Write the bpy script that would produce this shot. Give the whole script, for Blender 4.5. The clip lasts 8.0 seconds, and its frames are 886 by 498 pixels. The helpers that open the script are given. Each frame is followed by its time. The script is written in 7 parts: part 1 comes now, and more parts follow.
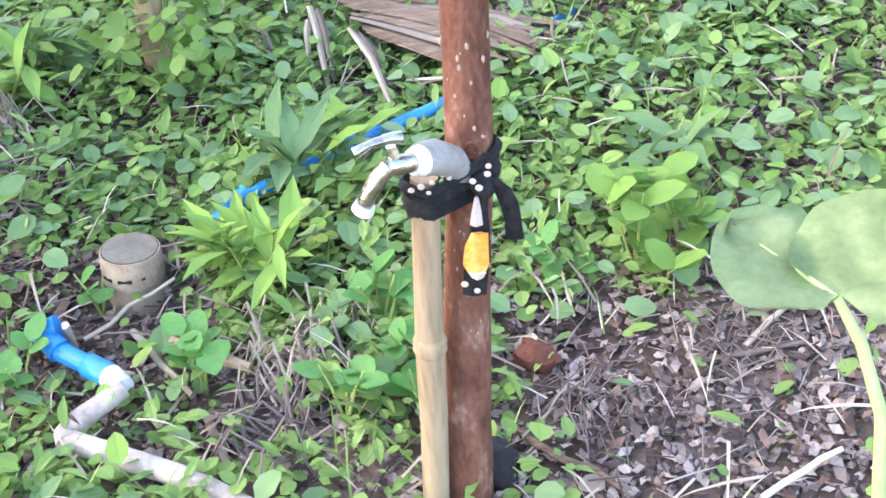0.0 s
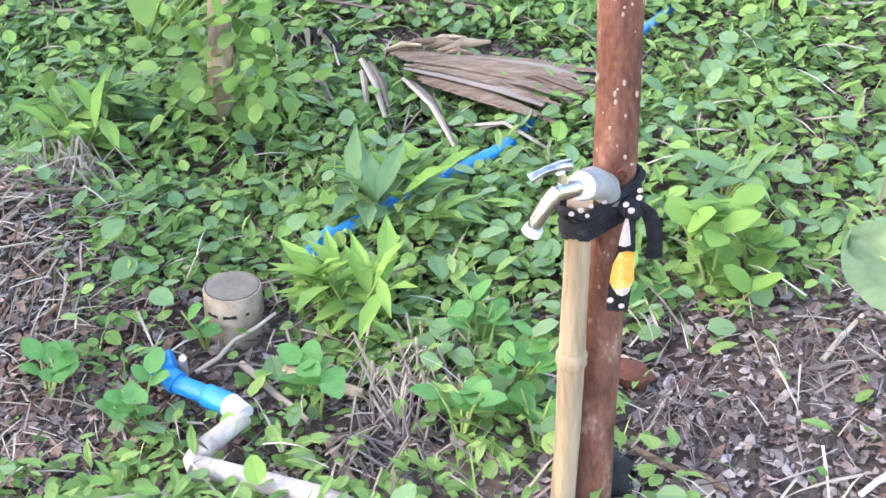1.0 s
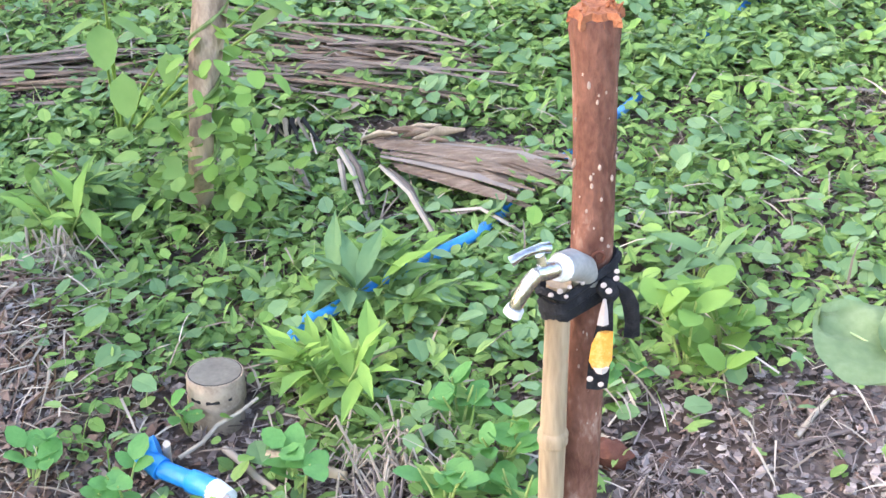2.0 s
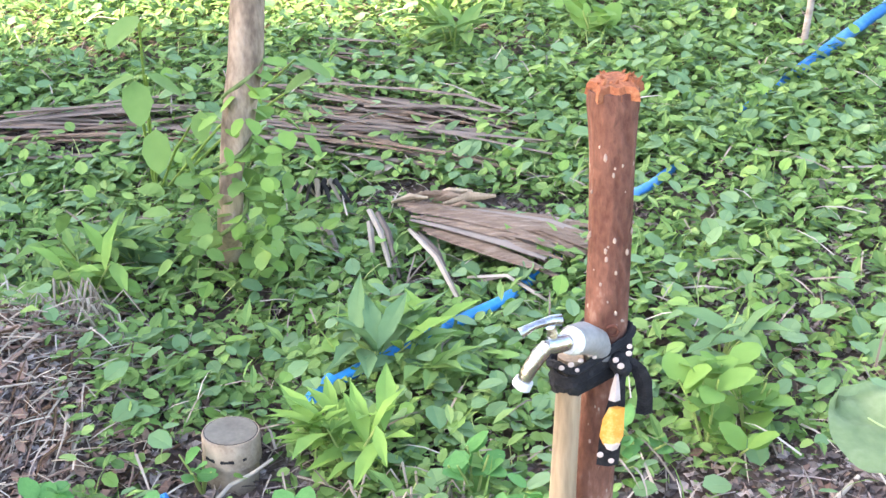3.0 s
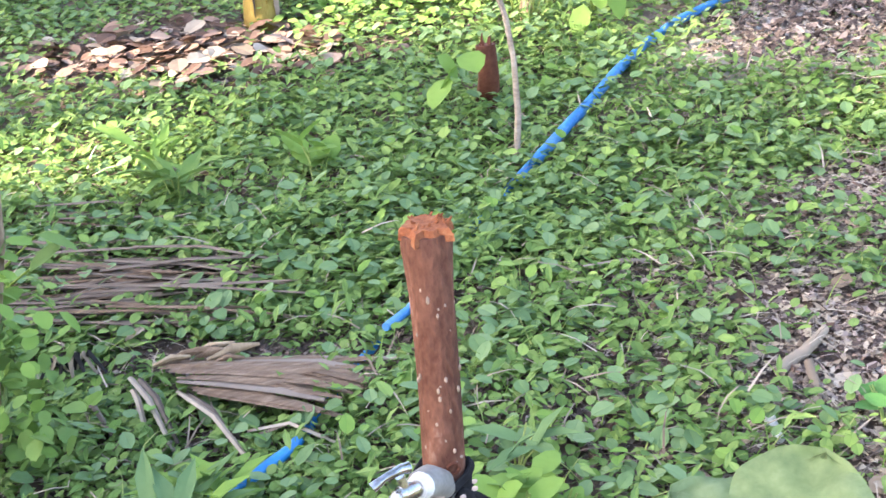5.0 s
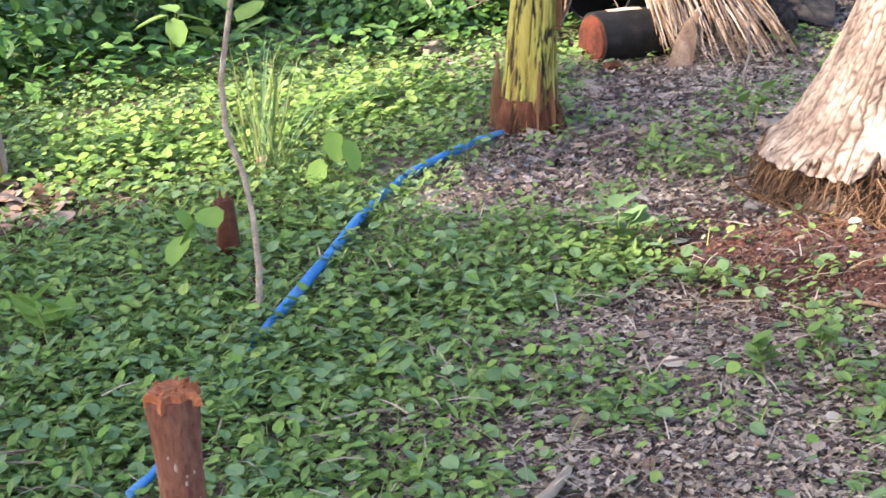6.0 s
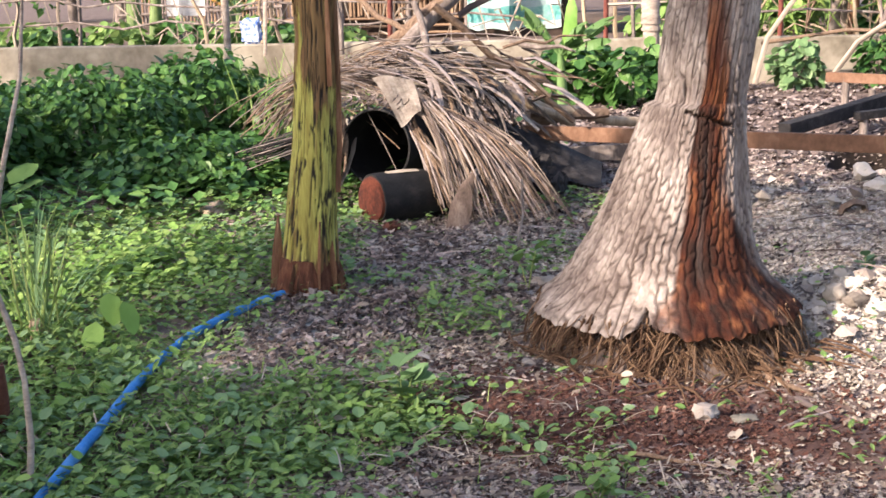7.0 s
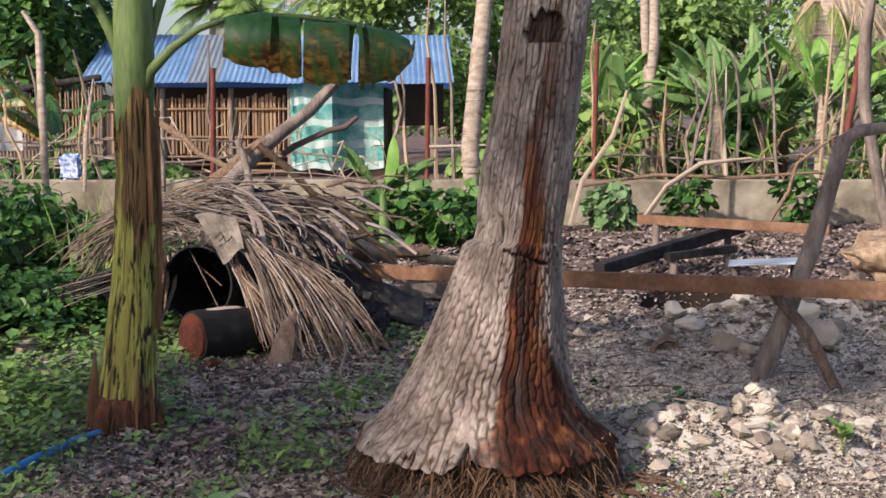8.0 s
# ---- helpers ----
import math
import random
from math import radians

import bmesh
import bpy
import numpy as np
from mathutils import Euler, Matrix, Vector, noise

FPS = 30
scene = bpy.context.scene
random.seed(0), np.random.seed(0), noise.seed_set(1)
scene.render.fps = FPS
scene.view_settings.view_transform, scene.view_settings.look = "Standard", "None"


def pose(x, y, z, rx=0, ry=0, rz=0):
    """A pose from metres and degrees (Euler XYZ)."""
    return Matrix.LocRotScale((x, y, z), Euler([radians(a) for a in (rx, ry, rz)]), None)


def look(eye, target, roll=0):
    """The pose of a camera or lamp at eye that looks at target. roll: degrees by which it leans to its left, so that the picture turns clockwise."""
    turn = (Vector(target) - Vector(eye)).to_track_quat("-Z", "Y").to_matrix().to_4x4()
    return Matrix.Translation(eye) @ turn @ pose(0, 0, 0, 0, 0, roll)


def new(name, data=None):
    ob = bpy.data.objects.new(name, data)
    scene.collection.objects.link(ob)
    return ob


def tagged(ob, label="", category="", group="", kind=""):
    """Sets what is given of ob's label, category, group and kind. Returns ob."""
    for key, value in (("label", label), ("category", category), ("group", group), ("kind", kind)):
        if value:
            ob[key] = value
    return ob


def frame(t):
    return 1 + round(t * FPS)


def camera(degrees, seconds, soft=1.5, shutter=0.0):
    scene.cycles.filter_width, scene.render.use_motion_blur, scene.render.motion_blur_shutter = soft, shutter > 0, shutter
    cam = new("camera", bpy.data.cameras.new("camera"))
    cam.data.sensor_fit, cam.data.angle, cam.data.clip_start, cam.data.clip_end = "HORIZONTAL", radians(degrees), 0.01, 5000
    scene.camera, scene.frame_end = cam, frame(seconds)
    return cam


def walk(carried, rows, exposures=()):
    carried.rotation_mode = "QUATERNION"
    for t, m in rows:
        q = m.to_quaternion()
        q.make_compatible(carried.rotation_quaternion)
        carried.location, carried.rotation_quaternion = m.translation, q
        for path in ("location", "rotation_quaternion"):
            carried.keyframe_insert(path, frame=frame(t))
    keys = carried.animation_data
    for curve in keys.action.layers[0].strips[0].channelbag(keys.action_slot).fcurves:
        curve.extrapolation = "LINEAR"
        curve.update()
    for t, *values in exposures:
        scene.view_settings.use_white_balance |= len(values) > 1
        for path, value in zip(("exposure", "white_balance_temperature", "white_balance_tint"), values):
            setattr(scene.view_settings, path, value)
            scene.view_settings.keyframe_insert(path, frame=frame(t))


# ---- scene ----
cam = camera(36.2, 8.0, shutter=0.12)

PATH = [
    (0, (0.318, 0.061, 1.245), (0.087, 1.662, 0.069), -5.1),
    (0.5, (0.122, -0.049, 1.276), (0.014, 1.598, 0.148), -3.8),
    (1, (0.067, -0.089, 1.304), (-0.042, 1.57, 0.193), -3.8),
    (1.5, (0.058, -0.106, 1.317), (-0.048, 1.578, 0.244), -3.9),
    (2, (0.055, -0.126, 1.322), (-0.006, 1.602, 0.317), -3.6),
    (3.3, (0.132, -0.11, 1.32), (-0.024, 1.66, 0.403), -2.4),
    (3.5, (0.154, -0.114, 1.304), (-0.013, 1.655, 0.386), -2.4),
    (4, (0.095, -0.118, 1.341), (0.048, 1.668, 0.443), -3.0),
    (4.2, (0.047, -0.116, 1.348), (0.094, 1.678, 0.465), -3.0),
    (5.3, (-0.061, -0.075, 1.366), (0.385, 1.729, 0.627), -4.6),
    (5.5, (-0.062, -0.079, 1.37), (0.461, 1.719, 0.669), -4.0),
    (6, (-0.059, -0.08, 1.373), (0.679, 1.676, 0.766), -2.7),
    (6.5, (-0.059, -0.094, 1.384), (0.843, 1.618, 0.878), -1.7),
    (7, (-0.062, -0.097, 1.384), (0.99, 1.558, 0.991), -1.2),
    (7.5, (-0.072, -0.114, 1.382), (1.112, 1.472, 1.094), -0.5),
    (8, (-0.08, -0.126, 1.381), (1.201, 1.398, 1.188), 0.0),
]
walk(cam, [(t, look(eye, target, roll)) for t, eye, target, roll in PATH],
     [(0, 3.55, 6600, 17), (2.0, 3.45, 6650, 16), (4.0, 3.48, 6600, 17), (5.5, 2.66, 6550, 17), (6.5, 2.0, 6350, 20), (7.2, 1.36, 6200, 18), (8, 0.66, 6100, 17)])

# ---- light ----
SUN_AZ, SUN_EL = math.atan2(-0.996, -0.08), radians(30)
world = bpy.data.worlds.new("sky")
scene.world = world
world.use_nodes = True
wn = world.node_tree.nodes
sky = wn.new("ShaderNodeTexSky")
sky.sky_type, sky.sun_disc = "NISHITA", False
sky.sun_elevation, sky.sun_rotation = SUN_EL, SUN_AZ
sky.air_density, sky.dust_density = 1.0, 3.0
wn["Background"].inputs["Strength"].default_value = 0.125
world.node_tree.links.new(sky.outputs[0], wn["Background"].inputs[0])
sun = new("sun", bpy.data.lights.new("sun", "SUN"))
sun.data.energy, sun.data.angle, sun.data.color = 3.8, radians(1.5), (1.0, 0.86, 0.68)
SUN_WAY = Vector((math.sin(SUN_AZ) * math.cos(SUN_EL), math.cos(SUN_AZ) * math.cos(SUN_EL), math.sin(SUN_EL)))
sun.matrix_world = look(SUN_WAY * 50, (0, 0, 0))

# ---- materials ----
rng = np.random.default_rng(7)


def material(name, stops, scale=20.0, rough=0.8, bump=0.3, stretch=(1, 1, 1), island=0.0, through_light=0.0, metal=0.0, detail=6.0, fine=6.0, spec=0.3, coord="Object"):
    """A surface whose colour runs over the given colours by noise at two scales, with a fine relief."""
    m = bpy.data.materials.new(name)
    m.use_nodes = True
    n, k = m.node_tree.nodes, m.node_tree.links
    out, b = n["Material Output"], n["Principled BSDF"]
    co = n.new("ShaderNodeTexCoord")
    mp = n.new("ShaderNodeMapping")
    mp.inputs["Scale"].default_value = stretch
    k.new(co.outputs[coord], mp.inputs["Vector"])
    a = n.new("ShaderNodeTexNoise")
    a.inputs["Scale"].default_value, a.inputs["Detail"].default_value = scale, detail
    f = n.new("ShaderNodeTexNoise")
    f.inputs["Scale"].default_value, f.inputs["Detail"].default_value = scale * fine, 4
    for x in (a, f):
        k.new(mp.outputs[0], x.inputs["Vector"])
    mix = n.new("ShaderNodeMath")
    mix.operation = "MULTIPLY_ADD"
    k.new(f.outputs[0], mix.inputs[0])
    mix.inputs[1].default_value = 0.45
    k.new(a.outputs[0], mix.inputs[2])
    val = n.new("ShaderNodeMath")
    val.operation = "MULTIPLY_ADD"
    val.inputs[1].default_value, val.inputs[2].default_value = 1.5, -0.58
    k.new(mix.outputs[0], val.inputs[0])
    last = val.outputs[0]
    if island:
        g = n.new("ShaderNodeNewGeometry")
        add = n.new("ShaderNodeMix")
        add.inputs[0].default_value = island
        k.new(last, add.inputs[2])
        k.new(g.outputs["Random Per Island"], add.inputs[3])
        last = add.outputs[0]
    ramp = n.new("ShaderNodeValToRGB")
    e = ramp.color_ramp.elements
    while len(e) < len(stops):
        e.new(0.5)
    for i, c in enumerate(stops):
        e[i].position = i / max(1, len(stops) - 1)
        e[i].color = (*c, 1)
    k.new(last, ramp.inputs[0])
    k.new(ramp.outputs[0], b.inputs["Base Color"])
    b.inputs["Roughness"].default_value, b.inputs["Metallic"].default_value = rough, metal
    b.inputs["Specular IOR Level"].default_value = spec
    if bump:
        bp = n.new("ShaderNodeBump")
        bp.inputs["Strength"].default_value, bp.inputs["Distance"].default_value = bump, 0.01
        k.new(mix.outputs[0], bp.inputs["Height"])
        k.new(bp.outputs[0], b.inputs["Normal"])
    if through_light:
        t = n.new("ShaderNodeBsdfTranslucent")
        k.new(ramp.outputs[0], t.inputs[0])
        s = n.new("ShaderNodeMixShader")
        s.inputs[0].default_value = through_light
        k.new(b.outputs[0], s.inputs[1])
        k.new(t.outputs[0], s.inputs[2])
        k.new(s.outputs[0], out.inputs[0])
    return m


LEAF = material("leaf_green", [(0.078, 0.142, 0.043), (0.152, 0.258, 0.07), (0.215, 0.33, 0.095), (0.295, 0.395, 0.135)], 6, 0.68, 0.25, island=0.6, through_light=0.24, spec=0.16)
LEAF_BLUE = material("leaf_blue_green", [(0.09, 0.16, 0.066), (0.158, 0.265, 0.112), (0.24, 0.345, 0.17)], 9, 0.68, 0.25, island=0.6, through_light=0.2, spec=0.16)
LEAF_LIME = material("leaf_lime", [(0.13, 0.26, 0.05), (0.22, 0.36, 0.085), (0.33, 0.44, 0.13)], 9, 0.65, 0.25, island=0.7, through_light=0.26, spec=0.16)
LEAF_DARK = material("leaf_dark", [(0.012, 0.04, 0.01), (0.035, 0.1, 0.022), (0.08, 0.18, 0.04), (0.2, 0.32, 0.08)], 5, 0.45, 0.15, island=0.6, through_light=0.2)
TREE_LEAF = material("tree_leaf", [(0.05, 0.11, 0.03), (0.13, 0.235, 0.065), (0.24, 0.36, 0.11), (0.4, 0.5, 0.2)], 1.2, 0.5, 0.15, island=0.55, through_light=0.3)
GRASS = material("grass_blade", [(0.1, 0.2, 0.035), (0.24, 0.36, 0.08), (0.45, 0.48, 0.2)], 9, 0.6, 0.1, island=0.8, through_light=0.3)
DRY = material("dry_leaf", [(0.022, 0.015, 0.013), (0.085, 0.062, 0.054), (0.205, 0.16, 0.14), (0.47, 0.4, 0.36)], 12, 0.85, 0.3, island=0.75)
PALE_DRY = material("pale_straw", [(0.09, 0.067, 0.047), (0.235, 0.185, 0.138), (0.4, 0.335, 0.258), (0.57, 0.5, 0.41)], 8, 0.85, 0.4, island=0.7)
STONE = material("limestone", [(0.13, 0.1, 0.085), (0.3, 0.25, 0.21), (0.5, 0.44, 0.37)], 14, 0.9, 0.6, island=0.6)
THATCH = material("dry_thatch", [(0.025, 0.018, 0.013), (0.08, 0.059, 0.044), (0.16, 0.123, 0.096), (0.33, 0.27, 0.215)], 8, 0.9, 0.4, island=0.75)
BARK_RED = material("reddish_bark", [(0.035, 0.012, 0.008), (0.105, 0.04, 0.025), (0.19, 0.085, 0.056), (0.38, 0.26, 0.2)], 26, 0.8, 0.9, stretch=(1, 1, 0.45))
BAMBOO = material("dry_bamboo", [(0.13, 0.092, 0.058), (0.34, 0.255, 0.163), (0.5, 0.4, 0.275)], 24, 0.6, 0.3, stretch=(1, 1, 0.12))
PVC = material("blue_pvc", [(0.0, 0.12, 0.36), (0.008, 0.22, 0.58), (0.04, 0.3, 0.66)], 16, 0.35, 0.08, spec=0.5)
PVC_DUSTY = material("dusty_blue_hose", [(0.01, 0.11, 0.3), (0.03, 0.2, 0.52), (0.12, 0.3, 0.55)], 12, 0.5, 0.1)
PIPE_GREY = material("old_grey_pipe", [(0.2, 0.16, 0.13), (0.42, 0.36, 0.3), (0.6, 0.55, 0.48)], 18, 0.8, 0.3)
CLAY = material("buff_clay", [(0.16, 0.115, 0.078), (0.31, 0.24, 0.17), (0.42, 0.345, 0.25)], 30, 0.9, 0.3)
LID = material("grey_lid", [(0.1, 0.088, 0.066), (0.16, 0.143, 0.11), (0.24, 0.21, 0.165)], 22, 0.9, 0.2)
CHROME = material("worn_chrome", [(0.12, 0.11, 0.1), (0.42, 0.42, 0.42), (0.75, 0.75, 0.75)], 45, 0.22, 0.15, metal=1.0, spec=0.6)
GREY_PVC = material("grey_plastic", [(0.15, 0.145, 0.14), (0.24, 0.235, 0.225), (0.34, 0.33, 0.31)], 30, 0.55, 0.15)
WHITE_PLASTIC = material("grimy_white_plastic", [(0.45, 0.45, 0.44), (0.72, 0.72, 0.7), (0.82, 0.82, 0.8)], 30, 0.4, 0.1)
BLACK_CLOTH = material("black_cloth", [(0.004, 0.004, 0.005), (0.012, 0.012, 0.014), (0.03, 0.03, 0.032)], 60, 0.95, 0.5)
DOT = material("pale_dot", [(0.42, 0.34, 0.31), (0.6, 0.5, 0.45)], 60, 0.9, 0.2)
ORANGE = material("orange_cloth", [(0.5, 0.2, 0.03), (0.66, 0.3, 0.05), (0.75, 0.5, 0.2)], 60, 0.9, 0.3)
CUT_WOOD = material("cut_wood", [(0.1, 0.032, 0.015), (0.28, 0.095, 0.04), (0.42, 0.19, 0.095)], 40, 0.9, 0.8)
GREY_WOOD = material("weathered_wood", [(0.06, 0.048, 0.04), (0.17, 0.138, 0.118), (0.34, 0.29, 0.25)], 14, 0.9, 0.9, stretch=(1, 1, 0.3))
PLANK = material("brown_plank", [(0.07, 0.035, 0.02), (0.16, 0.085, 0.05), (0.28, 0.17, 0.11)], 7, 0.8, 0.4)
CHAR_AND_SHADE = material("char_and_shade", [(0.007, 0.006, 0.006), (0.022, 0.02, 0.02), (0.065, 0.058, 0.056)], 14, 0.9, 0.7)
BLACK_DRUM = material("black_drum", [(0.004, 0.004, 0.004), (0.01, 0.01, 0.01), (0.03, 0.026, 0.024)], 14, 0.7, 0.3)
RUST = material("rust", [(0.012, 0.005, 0.004), (0.055, 0.014, 0.008), (0.12, 0.032, 0.016), (0.2, 0.075, 0.04)], 9, 0.9, 0.7)
BANANA_GREEN = material("banana_stem_green", [(0.06, 0.05, 0.02), (0.075, 0.115, 0.036), (0.13, 0.19, 0.06), (0.23, 0.28, 0.12)], 5, 0.55, 0.25, stretch=(3, 3, 0.6))
CONCRETE = material("old_concrete", [(0.07, 0.06, 0.042), (0.18, 0.155, 0.115), (0.29, 0.26, 0.2), (0.4, 0.365, 0.29)], 2.2, 0.95, 0.4)
TIN = material("blue_tin", [(0.16, 0.3, 0.5), (0.25, 0.43, 0.68), (0.38, 0.54, 0.74)], 1.5, 0.45, 0.1, spec=0.5)
TIN_GREY = material("grey_tin", [(0.25, 0.3, 0.36), (0.38, 0.44, 0.5)], 1.5, 0.45, 0.1, spec=0.5)
SLAT = material("bamboo_slat", [(0.07, 0.042, 0.025), (0.2, 0.125, 0.072), (0.34, 0.235, 0.15)], 4, 0.8, 0.3, stretch=(1, 1, 0.3), island=0.5)
DARK_IN = material("dark_infill", [(0.02, 0.014, 0.01), (0.06, 0.04, 0.03)], 3, 0.9, 0.2)
TEAL = material("teal_tarpaulin", [(0.05, 0.3, 0.29), (0.14, 0.48, 0.45), (0.38, 0.68, 0.62), (0.6, 0.78, 0.74)], 5, 0.6, 0.2)
PALE_TEAL = material("pale_tarpaulin", [(0.6, 0.78, 0.75), (0.75, 0.87, 0.84)], 3, 0.6, 0.2)
RED_POST = material("red_steel_post", [(0.05, 0.016, 0.012), (0.13, 0.034, 0.024), (0.22, 0.08, 0.05)], 9, 0.7, 0.2)
TRUNK_PALE = material("pale_trunk", [(0.14, 0.1, 0.075), (0.32, 0.26, 0.21), (0.5, 0.43, 0.36)], 12, 0.9, 0.4, stretch=(1, 1, 2.5))
SACK = material("blue_white_sack", [(0.03, 0.08, 0.3), (0.06, 0.14, 0.42), (0.6, 0.64, 0.7), (0.75, 0.77, 0.8)], 26, 0.8, 0.2)
FIBRE = material("root_fibre", [(0.035, 0.018, 0.01), (0.1, 0.055, 0.03), (0.26, 0.17, 0.1)], 18, 0.95, 0.4, island=0.7)
VEIN = material("pale_vein", [(0.3, 0.42, 0.16), (0.42, 0.52, 0.24)], 20, 0.6, 0.1)
BIG_LEAF = material("broad_leaf", [(0.13, 0.2, 0.085), (0.21, 0.29, 0.13), (0.3, 0.38, 0.2)], 16, 0.55, 0.3, through_light=0.35)

# ---- helpers for shapes ----


def thing(name, loc, label, category, group="", kind=""):
    ob = new(name)
    ob.location = loc
    ob.empty_display_size = 0.05
    return tagged(ob, label, category, group, kind)


def root_of(ob):
    while ob.parent:
        ob = ob.parent
    return ob


def part(name, bm, mat, parent=None, label="", local=False, smooth=True):
    """Links a bmesh, given in world places (or in the thing's own, if local), as one mesh under a thing or part."""
    if parent is not None and not local:
        bmesh.ops.translate(bm, vec=-Vector(root_of(parent).location), verts=bm.verts)
    me = bpy.data.meshes.new(name)
    bm.to_mesh(me)
    bm.free()
    if smooth:
        me.polygons.foreach_set("use_smooth", [True] * len(me.polygons))
        me.set_sharp_from_angle(angle=radians(48))
    me.materials.append(mat)
    ob = new(name, me)
    ob.parent = parent
    if label:
        ob["label"] = label
    return ob


def tube(points, radii, segs=10, caps=True, bm=None, wobble=0.0):
    """A round bar along the points."""
    bm = bm or bmesh.new()
    pts = [Vector(p) for p in points]
    rr = [radii] * len(pts) if not hasattr(radii, "__len__") else radii
    rings, up = [], None
    for i, p in enumerate(pts):
        d = (pts[min(i + 1, len(pts) - 1)] - pts[max(i - 1, 0)]).normalized()
        if up is None:
            up = d.orthogonal().normalized()
        up = (up - d * up.dot(d)).normalized()
        side = d.cross(up)
        ring = []
        for s in range(segs):
            a = 2 * math.pi * s / segs
            r = rr[i] * (1 + wobble * noise.noise((p + up * math.cos(a) + side * math.sin(a)) * 7))
            ring.append(bm.verts.new(p + (up * math.cos(a) + side * math.sin(a)) * r))
        rings.append(ring)
    for a, b in zip(rings, rings[1:]):
        for s in range(segs):
            bm.faces.new((a[s], a[(s + 1) % segs], b[(s + 1) % segs], b[s]))
    if caps:
        bm.faces.new(rings[0][::-1])
        bm.faces.new(rings[-1])
    return bm


def box(size, m=None, bevel=0.0, bm=None):
    """A block with softened edges, centred on the pose m."""
    b = bmesh.new()
    bmesh.ops.create_cube(b, size=1)
    bmesh.ops.scale(b, vec=size, verts=b.verts)
    if bevel:
        bmesh.ops.bevel(b, geom=b.edges[:], offset=bevel, segments=2, affect="EDGES")
    if m is not None:
        b.transform(m)
    return b


def beam_between(p, q, wide, high, bevel=0.006, roll=0.0):
    """A squared timber from p to q."""
    p, q = Vector(p), Vector(q)
    m = look((p + q) / 2, q, roll)
    return box((wide, high, (q - p).length), m, bevel)


def bent(p, q, n=6, sag=0.0, wave=0.02, seed=0):
    """Places along a slightly crooked line from p to q."""
    p, q = Vector(p), Vector(q)
    r = random.Random(seed)
    out = []
    for i in range(n + 1):
        s = i / n
        v = p.lerp(q, s) + Vector((0, 0, -4 * sag * s * (1 - s)))
        if 0 < i < n:
            v += Vector((r.uniform(-1, 1), r.uniform(-1, 1), r.uniform(-1, 1))) * wave
        out.append(v)
    return out


def joined(name, verts, faces, mat, label, category, kind="stuff", smooth=False):
    """Many small pieces as one mesh."""
    me = bpy.data.meshes.new(name)
    verts = np.asarray(verts, np.float32)
    me.vertices.add(len(verts))
    me.vertices.foreach_set("co", verts.ravel())
    faces = np.asarray(faces, np.int32)
    n, w = faces.shape
    me.loops.add(n * w)
    me.loops.foreach_set("vertex_index", faces.ravel())
    me.polygons.add(n)
    me.polygons.foreach_set("loop_start", np.arange(0, n * w, w, dtype=np.int32))
    me.polygons.foreach_set("use_smooth", np.full(n, smooth))
    me.update(calc_edges=True)
    me.materials.append(mat)
    ob = new(name, me)
    if label:
        tagged(ob, label, category, kind=kind)
    return ob


def spread(shape, faces, places, sizes, yaw, tilt, lean=None, flat=1.0):
    """Copies of one small shape, scaled, tilted about their own axis and turned, as arrays of corners and faces."""
    shape, faces = np.asarray(shape, float), np.asarray(faces, int)
    n, k = len(places), len(shape)
    s = np.asarray(sizes).reshape(-1, 1)
    x, y, z = (shape[None, :, i] * s for i in range(3))
    ct, st = np.cos(tilt)[:, None], np.sin(tilt)[:, None]
    y, z = y * ct - z * st, y * st + z * ct
    if lean is not None:
        cl, sl = np.cos(lean)[:, None], np.sin(lean)[:, None]
        x, z = x * cl + z * sl, -x * sl + z * cl
    cy, sy = np.cos(yaw)[:, None], np.sin(yaw)[:, None]
    x, y = x * cy - y * sy, x * sy + y * cy
    v = np.stack([x, y, z], 2) + np.asarray(places)[:, None, :]
    f = faces[None] + (np.arange(n) * k)[:, None, None]
    return v.reshape(-1, 3), f.reshape(-1, faces.shape[1])


# an oval leaf one unit long, growing along y from the origin, folded at its midrib and drooping at the tip
OVAL = [(0, 0, 0), (-0.31, 0.2, 0.06), (-0.38, 0.52, 0.05), (-0.22, 0.85, 0.0), (0, 1, -0.07), (0.22, 0.85, 0.0), (0.38, 0.52, 0.05), (0.31, 0.2, 0.06), (0, 0.5, -0.01)]
OVAL_F = [(0, 8, 1), (1, 8, 2), (2, 8, 3), (3, 8, 4), (4, 8, 5), (5, 8, 6), (6, 8, 7), (7, 8, 0)]
PLAIN_LEAF = [(0, 0, 0), (-0.34, 0.42, 0.05), (0, 1, -0.08), (0.34, 0.42, 0.05), (0, 0.45, -0.01)]
PLAIN_LEAF_F = [(0, 4, 1), (1, 4, 2), (2, 4, 3), (3, 4, 0)]
LANCE = [(0, 0, 0), (-0.1, 0.3, 0.03), (-0.11, 0.6, 0.02), (0, 1, -0.16), (0.11, 0.6, 0.02), (0.1, 0.3, 0.03), (0, 0.45, -0.01)]
LANCE_F = [(0, 6, 1), (1, 6, 2), (2, 6, 3), (3, 6, 4), (4, 6, 5), (5, 6, 0)]
BLADE = [(-0.02, 0, 0), (0.02, 0, 0), (-0.018, 0.45, 0.02), (0.018, 0.45, 0.02), (-0.01, 0.8, -0.06), (0.01, 0.8, -0.06), (0, 1, -0.2)]
BLADE_F = [(0, 1, 3), (0, 3, 2), (2, 3, 5), (2, 5, 4), (4, 5, 6)]
CHIP = [(-0.22, -0.6, 0.16), (0.16, -0.42, -0.05), (0.3, 0.05, 0.14), (0.1, 0.65, -0.04), (-0.2, 0.38, 0.18), (-0.34, -0.02, -0.04)]
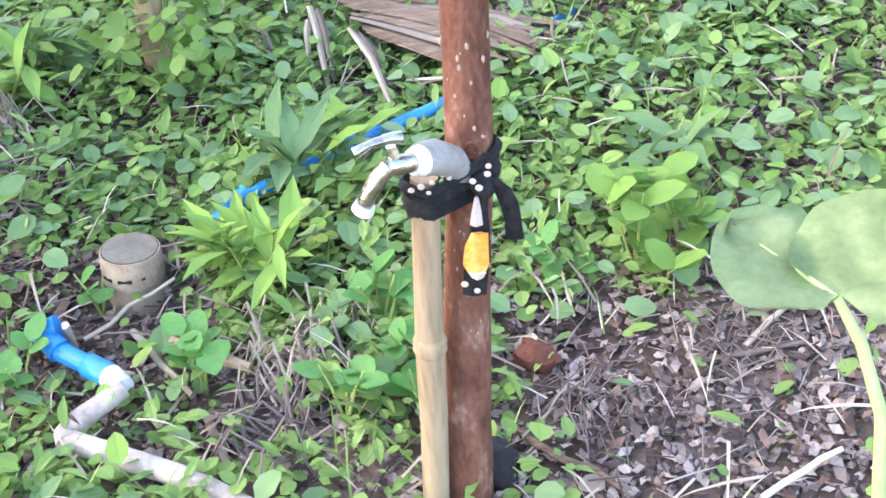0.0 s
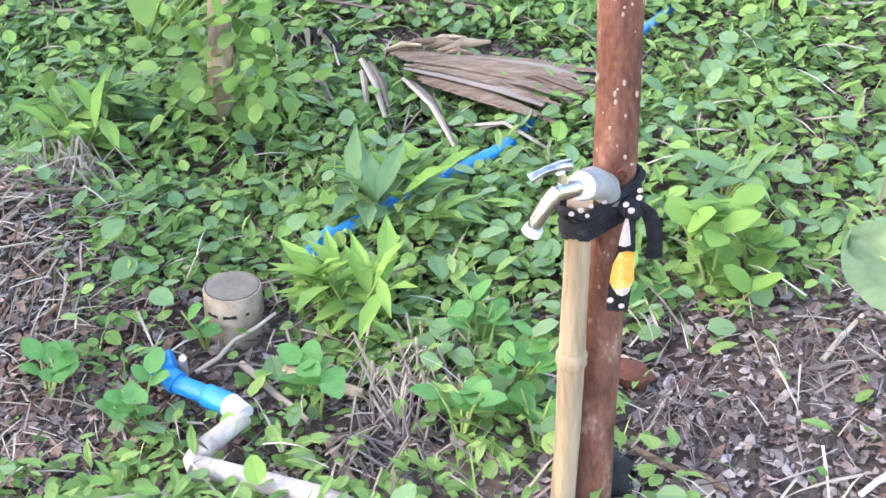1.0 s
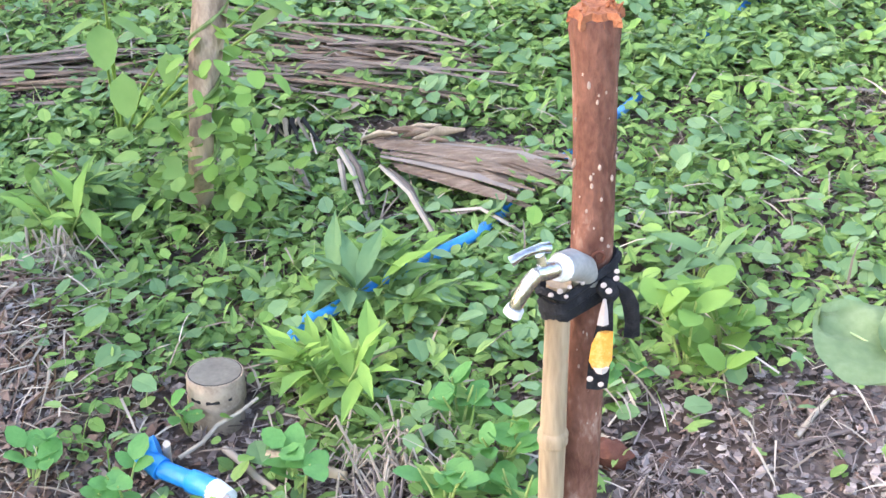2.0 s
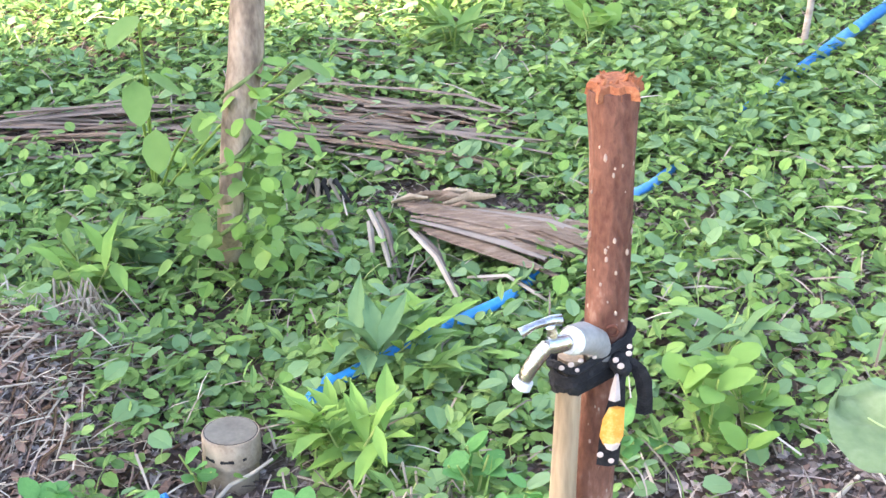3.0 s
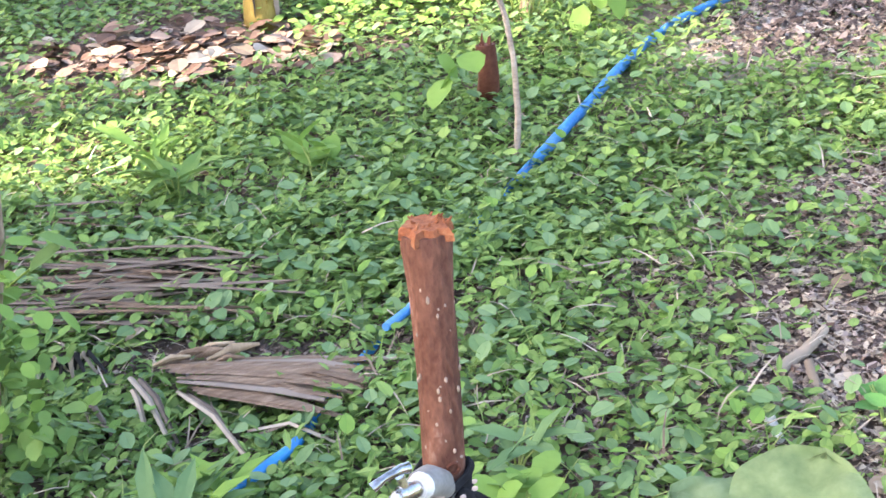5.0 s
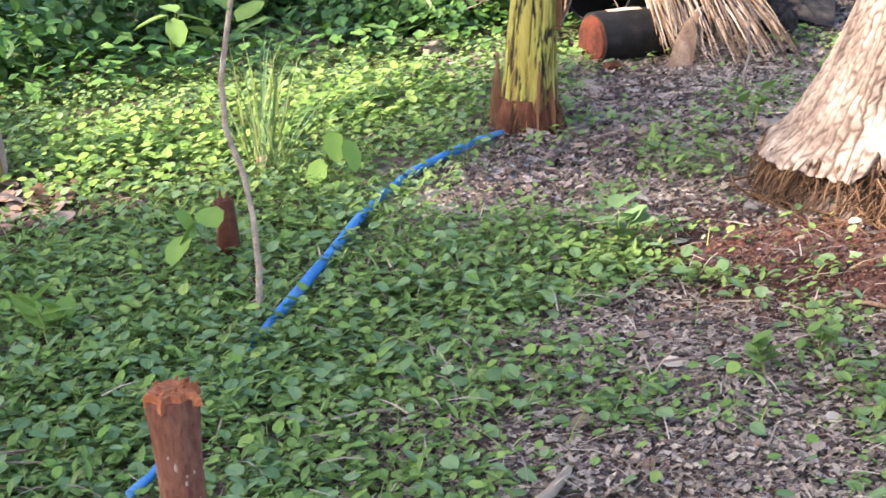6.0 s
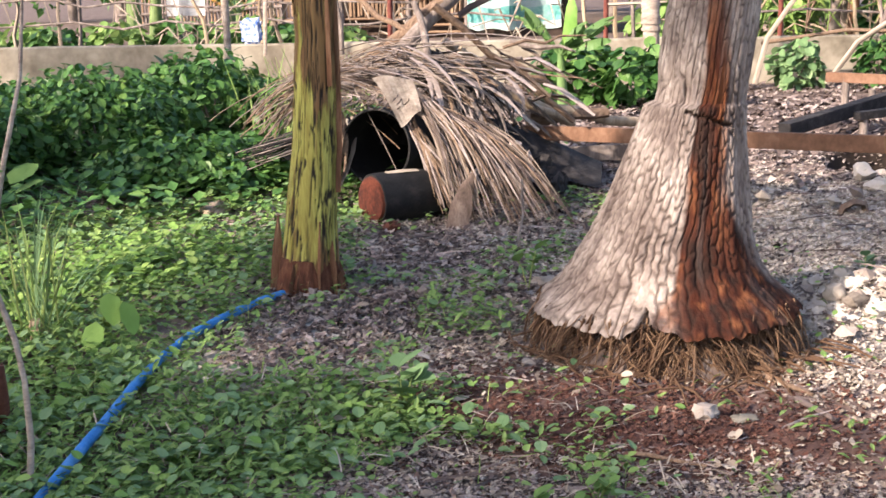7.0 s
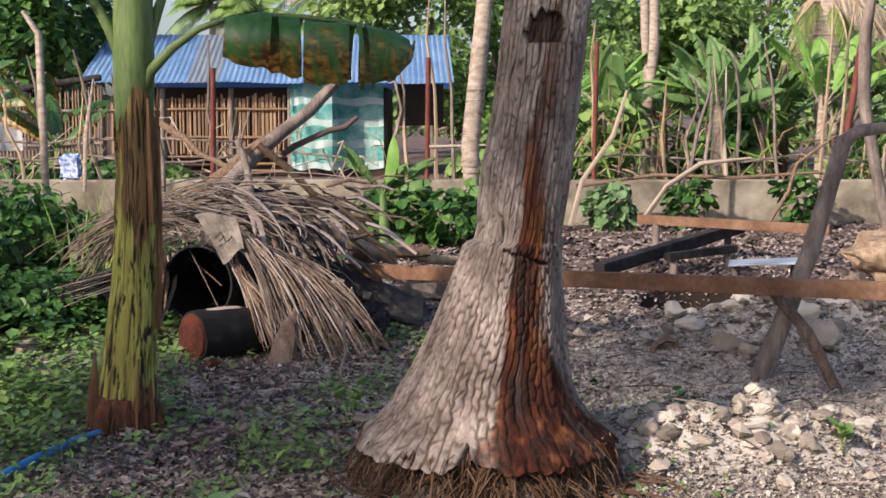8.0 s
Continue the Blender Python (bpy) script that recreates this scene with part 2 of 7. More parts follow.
CHIP_F = [(0, 1, 2), (0, 2, 5), (5, 2, 4), (2, 3, 4)]
PEBBLE = [(0.5, 0, 0), (0.16, 0.42, 0.02), (-0.4, 0.28, -0.02), (-0.42, -0.26, 0.04), (0.15, -0.46, 0), (0.1, 0.03, 0.36), (0, 0, -0.3)]
PEBBLE_F = [(0, 1, 5), (1, 2, 5), (2, 3, 5), (3, 4, 5), (4, 0, 5), (1, 0, 6), (2, 1, 6), (3, 2, 6), (4, 3, 6), (0, 4, 6)]
TWIG = [(-0.02, 0, 0), (0.02, 0, 0), (0, 0, 0.03), (-0.018, 0.5, 0.03), (0.022, 0.5, 0.03), (0.002, 0.5, 0.06), (-0.01, 1, 0), (0.01, 1, 0), (0, 1, 0.015)]
TWIG_F = [(0, 1, 4), (0, 4, 3), (1, 2, 5), (1, 5, 4), (2, 0, 3), (2, 3, 5), (3, 4, 7), (3, 7, 6), (4, 5, 8), (4, 8, 7), (5, 3, 6), (5, 6, 8)]

# ---- ground ----


def bump_at(x, y, cx, cy, rx, ry, turn=0.0):
    c, s = math.cos(turn), math.sin(turn)
    dx, dy = x - cx, y - cy
    return np.exp(-(((dx * c + dy * s) / rx) ** 2 + ((-dx * s + dy * c) / ry) ** 2))


def ripple(x, y):
    return (np.sin(x * 7.1 + 1.3 * np.sin(y * 5.3)) * np.sin(y * 6.3 + 1.1 * np.sin(x * 4.7)) * 0.012
            + np.sin(x * 19.7 + 2 * np.sin(y * 13.1)) * np.sin(y * 17.3 + 2 * np.sin(x * 15.9)) * 0.006
            + np.sin(x * 43 + 2 * np.sin(y * 31)) * np.sin(y * 47 + 2 * np.sin(x * 37)) * 0.003)


def ground_height(x, y):
    x, y = np.asarray(x, float), np.asarray(y, float)
    u = 0.35 * x + 0.94 * y - 1.5
    z = np.where(u < 0, 0.07 * u, 0.42 * np.tanh(0.07 * u / 0.42))
    near = np.exp(-((x - 1.5) ** 2 + (y - 3) ** 2) / 200)
    z = z + ripple(x, y) * near
    z = z + 0.2 * bump_at(x, y, -0.84, 1.76, 0.24, 0.26)          # bank with roots
    z = z - 0.03 * bump_at(x, y, 2.98, 3.28, 0.45, 0.45)          # washed-out soil under the palm
    stony = bump_at(x, y, 3.9, 2.9, 0.5, 0.2, -0.7)            # heap of stones and spoil
    z = z + stony * (0.15 + 6.0 * ripple(x * 1.9, y * 1.9))
    spoil = bump_at(x, y, 5.9, 3.75, 0.9, 0.5, -0.6)
    z = z + spoil * (0.2 + 5.0 * ripple(x * 1.3, y * 1.3))
    z = z - 0.7 * np.clip(2.4 * bump_at(x, y, 6.17, 4.9, 0.36, 0.46, -0.7) - 0.6, 0, 1)        # dug pit
    return z


def gz(x, y):
    return float(ground_height(x, y))


def bareness(x, y):
    """How little grows there: 0 overgrown, 1 bare."""
    x, y = np.asarray(x, float), np.asarray(y, float)
    b = np.zeros_like(x)
    for cx, cy, rx, ry, turn, much in (
            (0.68, 1.32, 0.66, 0.42, 0.15, 1.45), (1.35, 1.95, 0.6, 0.5, 0.0, 0.95), (1.98, 3.85, 0.6, 0.38, 0.3, 1.3), (2.4, 2.5, 0.55, 0.35, -0.7, 1.2), (2.75, 3.05, 0.95, 0.6, -0.6, 1.5), (2.6, 4.05, 0.5, 0.4, 0, 0.8),
            (2.2, 2.3, 0.8, 0.45, -0.7, 1.0), (3.3, 4.9, 0.75, 0.55, 0.4, 1.3), (4.8, 3.4, 1.6, 1.3, -0.6, 1.5), (6.5, 6.2, 3.4, 2.4, -0.6, 1.5),
            (0.0, 4.57, 0.6, 0.34, -0.35, 1.3), (-0.85, 1.55, 0.3, 0.36, 0, 1.3), (-0.62, 1.4, 0.2, 0.16, 0, 1.0), (-0.12, 1.4, 0.2, 0.16, 0, 0.8), (-0.39, 1.58, 0.14, 0.2, 0, 1.3), (-0.42, 1.46, 0.18, 0.09, -0.5, 1.1), (-0.32, 1.32, 0.2, 0.07, -0.4, 1.0), (-0.72, 2.0, 0.12, 0.1, 0, 1.0), (0.0, 2.45, 0.28, 0.11, -0.35, 0.9), (-0.25, 2.85, 0.34, 0.13, 0, 1.0), (-0.98, 2.9, 0.28, 0.12, 0.1, 0.95), (-0.06, 2.2, 0.12, 0.16, 0, 0.6),
            (1.75, 2.55, 0.6, 0.45, -0.5, 1.1), (1.15, 2.3, 0.4, 0.28, 0, 0.7), (1.55, 3.1, 0.5, 0.2, -0.3, 0.5), (3.1, 3.9, 0.6, 0.5, 0, 1.1), (11, 5, 5, 3, 0.0, 1.3), (3.2, 1.6, 1.2, 0.7, -0.7, 1.0), (2.15, 2.95, 0.42, 0.22, -0.7, 1.2), (2.2, 4.38, 0.28, 0.28, 0, 1.1), (2.9, 4.65, 0.65, 0.36, 0.5, 1.3), (2.3, 4.1, 0.45, 0.3, 0.4, 1.2), (3.8, 2.75, 0.75, 0.5, -0.7, 1.5)):
        b = np.maximum(b, much * bump_at(x, y, cx, cy, rx, ry, turn))
    wob = 0.22 * np.sin(x * 5.1 + 2 * np.sin(y * 3.7)) * np.sin(y * 4.9 + 2 * np.sin(x * 4.1)) + 0.12 * np.sin(x * 15 + y * 3) * np.sin(y * 14 - x * 2)
    return np.clip(b + wob * (b > 0.12), 0, 1)


def axis_steps(lo, hi, step, far):
    mid = np.arange(lo, hi, step)
    out = [step * 1.35 ** i for i in range(1, 60)]
    grow = np.cumsum(out)
    grow = grow[grow < far]
    return np.concatenate([lo - grow[::-1], mid, mid[-1] + grow])


gx, gy = axis_steps(-1.6, 7.6, 0.03, 900), axis_steps(0.6, 7.0, 0.03, 900)
GX, GY = np.meshgrid(gx, gy)
GZ = ground_height(GX, GY)
idx = np.arange(GX.size).reshape(GX.shape)
quads = np.stack([idx[:-1, :-1], idx[:-1, 1:], idx[1:, 1:], idx[1:, :-1]], -1).reshape(-1, 4)
SOIL = material("soil", [(0.035, 0.023, 0.018), (0.085, 0.058, 0.045), (0.15, 0.11, 0.088), (0.27, 0.21, 0.17)], 5, 0.95, 0.8, fine=9)
ground = joined("ground", np.stack([GX.ravel(), GY.ravel(), GZ.ravel()], 1), quads, SOIL, "brown stony soil with dry litter and low weeds", "ground", "structure", True)
# kinds of soil: red earth by the palm, pale crushed stone beyond it
red = ground.data.attributes.new("red_earth", "FLOAT", "POINT")
red.data.foreach_set("value", np.clip(bump_at(GX, GY, 2.42, 2.83, 0.75, 0.5, -0.75) * 1.6 - 0.1, 0, 1).ravel().astype(np.float32))
pale = ground.data.attributes.new("pale_stone", "FLOAT", "POINT")
pale.data.foreach_set("value", np.clip(np.maximum(bump_at(GX, GY, 4.75, 3.6, 2.0, 1.15, -0.6) * 1.4, bump_at(GX, GY, 1.95, 3.85, 0.5, 0.35, 0.3) * 0.7), 0, 1).ravel().astype(np.float32))
# pit soil painted near black, in place of the shade inside the hole
pit = ground.data.attributes.new("pit_shade", "FLOAT", "POINT")
pit.data.foreach_set("value", np.clip(3.5 * bump_at(GX, GY, 6.17, 4.9, 0.38, 0.48, -0.7) - 0.5, 0, 1).ravel().astype(np.float32) * 2)
sn, sk = SOIL.node_tree.nodes, SOIL.node_tree.links
below = sn["Principled BSDF"].inputs["Base Color"].links[0].from_socket
for attr, colour in (("red_earth", (0.085, 0.032, 0.019, 1)), ("pale_stone", (0.57, 0.535, 0.49, 1)), ("pit_shade", (0.02, 0.013, 0.009, 1))):
    an = sn.new("ShaderNodeAttribute")
    an.attribute_name = attr
    grain = sn.new("ShaderNodeTexNoise")
    grain.inputs["Scale"].default_value, grain.inputs["Detail"].default_value = 45, 5
    mul = sn.new("ShaderNodeMath")
    mul.operation = "MULTIPLY"
    sk.new(an.outputs["Fac"], mul.inputs[0])
    sk.new(grain.outputs[0], mul.inputs[1])
    gain = sn.new("ShaderNodeMath")
    gain.operation, gain.use_clamp = "MULTIPLY", True
    gain.inputs[1].default_value = 2.6 if attr == "pale_stone" else 1.7
    sk.new(mul.outputs[0], gain.inputs[0])
    mx = sn.new("ShaderNodeMix")
    mx.data_type = "RGBA"
    mx.inputs[7].default_value = colour
    sk.new(gain.outputs[0], mx.inputs[0])
    sk.new(below, mx.inputs[6])
    below = mx.outputs[2]
sk.new(below, sn["Principled BSDF"].inputs["Base Color"])


def scatter(n, x0, x1, y0, y1, keep):
    """Random places in a stretch of the plan, kept with the chance that keep gives."""
    x, y = rng.uniform(x0, x1, n), rng.uniform(y0, y1, n)
    k = rng.uniform(0, 1, n) < keep(x, y)
    return x[k], y[k]


def in_sight(x, y):
    """The wedge of ground that the walk looks over."""
    a = np.degrees(np.arctan2(x - 0.1, y + 0.4))
    return (a > -36) & (a < 66) & (np.hypot(x, y) > 0.9)


def in_pit(x, y):
    return np.clip(2.6 * bump_at(x, y, 6.17, 4.9, 0.38, 0.48, -0.7) - 0.75, 0, 1)


def leaves_on_ground(name, n, area, size, heights, mat, label, category, keep, shape=(OVAL, OVAL_F), tilt=(-0.5, 0.7)):
    x, y = scatter(n, *area, lambda a, b: keep(a, b) * in_sight(a, b) * (1 - 0.93 * in_pit(a, b)))
    z = ground_height(x, y) + rng.uniform(*heights, len(x))
    v, f = spread(*shape, np.stack([x, y, z], 1), rng.uniform(*size, len(x)), rng.uniform(0, 6.283, len(x)), rng.uniform(*tilt, len(x)), rng.uniform(-0.4, 0.4, len(x)))
    return joined(name, v, f, mat, label, category, smooth=False)


def growth(x, y):
    return np.clip(1 - 1.15 * bareness(x, y), 0.02, 1) * (0.75 + 0.25 * np.sin(x * 6 + 2 * np.sin(y * 4)) * np.sin(y * 7))


NEAR, MID, FAR = (-1.6, 2.2, 0.9, 3.2), (-1.6, 4.2, 2.6, 6.2), (-3.2, 5.0, 5.8, 12.0)
leaves_on_ground("low_weeds", 60000, NEAR, (0.011, 0.034), (0.004, 0.055), LEAF, "dense low green weeds with oval leaves", "weeds", growth)
leaves_on_ground("small_weeds", 42000, (-1.6, 2.4, 0.9, 3.8), (0.008, 0.02), (0.002, 0.05), LEAF, "fine small-leaved weeds filling gaps", "weeds", growth, (PLAIN_LEAF, PLAIN_LEAF_F))
leaves_on_ground("low_weeds", 9000, NEAR, (0.025, 0.052), (0.01, 0.07), LEAF_BLUE, "blue-green oval-leaved ground cover", "weeds", growth)
leaves_on_ground("low_weeds", 80000, MID, (0.014, 0.038), (0.004, 0.06), LEAF, "dense low green creeping weeds", "weeds", growth)
leaves_on_ground("low_weeds", 22000, MID, (0.022, 0.048), (0.01, 0.07), LEAF_BLUE, "blue-green creeping ground cover", "weeds", growth)
leaves_on_ground("low_weeds", 40000, FAR, (0.05, 0.11), (0.01, 0.16), LEAF_DARK, "dark green undergrowth", "weeds", growth, (PLAIN_LEAF, PLAIN_LEAF_F))
leaves_on_ground("lime_weeds", 5000, (-1.6, 2.2, 0.9, 4.0), (0.02, 0.045), (0.01, 0.08), LEAF_LIME, "scattered yellow-green weeds", "weeds", growth)
leaves_on_ground("narrow_weeds", 38000, (-1.6, 2.8, 0.9, 4.4), (0.016, 0.055), (0.005, 0.065), LEAF, "narrow-leaved green weeds", "weeds", growth, ([(a * 1.3, b, c) for a, b, c in LANCE], LANCE_F), (-0.3, 1.0))
leaves_on_ground("straw", 9000, (-1.6, 2.4, 0.9, 3.6), (0.03, 0.12), (0.005, 0.06), PALE_DRY, "dry pale straw among weeds", "straw", lambda x, y: 0.35 + 0 * x, (BLADE, BLADE_F), (-0.2, 0.5))
# lime leaves massed here put the sun patch's brightness into leaf colour
leaves_on_ground("lime_weeds", 11000, (0.2, 2.2, 4.3, 6.4), (0.025, 0.05), (0.03, 0.1), LEAF_LIME, "yellow-green weeds brightening the sun patch by the banana", "weeds",
                 lambda x, y: np.maximum(bump_at(x, y, 0.95, 4.9, 0.5, 0.3, 0.4), bump_at(x, y, 1.75, 5.0, 0.5, 0.3, 0.3)))
leaves_on_ground("grass_tufts", 18000, (-1.6, 2.6, 0.9, 4.2), (0.03, 0.1), (0.0, 0.02), GRASS, "thin grass blades among the weeds", "grass", growth, (BLADE, BLADE_F), (0.1, 1.2))


def pale_zone(x, y):
    return np.clip(bump_at(x, y, 4.75, 3.6, 2.0, 1.1, -0.6) * 1.3, 0, 1)


def not_red(x, y):
    return np.clip(1 - 1.2 * bump_at(x, y, 2.38, 2.8, 0.72, 0.42, -0.75), 0.05, 1)


def litter_keep(x, y):
    return 0.25 + 0.75 * bareness(x, y)


leaves_on_ground("leaf_litter", 64000, (-1.3, 2.6, 0.9, 3.0), (0.006, 0.026), (0.0, 0.012), DRY, "dry brown leaf litter on soil", "litter", lambda x, y: litter_keep(x, y) * not_red(x, y), (CHIP, CHIP_F), (-0.4, 0.4))
leaves_on_ground("leaf_litter", 36000, (-0.5, 6.5, 2.8, 7.5), (0.012, 0.04), (0.0, 0.015), DRY, "brown dry litter on bare ground", "litter", lambda x, y: bareness(x, y) * not_red(x, y) * (1 - 0.85 * pale_zone(x, y)), (CHIP, CHIP_F), (-0.5, 0.5))
leaves_on_ground("twigs", 13000, (-1.3, 2.6, 0.9, 3.2), (0.014, 0.075), (0.0, 0.022), DRY, "dry brown twigs and stalks", "twigs", lambda x, y: litter_keep(x, y) * not_red(x, y), (TWIG, TWIG_F), (-0.2, 0.2))
leaves_on_ground("twigs", 1600, (0.8, 5.5, 2.4, 6.5), (0.06, 0.22), (0.0, 0.02), DRY, "brown twigs on bare ground", "twigs", lambda x, y: bareness(x, y) * not_red(x, y), (TWIG, TWIG_F), (-0.2, 0.2))
leaves_on_ground("pebbles", 8000, (0.0, 2.6, 0.9, 3.0), (0.004, 0.02), (-0.002, 0.006), STONE, "pale pebbles in the soil", "gravel", lambda x, y: bareness(x, y) * not_red(x, y) ** 2, (PEBBLE, PEBBLE_F), (-0.5, 0.5))
leaves_on_ground("gravel", 17000, (1.6, 6.8, 1.4, 6.0), (0.007, 0.026), (-0.002, 0.01), STONE, "pale crushed limestone gravel", "gravel",
                 lambda x, y: bareness(x, y) * not_red(x, y) ** 1.5, (PEBBLE, PEBBLE_F), (-0.5, 0.5))
leaves_on_ground("rubble", 900, (3.2, 7.5, 1.8, 5.2), (0.02, 0.09), (0.0, 0.04), STONE, "broken limestone lumps on heaps", "rubble",
                 lambda x, y: np.clip(bump_at(x, y, 3.9, 2.9, 0.5, 0.24, -0.7) + bump_at(x, y, 5.9, 3.75, 1.0, 0.5, -0.6), 0, 1), (PEBBLE, PEBBLE_F), (-0.5, 0.5))
leaves_on_ground("leaf_litter", 26000, (3.6, 13.0, 3.0, 12.5), (0.03, 0.085), (0.0, 0.02), DRY, "brown dry litter before the wall", "litter", lambda x, y: bareness(x, y) * (1 - 0.95 * pale_zone(x, y)), (CHIP, CHIP_F), (-0.5, 0.5))
leaves_on_ground("rubble", 2500, (4.0, 11.0, 3.0, 10.0), (0.015, 0.05), (0.0, 0.02), STONE, "scattered pale stones before the wall", "rubble", bareness, (PEBBLE, PEBBLE_F), (-0.5, 0.5))
MARL = material("pale_marl", [(0.11, 0.09, 0.072), (0.28, 0.24, 0.195), (0.45, 0.4, 0.335), (0.6, 0.55, 0.475)], 14, 0.95, 0.6, island=0.7)
leaves_on_ground("gravel", 30000, (3.0, 6.8, 1.4, 5.2), (0.007, 0.028), (-0.002, 0.01), MARL, "pale grey marl gravel beside the palm", "gravel", pale_zone, (PEBBLE, PEBBLE_F), (-0.5, 0.5))
leaves_on_ground("rubble", 500, (3.2, 7.5, 1.8, 5.2), (0.03, 0.1), (0.0, 0.04), MARL, "pale marl lumps on the spoil heaps", "rubble",
                 lambda x, y: np.clip(bump_at(x, y, 3.9, 2.9, 0.5, 0.22, -0.7) + 0.6 * bump_at(x, y, 5.9, 3.75, 1.0, 0.5, -0.6), 0, 1), (PEBBLE, PEBBLE_F), (-0.5, 0.5))
leaves_on_ground("marl_chips", 60000, (3.0, 6.8, 1.4, 5.4), (0.006, 0.03), (0.0, 0.014), MARL, "loose pale marl chips over the ground", "gravel", pale_zone, (CHIP, CHIP_F), (-0.7, 0.7))
leaves_on_ground("dry_tangle", 5200, (-1.25, -0.5, 1.1, 2.2), (0.02, 0.07), (0.0, 0.03), PALE_DRY, "pale dried roots and grass on the bank", "litter", lambda x, y: bump_at(x, y, -0.85, 1.62, 0.3, 0.4), (TWIG, TWIG_F), (-0.6, 0.6))
RUST_DRY = material("rusty_litter", [(0.06, 0.035, 0.025), (0.15, 0.09, 0.065), (0.27, 0.18, 0.135), (0.43, 0.33, 0.26)], 12, 0.9, 0.3, island=0.75)
leaves_on_ground("leaf_litter", 9000, (-1.3, -0.4, 1.1, 2.2), (0.008, 0.03), (0.0, 0.02), RUST_DRY, "reddish brown dry litter on the bank", "litter", lambda x, y: bump_at(x, y, -0.85, 1.6, 0.32, 0.4), (CHIP, CHIP_F), (-0.8, 0.8))
leaves_on_ground("leaf_litter", 5000, (0.3, 2.6, 1.0, 3.2), (0.01, 0.028), (0.002, 0.016), RUST_DRY, "reddish brown dry leaves on bare soil", "litter", lambda x, y: 0.7 * bareness(x, y) * not_red(x, y), (CHIP, CHIP_F), (-0.6, 0.6))
for n, mat, lab in ((16000, MARL, "pale marl chips on the trodden ground"), (9000, DRY, "dark litter among pale chips")):
    leaves_on_ground("marl_chips" if mat is MARL else "leaf_litter", n, (2.9, 5.2, 1.3, 3.4), (0.006, 0.026), (0.0, 0.014), mat, lab, "gravel" if mat is MARL else "litter", lambda x, y: bump_at(x, y, 3.95, 2.4, 1.1, 0.6, -0.7), (CHIP, CHIP_F), (-0.7, 0.7))
CRUMB = material("red_crumb", [(0.03, 0.012, 0.008), (0.085, 0.034, 0.022), (0.13, 0.058, 0.04), (0.22, 0.13, 0.095)], 20, 0.95, 0.5, island=0.8)
leaves_on_ground("soil_crumbs", 34000, (1.5, 3.6, 1.9, 4.0), (0.005, 0.022), (0.0, 0.01), CRUMB, "crumbs of red earth and bark", "earth", lambda x, y: 1 - not_red(x, y), (CHIP, CHIP_F), (-0.6, 0.6))
leaves_on_ground("leaf_litter", 26000, (0.8, 3.2, 1.7, 3.9), (0.008, 0.03), (0.002, 0.014), PALE_DRY, "pale grey-pink dry litter among weeds", "litter", lambda x, y: bareness(x, y) * not_red(x, y) ** 2, (CHIP, CHIP_F), (-0.5, 0.5))
leaves_on_ground("leaf_litter", 16000, (1.6, 4.3, 3.6, 5.7), (0.012, 0.042), (0.0, 0.022), DRY, "dark and pale dry litter by the banana", "litter", lambda x, y: bareness(x, y) * (1 - 0.8 * pale_zone(x, y)), (CHIP, CHIP_F), (-0.7, 0.7))
leaves_on_ground("fallen_leaves", 2200, (-0.9, 0.9, 4.0, 5.2), (0.03, 0.1), (0.0, 0.05), RUST_DRY, "large dry brown fallen leaves", "litter", lambda x, y: bump_at(x, y, -0.02, 4.55, 0.5, 0.28, -0.35), (OVAL, OVAL_F), (-0.4, 0.4))
leaves_on_ground("fallen_leaves", 700, (-0.9, 0.9, 4.0, 5.2), (0.04, 0.1), (0.01, 0.06), PALE_DRY, "pale dry fallen leaves in a heap", "litter", lambda x, y: bump_at(x, y, -0.02, 4.55, 0.45, 0.24, -0.35), (OVAL, OVAL_F), (-0.4, 0.4))
leaves_on_ground("fallen_leaves", 260, (-0.5, 3.2, 1.2, 4.4), (0.03, 0.06), (0.005, 0.03), PALE_DRY, "pale dry fallen leaves", "litter", litter_keep, (OVAL, OVAL_F), (-0.4, 0.4))
# weeds go on round the yard, out to the trees
wx, wy = scatter(26000, -7.5, 7.5, -6.0, 11.0, lambda a, b: np.clip(1 - bareness(a, b), 0, 1) * (1 - in_sight(a, b)) * 0.9)
wz = ground_height(wx, wy) + rng.uniform(0.01, 0.1, len(wx))
wv, wf = spread(PLAIN_LEAF, PLAIN_LEAF_F, np.stack([wx, wy, wz], 1), rng.uniform(0.06, 0.13, len(wx)), rng.uniform(0, 6.283, len(wx)), rng.uniform(-0.4, 0.6, len(wx)), rng.uniform(-0.4, 0.4, len(wx)))
joined("low_weeds", wv, wf, LEAF, "low green weeds round the yard", "weeds")

# The yard's own axes: side to the right, ahead towards the wall.
EYE, AHEAD, SIDE = Vector((-0.08, -0.126, 0)), Vector((0.643, 0.766, 0)), Vector((0.766, -0.643, 0))


def yard(side, ahead, z=None):
    p = EYE + SIDE * side + AHEAD * ahead
    return Vector((p.x, p.y, gz(p.x, p.y) if z is None else z))


def on_ground(p, up=0.0):
    return Vector((p[0], p[1], gz(p[0], p[1]) + up))


# ---- trees along the yard's open side, which keep the weeds in shade ----


